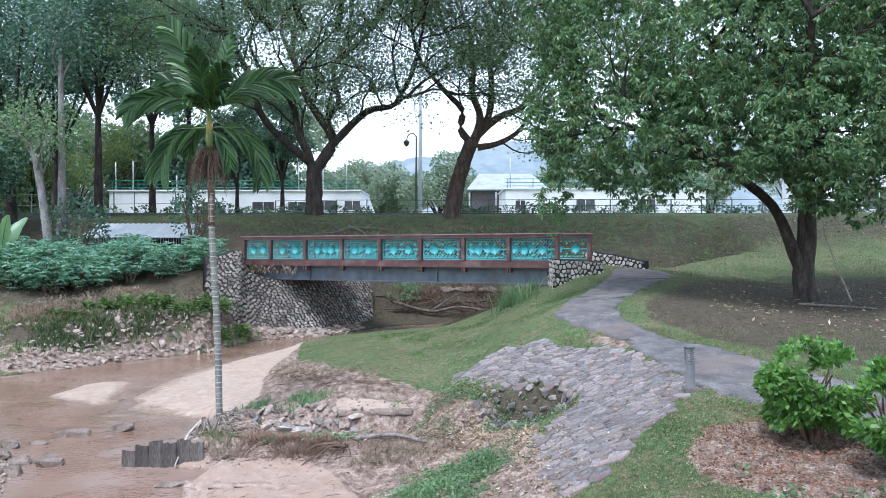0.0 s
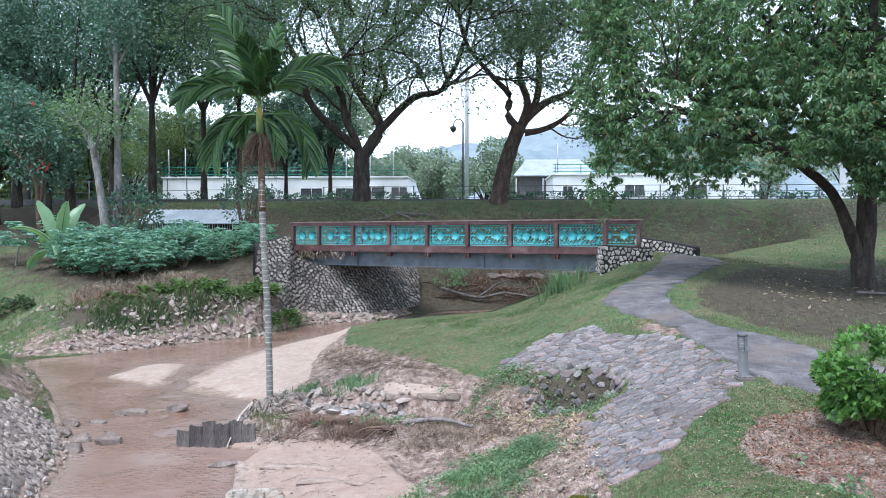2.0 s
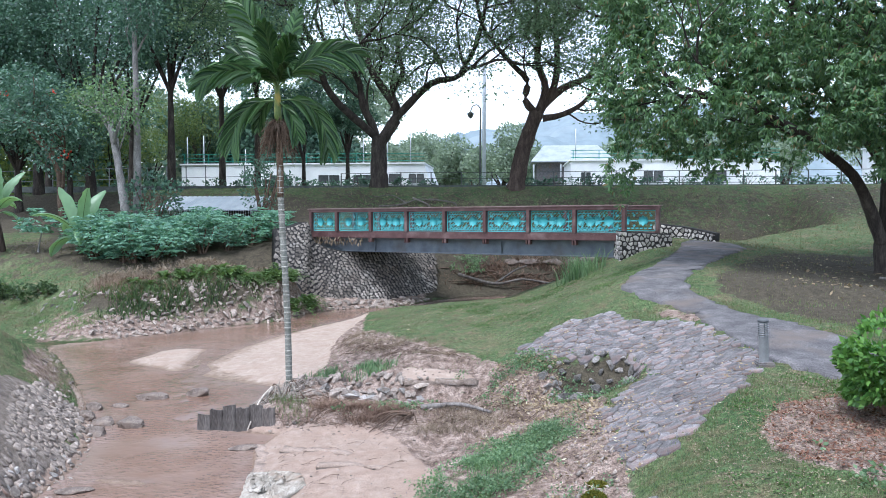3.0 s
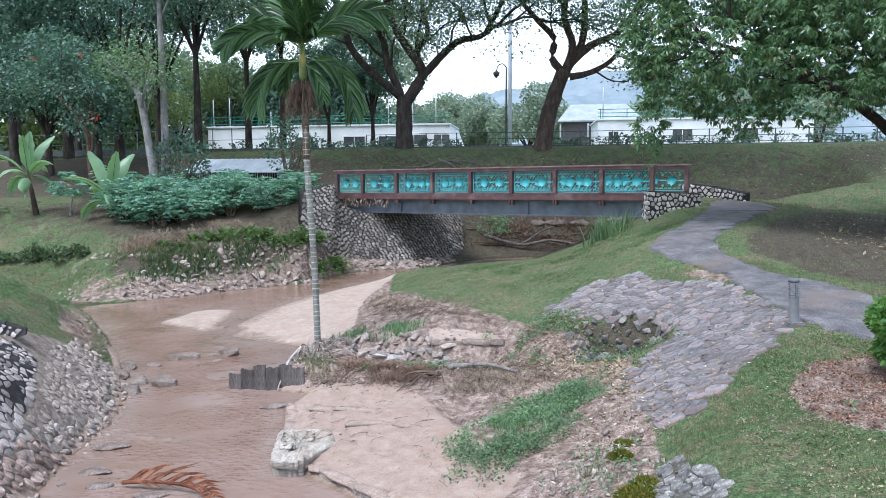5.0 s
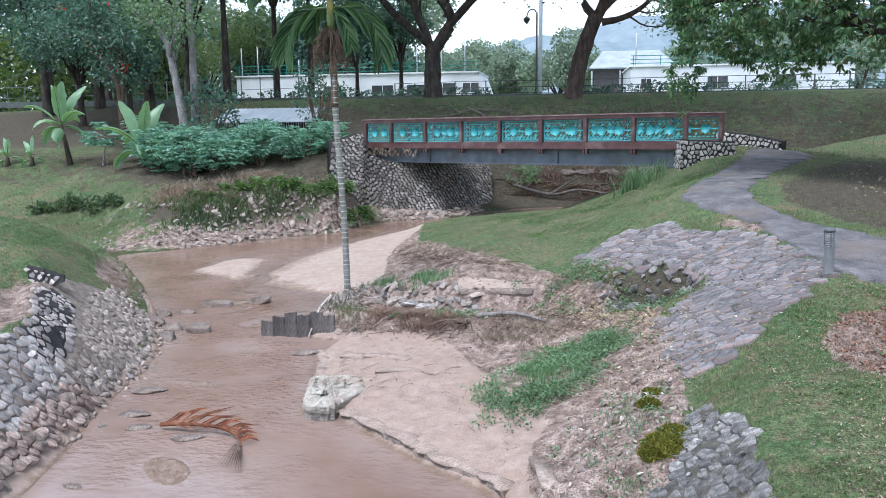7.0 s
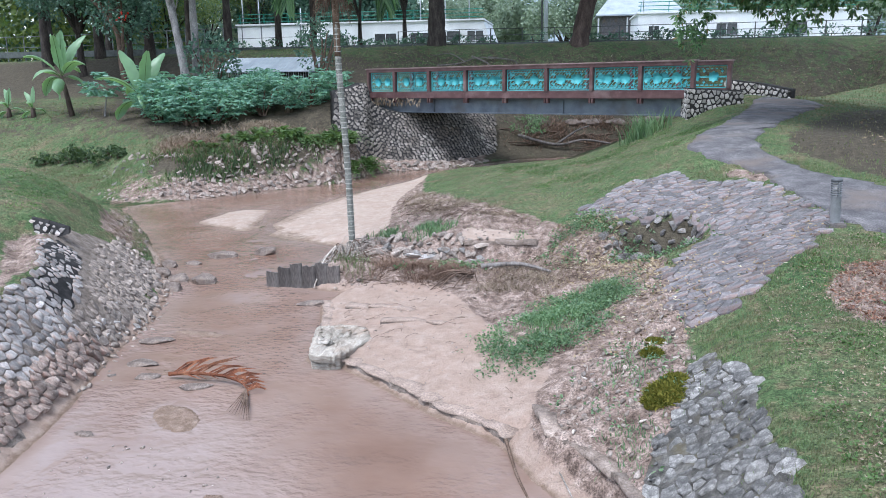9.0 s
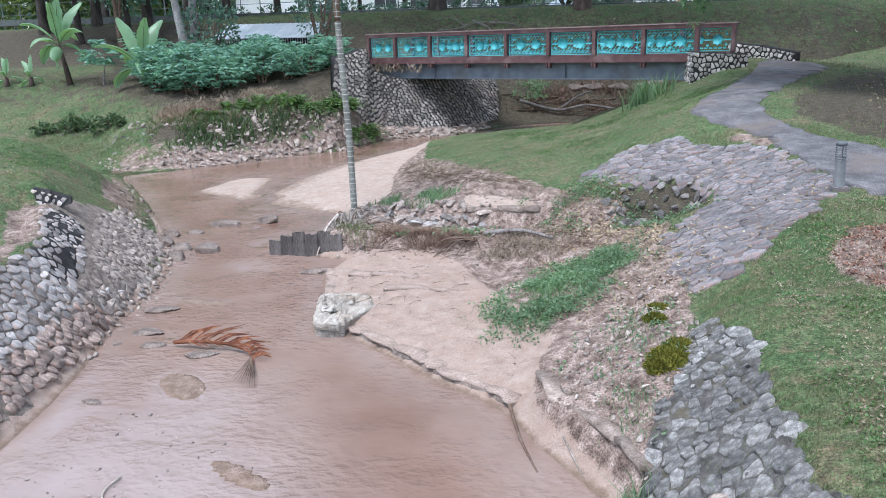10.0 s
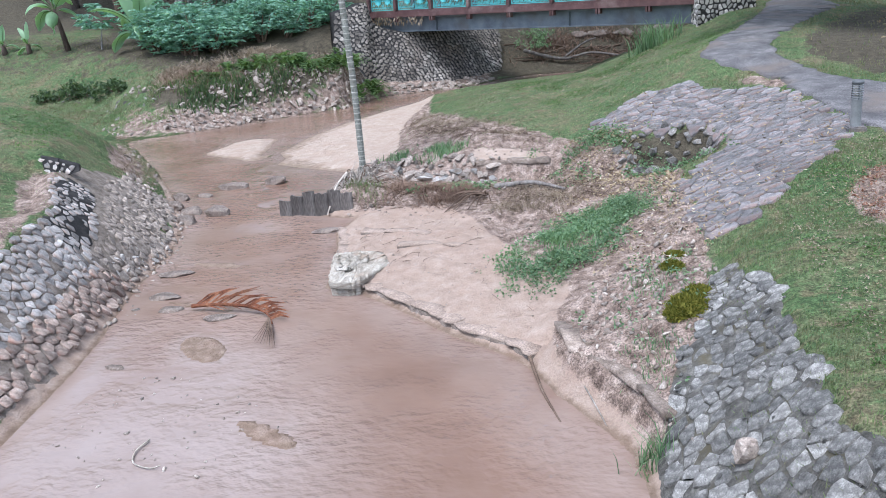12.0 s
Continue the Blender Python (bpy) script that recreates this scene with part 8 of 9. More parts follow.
def boulder(x, y, w, d, h, label, mat=M_STONE, sink=0.25, seed=0, turn=0.0, group="rocks in the stream", z=None):
    bm = bmesh.new()
    bmesh.ops.create_icosphere(bm, subdivisions=3, radius=0.5)
    cuts = [(Vector(unit(np.random.default_rng(seed * 7 + c).standard_normal(3) * np.array([1, 1, 0.6]))), 0.30 + 0.012 * ((seed * 5 + c * 3) % 9)) for c in range(9)]
    for v in bm.verts:
        n = v.co.normalized()
        k = 1 + 0.28 * noise.noise(n * 1.6 + Vector((seed * 3.1, 0, 0))) + 0.10 * noise.noise(n * 5 + Vector((seed, 2, 0)))
        r = 0.5 * k
        for cn, cd in cuts:
            a = n.dot(cn)
            if a > 0.05:
                r = min(r, cd / a)
        r *= 1 + 0.05 * noise.noise(n * 9)
        v.co = Vector((n.x * r * w, n.y * r * d, n.z * r * h * 1.3))
    zz = float(max(0.0, ground_z(x, y))) if z is None else z
    ob = solo("boulder", bm_mesh("boulder", bm, mat), label, "rock", group, loc=(x, y, zz + h * (0.4 - sink)))
    ob.rotation_euler = (0, 0, turn)
    return ob


for k, (x, y, w, d, h) in enumerate(((-7.15, 13.9, 0.62, 0.5, 0.26), (-7.75, 16.0, 0.75, 0.45, 0.16), (-6.85, 16.4, 0.55, 0.45, 0.22), (-8.25, 14.3, 0.45, 0.4, 0.22), (-7.75, 14.0, 0.5, 0.4, 0.18),
                                     (-8.5, 15.0, 0.45, 0.3, 0.2), (-7.5, 13.3, 0.5, 0.35, 0.18), (-8.1, 15.3, 0.45, 0.3, 0.12), (-4.55, 12.7, 0.55, 0.3, 0.10), (-6.0, 9.6, 0.6, 0.3, 0.08), (-5.7, 9.15, 0.4, 0.22, 0.07),
                                     (-4.85, 8.9, 0.6, 0.2, 0.06), (-6.3, 10.5, 0.7, 0.25, 0.08), (-5.5, 7.45, 0.3, 0.12, 0.05))):
    boulder(x, y, w, d, h, "flat wet brown rock breaking the muddy stream", M_WETROCK, 0.25, k, rng.uniform(-0.4, 0.4), z=0.0)
ledge_rocks = [(-3.5, 15.5, 0.42), (-3.15, 15.3, 0.5), (-2.8, 15.35, 0.36), (-2.45, 15.15, 0.5), (-2.15, 15.1, 0.34), (-2.95, 15.05, 0.3), (-3.75, 15.55, 0.34), (-2.62, 14.98, 0.26), (-3.35, 15.1, 0.28), (-1.9, 15.15, 0.28),
               *[(-3.75 + 2.0 * k / 15 + 0.07 * (k % 3), 15.5 - 0.22 * k / 15 - 0.12 * (k % 2), 0.24 + 0.045 * (k * 5 % 6)) for k in range(16)],
               (1.05, 13.95, 0.5), (1.4, 13.75, 0.42), (0.9, 14.35, 0.4), (1.75, 13.95, 0.5), (2.15, 14.05, 0.36), (1.3, 14.5, 0.34)]
for k, (x, y, w) in enumerate(ledge_rocks):
    rock = solo("broken_rock", PEB[("rubble_stone", "pale_masonry_stone", "grey_field_stone", "rubble_stone")[k % 4] if k < 26 else "grey_field_stone"][k % 8], "angular broken rock on the eroded ledge" if k < 26 else "grey broken rock in a weedy hollow", "rock", "rocks on the ledge", loc=gz(x, y, 0.02))
    rock.rotation_euler, rock.scale = (rng.uniform(-0.5, 0.5), rng.uniform(-0.5, 0.5), rng.uniform(0, 6.28)), (0.95 * w, 0.8 * w * rng.uniform(0.7, 1.0), 0.8 * w * rng.uniform(0.6, 0.9))
for k, (x, y, w) in enumerate(((0.2, 39.9, 1.0), (1.2, 40.0, 1.3), (2.4, 40.1, 1.1), (3.3, 40.2, 0.9), (4.3, 40.4, 1.2))):
    boulder(x, y, w, 0.5, 0.30, "brown flat rock along the bank under the bridge", M_WETROCK, 0.2, 90 + k, 0.1, "rocks under the bridge")
boulder(1.05, 5.05, 0.24, 0.2, 0.2, "single pale rock at the revetment foot", M_RUBBLE, 0.0, 60, 0.3, "rocks on the ledge")


def build_slab():
    """Broken slab of pale layered crust at the water's edge, tipped so that its far side runs into the sand."""
    s = thing("crust_slab", (-3.3, 10.3, 0.0), "broken pale layered slab at the water's edge", "slab")
    L = [(-0.24, -0.64), (0.02, -0.66), (0.18, -0.58), (0.30, -0.2), (0.41, 0.2), (0.36, 0.5), (0.2, 0.78), (-0.2, 0.72), (-0.5, 0.6), (-0.44, 0.25), (-0.36, -0.1)]
    m = len(L)
    P = np.array(L + L[:1])

    def plate(name, z0, z1, k, shift, seed):
        t = np.linspace(0, m, 89)[:-1]
        Q = np.stack([np.interp(t, np.arange(m + 1), P[:, c]) for c in (0, 1)], -1) * k + np.array(shift)
        Q = Q + 0.014 * rng.standard_normal(Q.shape)
        n = len(Q)
        c = Q.mean(0)

        def tip(q):
            return -0.06 * (q[:, 0] + 0.2) - 0.02 * (q[:, 1] + 0.3)
        rings = [np.c_[c + (Q - c) * 0.96, z0 + tip(Q)], np.c_[Q, z1 - 0.015 * rng.uniform(size=n) + tip(Q)]]
        for f in (0.9, 0.75, 0.58, 0.4, 0.22, 0.1):
            R = c + (Q - c) * f
            rings.append(np.c_[R, z1 + tip(R) + 0.028 * fbm(R[:, 0] * 14, R[:, 1] * 3, 4, seed) + 0.006 * rng.standard_normal(n)])
        V = np.concatenate(rings + [[[*c, z1 + float(tip(c[None])[0])]]])
        F = []
        for r in range(len(rings) - 1):
            for i in range(n):
                j = (i + 1) % n
                F += [(r * n + i, r * n + j, (r + 1) * n + j), (r * n + i, (r + 1) * n + j, (r + 1) * n + i)]
        e = (len(rings) - 1) * n
        F += [(e + i, e + (i + 1) % n, len(V) - 1) for i in range(n)]
        part(name, np_mesh(name, V, F, M_CRUST), s)
    plate("base_layer", -0.06, 0.12, 0.95, (0.01, 0.02), 70)
    plate("layer", 0.125, 0.235, 1.0, (0, 0), 71)
    plate("flake", 0.235, 0.258, 0.55, (-0.12, 0.14), 72)


build_slab()


def build_crust_edge(line, thick, over, mat, label, toward=(-1, -1), drop=0.0):
    """Thin crust that overhangs a cut bank, in broken plates."""
    L = np.array(line)[:, :2]
    s_ = np.r_[0, np.cumsum(np.hypot(*np.diff(L, axis=0).T))]
    edge = thing("sand_crust", (-2, 9, 0), label, "crust")
    a = 0.0
    while a < s_[-1] - 0.1:
        w = rng.uniform(0.25, 0.9)
        b = min(a + w, s_[-1])
        q = np.array([[np.interp(t, s_, L[:, c]) for c in (0, 1)] for t in np.linspace(a, b + 0.01, 6)])
        d = unit(q[-1] - q[0])
        out_ = np.array([d[1], -d[0]])
        if out_ @ np.array(toward) < 0:
            out_ = -out_
        front = q + out_ * (over + 0.28 * over * rng.standard_normal((6, 1)).clip(-1, 1))
        back = q - out_ * rng.uniform(0.16, 0.3) + 0.02 * rng.standard_normal((6, 2))
        ring = np.concatenate([front, back[::-1]])
        z = ground_z(*(q - out_ * 0.12).T).mean() + rng.uniform(-0.006, 0.008) - drop
        n = len(ring)
        zb = np.r_[np.full(6, z), np.full(6, z - 0.035)]
        c = ring.mean(0)
        V = np.concatenate([np.c_[ring, zb - thick], np.c_[ring, zb], [[*c, z + 0.004]]])
        F = [(k, (k + 1) % n, n + (k + 1) % n) for k in range(n)] + [(k, n + (k + 1) % n, n + k) for k in range(n)] + [(n + k, n + (k + 1) % n, 2 * n) for k in range(n)]
        part("crust_plate", np_mesh("crust_plate", V - np.array([-2, 9, 0]), F, mat), edge)
        a = b


build_crust_edge(LAND["spit_lip"][::-1], 0.03, 0.10, M_SANDCRUST, "broken overhanging crust along the edge of a sand spit")
# under-layer of wet sand, the overhang's shade put into its dark colour
build_crust_edge(LAND["spit_lip"][::-1], 0.14, 0.085, M_WETROCK, "dark wet sand with painted undercut shade below the spit crust", drop=0.034)
for L in ([(-2.9, 11.25), (-2.3, 11.35), (-1.7, 11.1)], [(-3.7, 12.1), (-3.0, 12.05), (-2.5, 11.85)]):
    build_crust_edge(L, 0.03, 0.05, M_SANDCRUST, "thin broken step in flood-laid sand", (0, -1), -0.02)
    # darker layer that shows along the step's front edge
    build_crust_edge(L, 0.08, 0.035, M_WETROCK, "dark layer under a thin broken step", (0, -1), 0.012)
build_crust_edge(LAND["cut_lip"], 0.05, 0.03, M_CLOD, "broken overhanging lip of a small eroded bank")
build_crust_edge(LAND["ledge_head"][2:], 0.09, 0.06, M_CLOD, "broken overhanging lip of the eroded ledge", (0, -1))


def build_palisade():
    p = thing("board_palisade", (-5.0, 13.75, -0.05), "row of weathered boards holding the bank at the waterline", "palisade")
    xs = np.linspace(-0.66, 0.58, 6)
    for k, x in enumerate(xs):
        h = (0.36, 0.46, 0.52, 0.50, 0.54, 0.50)[k]
        bm = bmesh.new()
        w = 0.122
        top_ = [(w * c, h + 0.012 * math.cos(1.5 * c) + rng.uniform(-0.03, 0.012)) for c in (1, 0.6, 0.2, -0.2, -0.6, -1)]
        prof = [(-w, -0.2), (w, -0.2)] + top_
        m = len(prof)
        bow = [0.03 * (1 - (q / w) ** 2) for q, _ in prof]
        a = [bm.verts.new((q, -0.02 - d, z)) for (q, z), d in zip(prof, bow)]
        b = [bm.verts.new((q, 0.012 - d, z)) for (q, z), d in zip(prof, bow)]
        bm.faces.new(a)
        bm.faces.new(b[::-1])
        for i in range(m):
            bm.faces.new((a[i], a[(i + 1) % m], b[(i + 1) % m], b[i]))
        ob = part("board", bm_mesh("board", bm, M_WOODGREY), p, loc=(x, 0.03 * math.sin(k * 1.7), 0))
        ob.rotation_euler = (rng.uniform(-0.08, 0.08), rng.uniform(-0.04, 0.04), rng.uniform(-0.12, 0.12))


build_palisade()


def twig(name, pts, r, mat, label, category="branch", sides=7, group=""):
    P = curve_pts(pts, 14)
    b = P[0].copy()
    t = tagged(new(name, tube_mesh(name, P - b, np.linspace(r, r * 0.5, len(P)), mat, sides, 0.06)), label, category, group)
    t.location = b
    return t


def build_driftwood():
    twig("stranded_pole", [gz(-0.68, 7.9, 0.05), gz(-0.5, 7.2, 0.03), (-0.3, 6.6, 0.0)], 0.022, M_ROOT, "thin bare pole stranded at the water's edge")
    twig("stranded_pole", [gz(-0.35, 7.75, 0.02), gz(-0.05, 7.0, 0.02), (0.15, 6.5, 0.0)], 0.012, M_DRIFT, "thin bare twig stranded at the water's edge")
    twig("fallen_log", [gz(-1.6, 14.0, 0.06), gz(-0.9, 13.95, 0.10), gz(-0.3, 13.7, 0.05)], 0.055, M_WOODGREY, "grey driftwood log on the eroded bank", "log")
    for k in range(16):
        a = rng.uniform(0, 6.28)
        x, y = -4.55 + rng.uniform(-0.35, 0.35), 15.1 + rng.uniform(-0.9, 0.3)
        L = rng.uniform(0.3, 0.7)
        twig("flood_debris", [gz(x, y, 0.02), gz(x + 0.4 * L * math.cos(a), y + 0.4 * L * math.sin(a), rng.uniform(0.15, 0.4)), gz(x + L * math.cos(a), y + L * math.sin(a), 0.05)], rng.uniform(0.010, 0.022), M_DRIFT if k % 3 else M_ROOT,
             "tangled bleached twigs caught at a palm's foot", "branch", 5, "flood debris")
    twig("flood_debris", [gz(-4.7, 14.9, 0.35), (-4.72, 14.1, 0.45), (-4.78, 13.62, 0.05)], 0.03, M_DRIFT, "pale stick leaning over the board palisade", "branch", 6, "flood debris")
    for k in range(10):
        x, y = rng.uniform(-2.6, -1.6), rng.uniform(12.7, 13.6)
        twig("exposed_root", [gz(-1.75 + rng.uniform(-0.1, 0.1), 13.7, 0.05), gz((x - 1.75) / 2, (y + 13.7) / 2, 0.14), gz(x, y, 0.0)], 0.018, M_ROOT, "exposed roots trailing down an eroded bank", "root", 5, "exposed roots")
    twig("fallen_branch", [gz(-2.4, 37.6, 0.45), gz(-0.6, 37.7, 0.25), gz(0.8, 38.2, 0.5), gz(2.6, 38.4, 0.35)], 0.09, M_WOODGREY, "bare fallen bough lying under the bridge")
    twig("fallen_branch", [gz(-0.6, 37.7, 0.25), gz(0.4, 38.6, 0.6), gz(1.0, 39.2, 0.5)], 0.06, M_WOODGREY, "bare fallen bough lying under the bridge")
    for k in range(30):
        x0, y0 = -2.6 + 0.24 * k + rng.uniform(-0.3, 0.3), 38.4 + 0.05 * k
        P = [(x0 + rng.uniform(-1.2, 1.2) * s, y0 - 0.5 * s + rng.uniform(-0.2, 0.2), float(ground_z(x0, y0 - 0.5 * s)) + 0.12 + 0.25 * math.sin(3 * s) * rng.uniform(0, 1)) for s in (0, 0.7, 1.4, 2.2)]
        twig("exposed_root", P, rng.uniform(0.015, 0.045), M_ROOT, "brown roots exposed along the bank under the bridge", "root", 5, "roots under the bridge")
    for pts, r in (([(555, 408), (590, 402), (620, 396), (650, 398)], 0.05), ([(610, 395), (640, 402), (655, 412)], 0.06), ([(640, 396), (690, 400), (686, 412)], 0.05), ([(600, 400), (570, 392), (540, 396)], 0.04)):
        twig("fallen_branch", [gz(at_view(a, b, 43.5)[0], 43.5 + (410 - b) * 0.12, 0.25) for a, b in pts], r, M_WOODGREY, "fallen bare branch on the grass slope")


build_driftwood()


def shallows_litter():
    """Pebbles, leaf bits and snags that break the surface of the shallows."""
    q = scatter_in([(-5.3, 7.4), (-3.7, 7.2), (-2.9, 6.4), (-3.5, 5.3), (-4.9, 5.2), (-5.4, 6.2)], 90)
    t = thing("shallows_litter", (-4.3, 6.3, 0.0), "pebbles and leaf bits stranded in the shallows", "litter", kind="stuff")
    lay_stones(np.c_[q, np.zeros(len(q)) - 0.002], np.tile((0.0, 0.0, 1.0), (len(q), 1)), rng.choice([0.025, 0.035, 0.05, 0.075], len(q), p=[0.4, 0.3, 0.2, 0.1]), PEB["rubble_stone"], t, "pebble", 0)


shallows_litter()
twig("pale_string", [(-4.25, 6.0, 0.02), (-4.28, 5.8, 0.02), (-4.2, 5.62, 0.02), (-4.0, 5.55, 0.02), (-3.92, 5.6, 0.02)], 0.010, M_CRUST, "pale curled strip stranded in the shallows", "litter")


def twig_litter(poly, n, L, r, label, mat=M_ROOT):
    q = scatter_in(poly, n)
    a = rng.uniform(0, 6.28, n)
    parts = []
    for (x, y), t_ in zip(q, a):
        l_ = L * rng.uniform(0.4, 1.3)
        p0, p2 = gz(x, y, 0.02), gz(x + l_ * math.cos(t_), y + l_ * math.sin(t_), 0.02)
        p1 = ((p0[0] + p2[0]) / 2 + 0.1 * l_ * rng.standard_normal(), (p0[1] + p2[1]) / 2, max(p0[2], p2[2]) + 0.15 * l_ * rng.uniform())
        parts.append(tube([p0, p1, p2], [r, r * 0.8, r * 0.4], 4, cap=False))
    V, F = join_arrays(parts)
    solo("twig_litter", np_mesh("twig_litter", V, F, mat), label, "twigs", kind="stuff")


twig_litter([(-4.4, 15.2), (-4.2, 13.6), (-1.6, 12.8), (0.4, 13.2), (-0.2, 14.8), (-2, 15)], 260, 0.4, 0.006, "dead twigs and roots matted on the bank")
twig_litter([(-4.0, 12.8), (-3.4, 11.0), (-1.6, 9.6), (-0.5, 8.6), (-0.6, 10), (-2.2, 12.8)], 45, 0.22, 0.004, "thin twigs lying on the sand spit")
twig_litter([(-4.9, 15.9), (-4.2, 16.1), (-4.0, 14.4), (-4.8, 14.2)], 120, 0.5, 0.008, "bleached twigs caught round a palm foot", M_DRIFT)
twig_litter([(-4.8, 22.0), (-2.2, 18.0), (-0.8, 16.8), (-2.4, 16.6), (-4.2, 19)], 160, 0.35, 0.007, "dead roots and twigs on the mound's bare face")
twig_litter([(-14.6, 25.6), (-12, 26.4), (-9, 28.6), (-9.4, 30), (-12.4, 28)], 160, 0.7, 0.012, "dead twigs on the far bank", M_DRIFT)


def build_dry_frond():
    f = thing("fallen_frond", (-5.35, 9.15, 0.05), "fallen rust-brown palm frond stranded in the stream", "palm frond")
    P = curve_pts([(0, 0, 0.02), (0.35, -0.03, 0.06), (0.8, -0.05, 0.05), (1.15, -0.2, 0.02), (1.35, -0.5, 0.0)], 22)
    part("midrib", tube_mesh("midrib", P, np.linspace(0.03, 0.01, len(P)), M_DRYFROND, 6), f)
    parts = []
    for k in range(32):
        s = k / 31
        q = np.array([np.interp(s * 0.92, np.linspace(0, 1, len(P)), P[:, c]) for c in range(3)])
        L = 0.58 * (0.55 + 0.6 * math.sin(math.pi * min(1, s + 0.25))) * rng.uniform(0.7, 1.1)
        sg = 1 if k % 4 else -0.6
        d = unit(np.array([0.85 + 0.2 * s, 0.32 * sg * rng.uniform(0.4, 1.2), (0.55 - 0.42 * s) * (1 if k % 4 else 0.1) * rng.uniform(0.5, 1.2)]))
        e = q + d * L
        e[2] = max(e[2] - 0.10 * L, -0.03)
        m = (q + e) / 2 + np.array([0, 0, 0.05])
        w = np.cross(d, np.array([0, -1.0, 0.3]))
        w = unit(w) * 0.015
        parts.append((np.array([q - w * 0.5, q + w * 0.5, m - w, m + w, e - w * 0.1, e + w * 0.1]), np.array([(0, 1, 3, 2), (2, 3, 5, 4)])))
    V, F = join_arrays(parts)
    part("leaf_fringe", np_mesh("leaf_fringe", V, F, M_DRYFROND), f, kind="stuff")
    tail = []
    for k in range(9):
        e = np.array([1.35 + 0.05 * k - 0.1, -0.95 - 0.03 * k, -0.02])
        tail.append(tube([P[-4], (P[-1] + e) / 2 + np.array([0, 0, 0.05]), e], [0.007, 0.006, 0.003], 4, cap=False))
    V, F = join_arrays(tail)
    part("tail", np_mesh("tail", V, F, M_ROOT), f, kind="stuff")


build_dry_frond()


def build_bollard():
    x, y = 3.92, 12.1
    b = thing("bollard_light", gz(x, y, 0.0), "grey metal bollard light with a louvred head", "lamp")
    part("foot", box_v(-0.13, 0.13, -0.13, 0.13, -0.1, 0.05, 0.02, M_GREYMORTAR, "foot"), b, "small concrete foot")
    part("shaft", tube_mesh("shaft", [(0, 0, 0.03), (0, 0, 0.06), (0, 0, 0.44), (0, 0, 0.45)], [0.075, 0.072, 0.072, 0.075], M_LAMPMETAL, 20), b)
    part("core", tube_mesh("core", [(0, 0, 0.45), (0, 0, 0.66)], [0.05, 0.05], M_PALE, 14), b, "pale lamp glass")
    for k in range(6):
        z = 0.47 + k * 0.034
        part("louvre", tube_mesh("louvre", [(0, 0, z), (0, 0, z + 0.008), (0, 0, z + 0.014)], [0.078, 0.078, 0.06], M_LAMPMETAL, 20), b)
    for k in range(3):
        a = k * 2.094 + 0.5
        part("rib", box_v(0.07 * math.cos(a) - 0.007, 0.07 * math.cos(a) + 0.007, 0.07 * math.sin(a) - 0.007, 0.07 * math.sin(a) + 0.007, 0.44, 0.67, 0, M_LAMPDARK, "rib"), b)
    part("cap", tube_mesh("cap", [(0, 0, 0.66), (0, 0, 0.665), (0, 0, 0.70), (0, 0, 0.712)], [0.07, 0.083, 0.080, 0.06], M_LAMPDARK, 20), b)
    b.rotation_euler = (0, -0.045, 0)


build_bollard()
z_m = float(ground_z(11, 23))
twig("prop_stick", [(12.05, 22.6, z_m + 0.0), (11.7, 22.7, z_m + 0.9), (11.25, 22.75, z_m + 2.15)], 0.03, M_DRIFT, "pale stick leaning against a tree trunk", "stick")
twig("timber_edging", [gz(10.1, 21.8, 0.06), gz(11.0, 21.4, 0.06), gz(11.9, 21.0, 0.04)], 0.04, M_WOODGREY, "pale timber edging lying on bare soil", "log")
for x, y, w in ((12.6, 17.0, 0.9), (11.8, 15.3, 0.7)):
    boulder(x, y, w, 0.4, 0.10, "flat pale stone lying in the grass", M_PALE, 0.2, int(x), 0.2, "stones in the grass")


def blades(P, h, w, lean=0.5):
    """Single bent blades at places: two triangles each."""
    n = len(P)
    a = rng.uniform(0, 2 * np.pi, n)
    hh = h * rng.uniform(0.5, 1.3, n)
    S = np.stack([np.cos(a), np.sin(a), np.zeros(n)], -1) * (w / 2)
    b = rng.uniform(0, 2 * np.pi, n)
    ln = rng.uniform(0.1, 1, n) * lean
    tip = P + np.stack([np.cos(b) * ln * hh, np.sin(b) * ln * hh, hh], -1)
    mid = P + np.stack([np.cos(b) * ln * hh * 0.3, np.sin(b) * ln * hh * 0.3, hh * 0.55], -1)
    V = np.stack([P - S, P + S, mid + S * 0.8, tip, mid - S * 0.8], 1).reshape(-1, 3)
    k = np.arange(n)[:, None] * 5
    F = np.concatenate([k + np.array([[0, 1, 2]]), k + np.array([[0, 2, 4]]), k + np.array([[4, 2, 3]])], 1).reshape(-1, 3)
    return V, F


def on_path(x, y):
    poly = [(a, b) for a, b, _ in LAND["path_left"]] + [(9, 6.5), (12, 8)] + [(a, b) for a, b, _ in LAND["path_right"]][::-1] + [(7.4, 29), (6.3, 28.6)]
    return inside(poly, x, y)


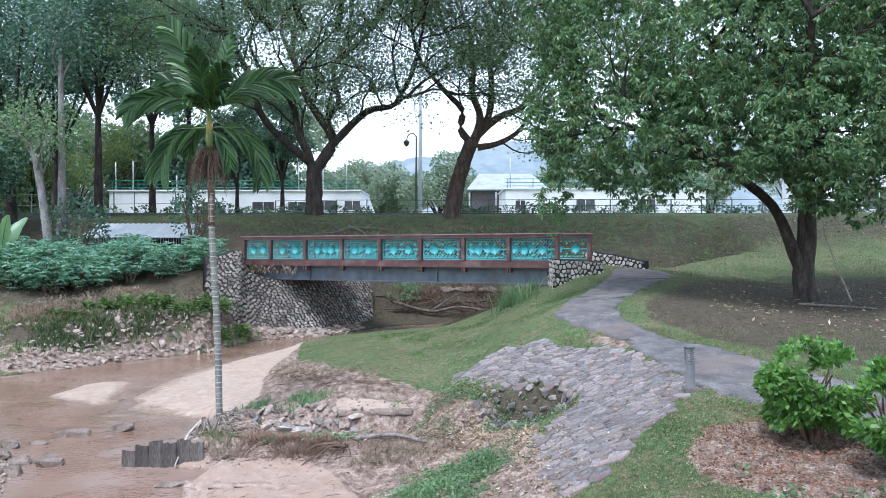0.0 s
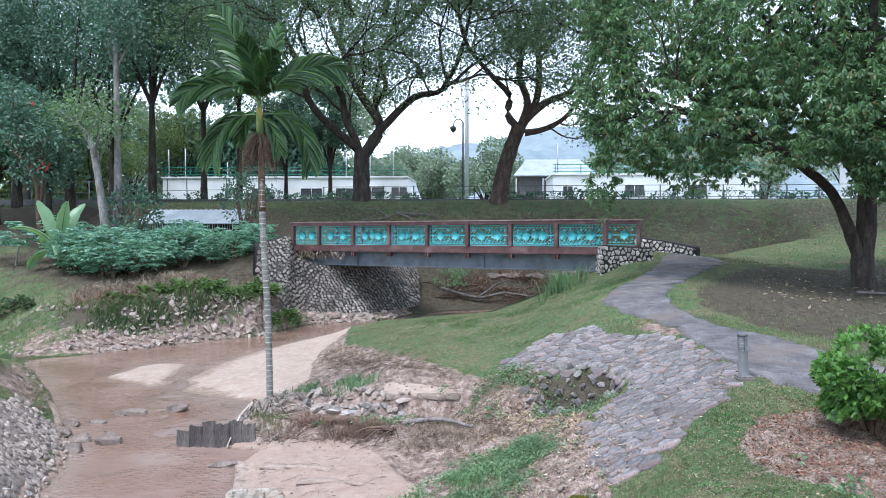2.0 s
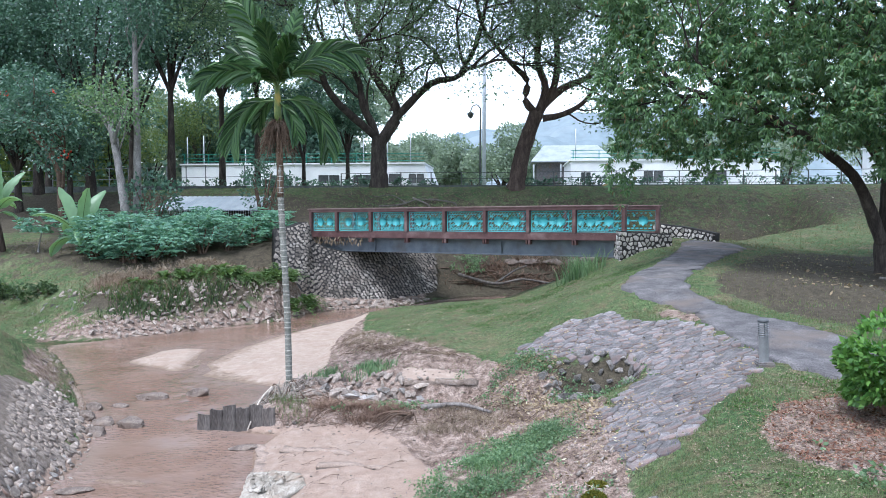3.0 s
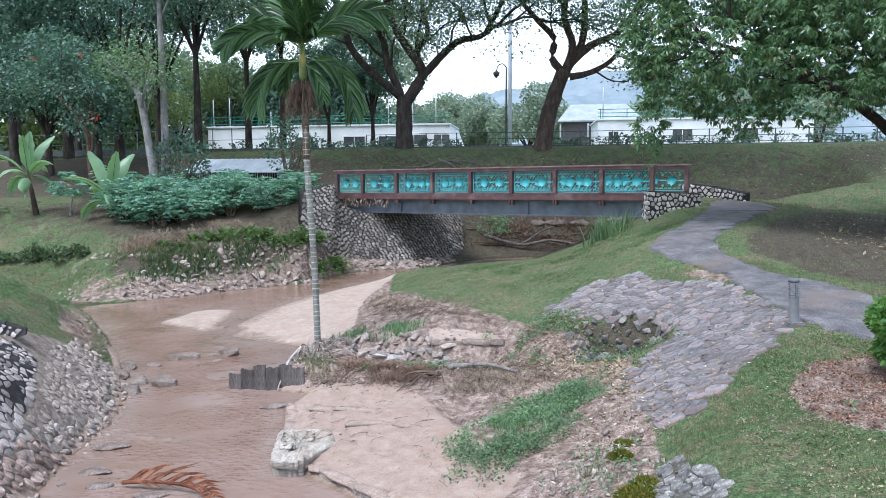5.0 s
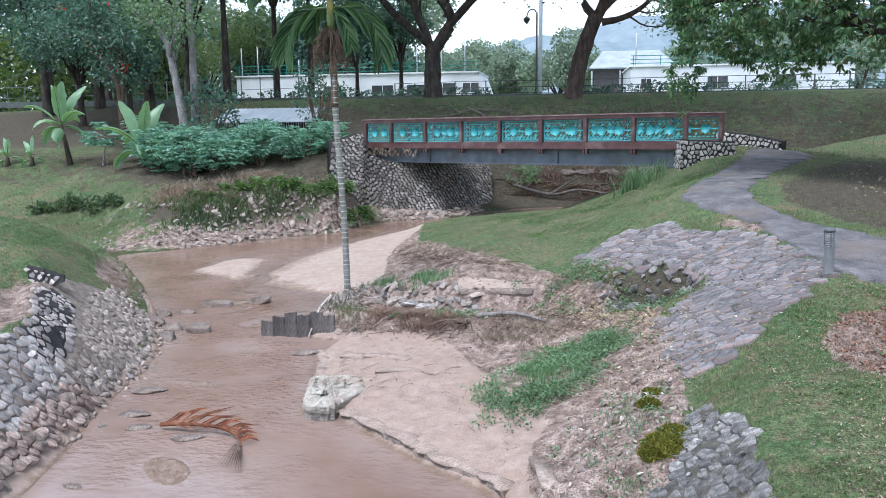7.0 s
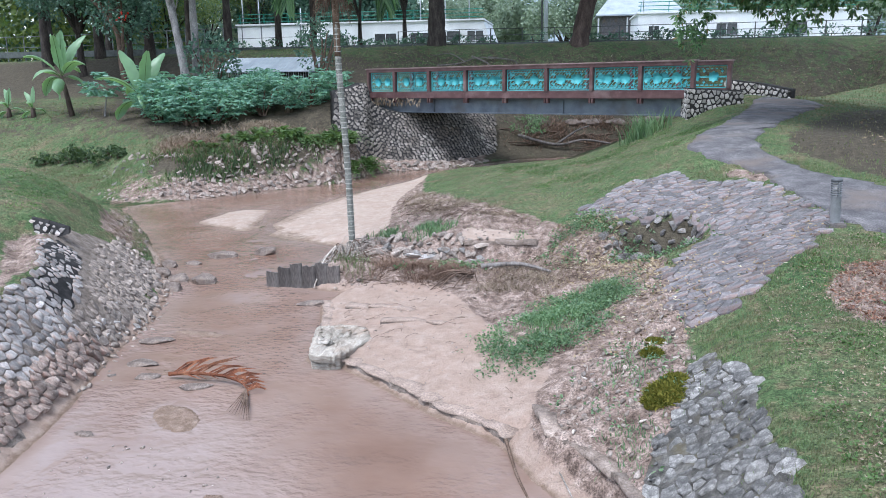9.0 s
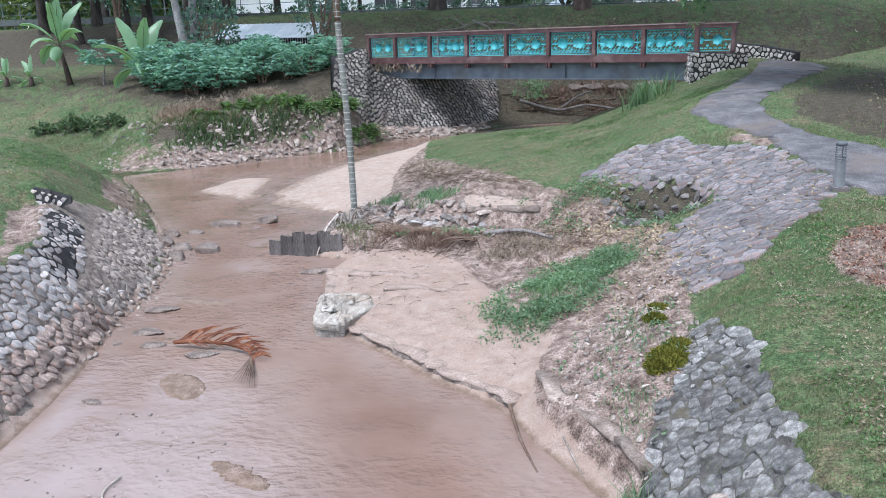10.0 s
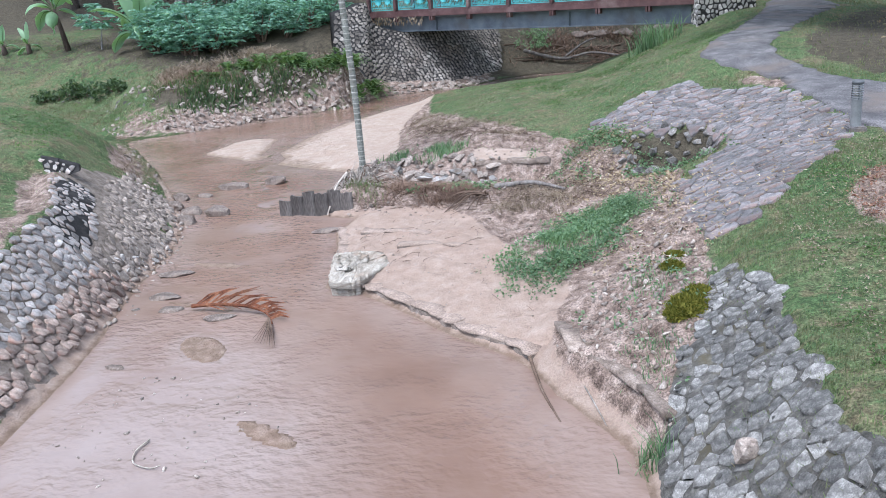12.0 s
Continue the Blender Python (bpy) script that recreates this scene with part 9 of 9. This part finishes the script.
def grow_grass(name, x0, x1, y0, y1, n, h, w, label, mat=L_GRASS, keep_earth=0.06):
    q = np.stack([rng.uniform(x0, x1, n), rng.uniform(y0, y1, n)], -1)
    x, y = q[:, 0], q[:, 1]
    bare = np.maximum.reduce([cover_at(m_sand, x, y) * 1.2, cover_at(m_earth, x, y), cover_at(m_shade, x, y) * 0.8])
    ok = (rng.uniform(size=n) > bare - keep_earth) & (ground_z(x, y) > 0.12) & ~on_path(x, y) & (fbm(x * 1.7, y * 1.7, 4, 44) > -0.35 + 0.35 * rng.standard_normal(n))
    for poly in (APRON, RIGHTWALL, LEFTWALL, HOLLOW):
        ok &= ~inside(poly, x, y)
    q = q[ok]
    V, F = blades(np.c_[q, ground_z(q[:, 0], q[:, 1]) - 0.01], h, w)
    solo(name, np_mesh(name, V, F, mat), label, "grass", kind="stuff")


grow_grass("lawn_grass", 1.5, 8.0, 3.2, 9.5, 80000, 0.042, 0.008, "short lawn grass beside the revetment")
def clover(poly, n, label):
    """Low broad-leaved clumps in the turf."""
    q = scatter_in(poly, n * 3)
    q = q[fbm(q[:, 0] * 1.3, q[:, 1] * 1.3, 3, 23) > 0.25]
    q = q[rng.uniform(size=len(q)) < 0.75]
    q = q[cover_at(m_earth, q[:, 0], q[:, 1]) < 0.4]
    C = np.c_[q, ground_z(q[:, 0], q[:, 1]) + rng.uniform(0.01, 0.05, len(q))]
    solo("clover", rosettes(C, 4, 0.035, 0.011, -0.2, L_CLOVER, "clover"), label, "clover", kind="stuff")


grow_grass("lawn_grass", 1.5, 10.0, 9.5, 17.0, 42000, 0.06, 0.013, "short lawn grass beside the footpath")
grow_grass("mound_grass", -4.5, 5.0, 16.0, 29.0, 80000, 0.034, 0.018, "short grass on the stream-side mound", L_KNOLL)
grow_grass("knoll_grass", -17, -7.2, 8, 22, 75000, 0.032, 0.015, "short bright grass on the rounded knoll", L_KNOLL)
grow_grass("meadow_grass", -32, -14, 21, 35, 42000, 0.06, 0.03, "rough grass on the far meadow", L_MEADOW)
grow_grass("slope_grass", 5, 34, 17, 47, 60000, 0.07, 0.025, "thin grass on the slope below the ridge", L_MEADOW)
grow_grass("slope_grass", -20, 12, 40, 48, 16000, 0.09, 0.03, "thin shaded grass below the ridge", keep_earth=0.3)


clover([(1.7, 3.2), (6.5, 3.2), (7, 9), (4, 12), (2.2, 9.2)], 2600, "dark green clover clumps in the lawn")
clover([(-9.8, 12.6), (-10.5, 15), (-12, 16.5), (-16, 17), (-15, 12)], 1200, "green clover clumps in the knoll turf")
clover([(0.5, 17.5), (2.6, 18), (4.4, 23), (3, 26), (-3, 27), (-1, 20)], 3500, "green clover clumps on the mound")


def weed_patch(name, poly, n, h, w, label, mat, spread=0.4):
    q = scatter_in(poly, int(n * 1.6))
    c = np.asarray(poly).mean(0)
    q = q + 0.22 * rng.standard_normal(q.shape) * (0.6 + 0.05 * np.hypot(*c)) * spread
    q = q[fbm(q[:, 0] * 1.7, q[:, 1] * 1.7, 4, 77) > -0.15 + 0.3 * rng.standard_normal(len(q))]
    V, F = blades(np.c_[q, ground_z(q[:, 0], q[:, 1]) - 0.01], h, w, 2.2 if mat in (L_DRY, L_ROOTMAT) else 0.9)
    solo(name, np_mesh(name, V, F, mat), label, "weeds", kind="stuff")


def leafy_weeds(poly, n, leaf, label, mat=L_WEED, rise=0.12):
    """Low creeping plants: small whorls of leaves close to the ground."""
    q = scatter_in(poly, int(n * 1.5))
    q = q + 0.2 * rng.standard_normal(q.shape)
    q = q[fbm(q[:, 0] * 1.9, q[:, 1] * 1.9, 4, 91) > 0.12 + 0.22 * rng.standard_normal(len(q))]
    C = np.c_[q, ground_z(q[:, 0], q[:, 1]) + rng.uniform(0.02, rise, len(q))]
    solo("creeping_weeds", rosettes(C, 7, leaf, leaf * 0.28, -0.25, mat, "creeping_weeds"), label, "weeds", kind="stuff")


leafy_weeds([(-1.3, 9.75), (-1.05, 10.5), (-0.1, 12.1), (0.75, 12.6), (0.85, 11.4), (0.25, 10.4), (-0.35, 9.55), (-0.9, 9.4)], 2100, 0.042, "bright green creeping weeds on the eroded bank")
leafy_weeds([(0.5, 14.2), (0.9, 14.8), (2.3, 14.1), (2.1, 13.3), (1.3, 13.0)], 260, 0.055, "green weeds in a rocky hollow")
leafy_weeds([(0.3, 13.6), (0.8, 15.2), (-0.4, 16.2), (-0.8, 15.4)], 420, 0.05, "scattered green weeds below the apron")
leafy_weeds([(0.3, 6.8), (0.8, 6.0), (1.1, 8.0), (1.4, 9.4), (0.7, 9.6), (0.0, 8.4)], 70, 0.045, "sparse weeds on the eroded bank")
leafy_weeds([(-3.2, 14.4), (-2.0, 14.6), (-1.6, 14.2), (-2.6, 13.9)], 90, 0.07, "small weeds on bare earth")
leafy_weeds([(3.4, 7.3), (4.4, 7.2), (4.2, 8.0), (3.5, 8.2)], 200, 0.07, "green seedlings at the edge of a mulched bed")
weed_patch("weeds", [(-0.6, 11.0), (0.1, 12.3), (0.8, 12.6), (0.8, 11.4), (0.2, 10.5), (-0.4, 10.0)], 900, 0.16, 0.014, "grass tufts among the creeping weeds", L_WEED)
weed_patch("weeds", [(-3.9, 17.2), (-4.4, 16.4), (-2.9, 15.9), (-2.4, 16.5)], 900, 0.16, 0.018, "green weeds on the ledge", L_WEED)
weed_patch("weeds", [(-4.5, 14.0), (-4.5, 14.7), (-3.8, 14.4), (-3.8, 13.8)], 220, 0.16, 0.010, "pale weeds behind the board palisade", L_GRASS)
weed_patch("dry_straw", [(-3.6, 14.7), (-2.2, 14.5), (-1.9, 13.7), (-2.6, 13.3), (-3.6, 13.6)], 3600, 0.16, 0.009, "matted red-brown roots and straw on the bank", L_ROOTMAT)
weed_patch("dry_straw", [(-2.0, 13.8), (-0.4, 14.4), (0.3, 13.6), (-0.4, 12.6), (-1.6, 12.8)], 1300, 0.13, 0.010, "matted dry grass on the bank", L_DRY)
weed_patch("dry_straw", [(-4.7, 23), (-2.2, 18.9), (-0.8, 17.2), (-1.0, 16.6), (-2.4, 16.9), (-4.2, 19.5), (-4.9, 22)], 2600, 0.10, 0.012, "thin dry grass on the mound's bare face", L_DRY)
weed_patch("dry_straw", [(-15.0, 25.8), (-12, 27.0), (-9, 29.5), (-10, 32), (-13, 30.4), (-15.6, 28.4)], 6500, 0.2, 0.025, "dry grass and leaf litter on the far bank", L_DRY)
weed_patch("root_tangle", [(-3, 37.4), (3, 39.0), (9, 39.4), (9, 40.6), (0, 40.2)], 3500, 0.3, 0.03, "tangled dead roots and litter on the bank under the bridge", L_ROOTMAT)
weed_patch("dead_stems", [(-14.6, 25.4), (-12, 25.9), (-9.2, 28.6), (-9.0, 31), (-11.5, 28.8), (-14.8, 27)], 1300, 0.32, 0.022, "dead brown stems over the rubble bank", L_ROOTMAT)
weed_patch("scrub", [(-13.6, 24.6), (-12, 25.2), (-10.2, 27.0), (-9.4, 29.5), (-11, 28.2), (-13.6, 26.4)], 1500, 0.26, 0.045, "dark scrub between the rubble stones", L_SCRUB)
weed_patch("weeds", [(-14.4, 25.2), (-12.4, 25.6), (-9.4, 28.2), (-9.0, 30.6), (-12.4, 27.0), (-15.2, 26.2)], 2200, 0.22, 0.03, "rank weeds along the rubble bank", L_FERN)
for k in range(11):
    x = -21.0 + 0.42 * k + rng.uniform(-0.25, 0.25)
    shrub("bank_weed", gbase(x, 28.2 - 0.12 * (x + 21.8) - 0.25 * max(0, x + 19.4) + rng.uniform(-0.2, 0.2)), rng.uniform(0.2, 0.4), rng.uniform(0.25, 0.62), "low dark leafy weed along the meadow edge", L_SCRUB, 130, (0.16, 0.05), 5, M_ROOT, "weeds along the meadow edge", category="weed")
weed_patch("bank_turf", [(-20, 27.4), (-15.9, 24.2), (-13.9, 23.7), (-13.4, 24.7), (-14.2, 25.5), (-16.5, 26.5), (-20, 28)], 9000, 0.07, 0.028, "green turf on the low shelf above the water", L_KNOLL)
weed_patch("weeds", [(-8.5, 14.8), (-9.5, 14.6), (-12.5, 19.4), (-14.6, 22.6), (-13.4, 21.2), (-10.6, 17.7)], 2000, 0.06, 0.012, "dry grass on the crumbling bank edge", L_DRY)
weed_patch("weeds", [(0.9, 3.0), (1.5, 3.0), (1.5, 8.3), (1.0, 6.8)], 1500, 0.06, 0.010, "small weeds between revetment stones", L_GRASS)
weed_patch("weeds", [(0.35, 6.9), (0.8, 6.0), (1.0, 7.4), (1.4, 9.2), (0.9, 9.6), (0.4, 8.6)], 700, 0.08, 0.012, "sparse weeds on the eroded bank", L_WEED)
weed_patch("edge_tuft", [(0.42, 5.82), (0.55, 5.82), (0.55, 5.98), (0.42, 5.98)], 50, 0.28, 0.012, "tuft of long grass at the waterline", L_WEED)
weed_patch("reed_tuft", [(2.0, 26.3), (2.9, 26.2), (3.1, 27.3), (2.3, 27.4)], 260, 0.72, 0.035, "tall reed tuft beside the bridge end", L_REED)


def build_moss():
    for x, y, r, h in ((1.0, 7.6, 0.2, 0.12), (1.14, 7.85, 0.15, 0.09), (0.88, 7.5, 0.12, 0.07), (1.0, 8.95, 0.12, 0.06), (1.08, 9.4, 0.12, 0.06)):
        d = unit(rng.standard_normal((1800, 3)))
        d[:, 2] = np.abs(d[:, 2])
        P = d * np.array([r, r, h]) * (0.9 + 0.12 * rng.standard_normal((1800, 1)))
        t = thing("moss_cushion", gz(x, y, -0.02), "yellow-green moss cushion on the bank", "moss")
        V, F = tube([(0, 0, -0.05), (0, 0, h * 0.3), (0, 0, h * 0.7), (0, 0, h * 0.88)], [r, r * 0.92, r * 0.65, r * 0.2], 14)
        part("mound", np_mesh("mound", V, tris(F), M_MOSS, smooth=True), t)
        part("fuzz", leaf_mesh("fuzz", P, d + 0.7 * rng.standard_normal(P.shape), 0.05, 0.008, M_MOSS), t, kind="stuff")


build_moss()


def fallen_leaves(name, polys, n, size, label, mat=L_LITTER):
    q = np.concatenate([scatter_in(p, n // len(polys)) for p in polys])
    q = q[ground_z(q[:, 0], q[:, 1]) > 0.05]
    P = np.c_[q, ground_z(q[:, 0], q[:, 1]) + 0.035]
    D = np.c_[rng.standard_normal((len(q), 2)), 0.25 * rng.standard_normal(len(q))]
    D = unit(D)
    S = unit(np.cross(D, np.c_[0.3 * rng.standard_normal((len(q), 2)), np.ones(len(q))]))
    L = size * rng.uniform(0.5, 1.3, len(q))
    V = np.stack([P, P + D * (L * 0.5)[:, None] + S * (L * 0.25)[:, None], P + D * L[:, None] + np.array([0, 0, 0.01]), P + D * (L * 0.5)[:, None] - S * (L * 0.25)[:, None]], 1).reshape(-1, 3)
    solo(name, np_mesh(name, V, np.arange(len(V)).reshape(-1, 4), mat), label, "leaves", kind="stuff")


fallen_leaves("fallen_leaves", [[(1.9, 4), (6, 4), (5, 9.5), (3.5, 11.5), (2.2, 9)]], 420, 0.042, "scattered fallen leaves on the lawn")
fallen_leaves("thatch", [[(1.7, 3), (6.5, 3), (7, 9), (4, 12), (2.2, 9.4)]], 9000, 0.03, "dead grass bits lying in the lawn", L_DRY)
fallen_leaves("thatch", [[(-4, 27.5), (3, 26.5), (3.2, 20), (2.4, 17.8), (0.5, 16.8), (-2, 19)], [(-9.3, 9), (-9.2, 12), (-12, 18), (-16, 19), (-16, 10)]], 4500, 0.045, "dead grass bits lying in the turf", L_DRY)
fallen_leaves("mulch_litter", [[(3.0, 8.0), (2.95, 9.3), (3.5, 10.3), (4.3, 10.6), (5.2, 10.0), (5.6, 8.6), (5.0, 7.2), (3.8, 7.2)]], 4200, 0.05, "red-brown leaf mulch round the garden bushes", L_MULCH)
fallen_leaves("fallen_leaves", [[(0.6, 13.6), (2.2, 12), (1.6, 9), (0.2, 9), (-0.6, 12), (-0.3, 16), (1.2, 15.6)]], 1500, 0.06, "leaf litter on the eroded bank")
fallen_leaves("fallen_leaves", [[(-0.2, 15.9), (0.9, 15.2), (1.5, 13.0), (1.4, 11.0), (0.9, 12.6), (-0.2, 14.0)]], 1600, 0.07, "pale leaf litter in the gully")
fallen_leaves("fallen_leaves", [[(-4, 28), (3, 27), (2.6, 18), (1, 16.5), (-2, 17)]], 700, 0.07, "scattered fallen leaves on the mound")
fallen_leaves("fallen_leaves", [[(-10, 40), (-2, 41.5), (8, 42), (14, 39), (30, 39), (34, 46), (-12, 46.5)]], 3200, 0.13, "dry leaf litter scattered on the shaded slope")
fallen_leaves("fallen_leaves", [APRON], 900, 0.06, "leaf litter lying on the stone apron")
fallen_leaves("fallen_leaves", [[(6.2, 18), (7.0, 16.6), (11, 15.0), (18, 15), (24, 20), (24, 27), (14, 27.5), (8.5, 25)]], 1400, 0.13, "dry leaf litter under a shade tree")
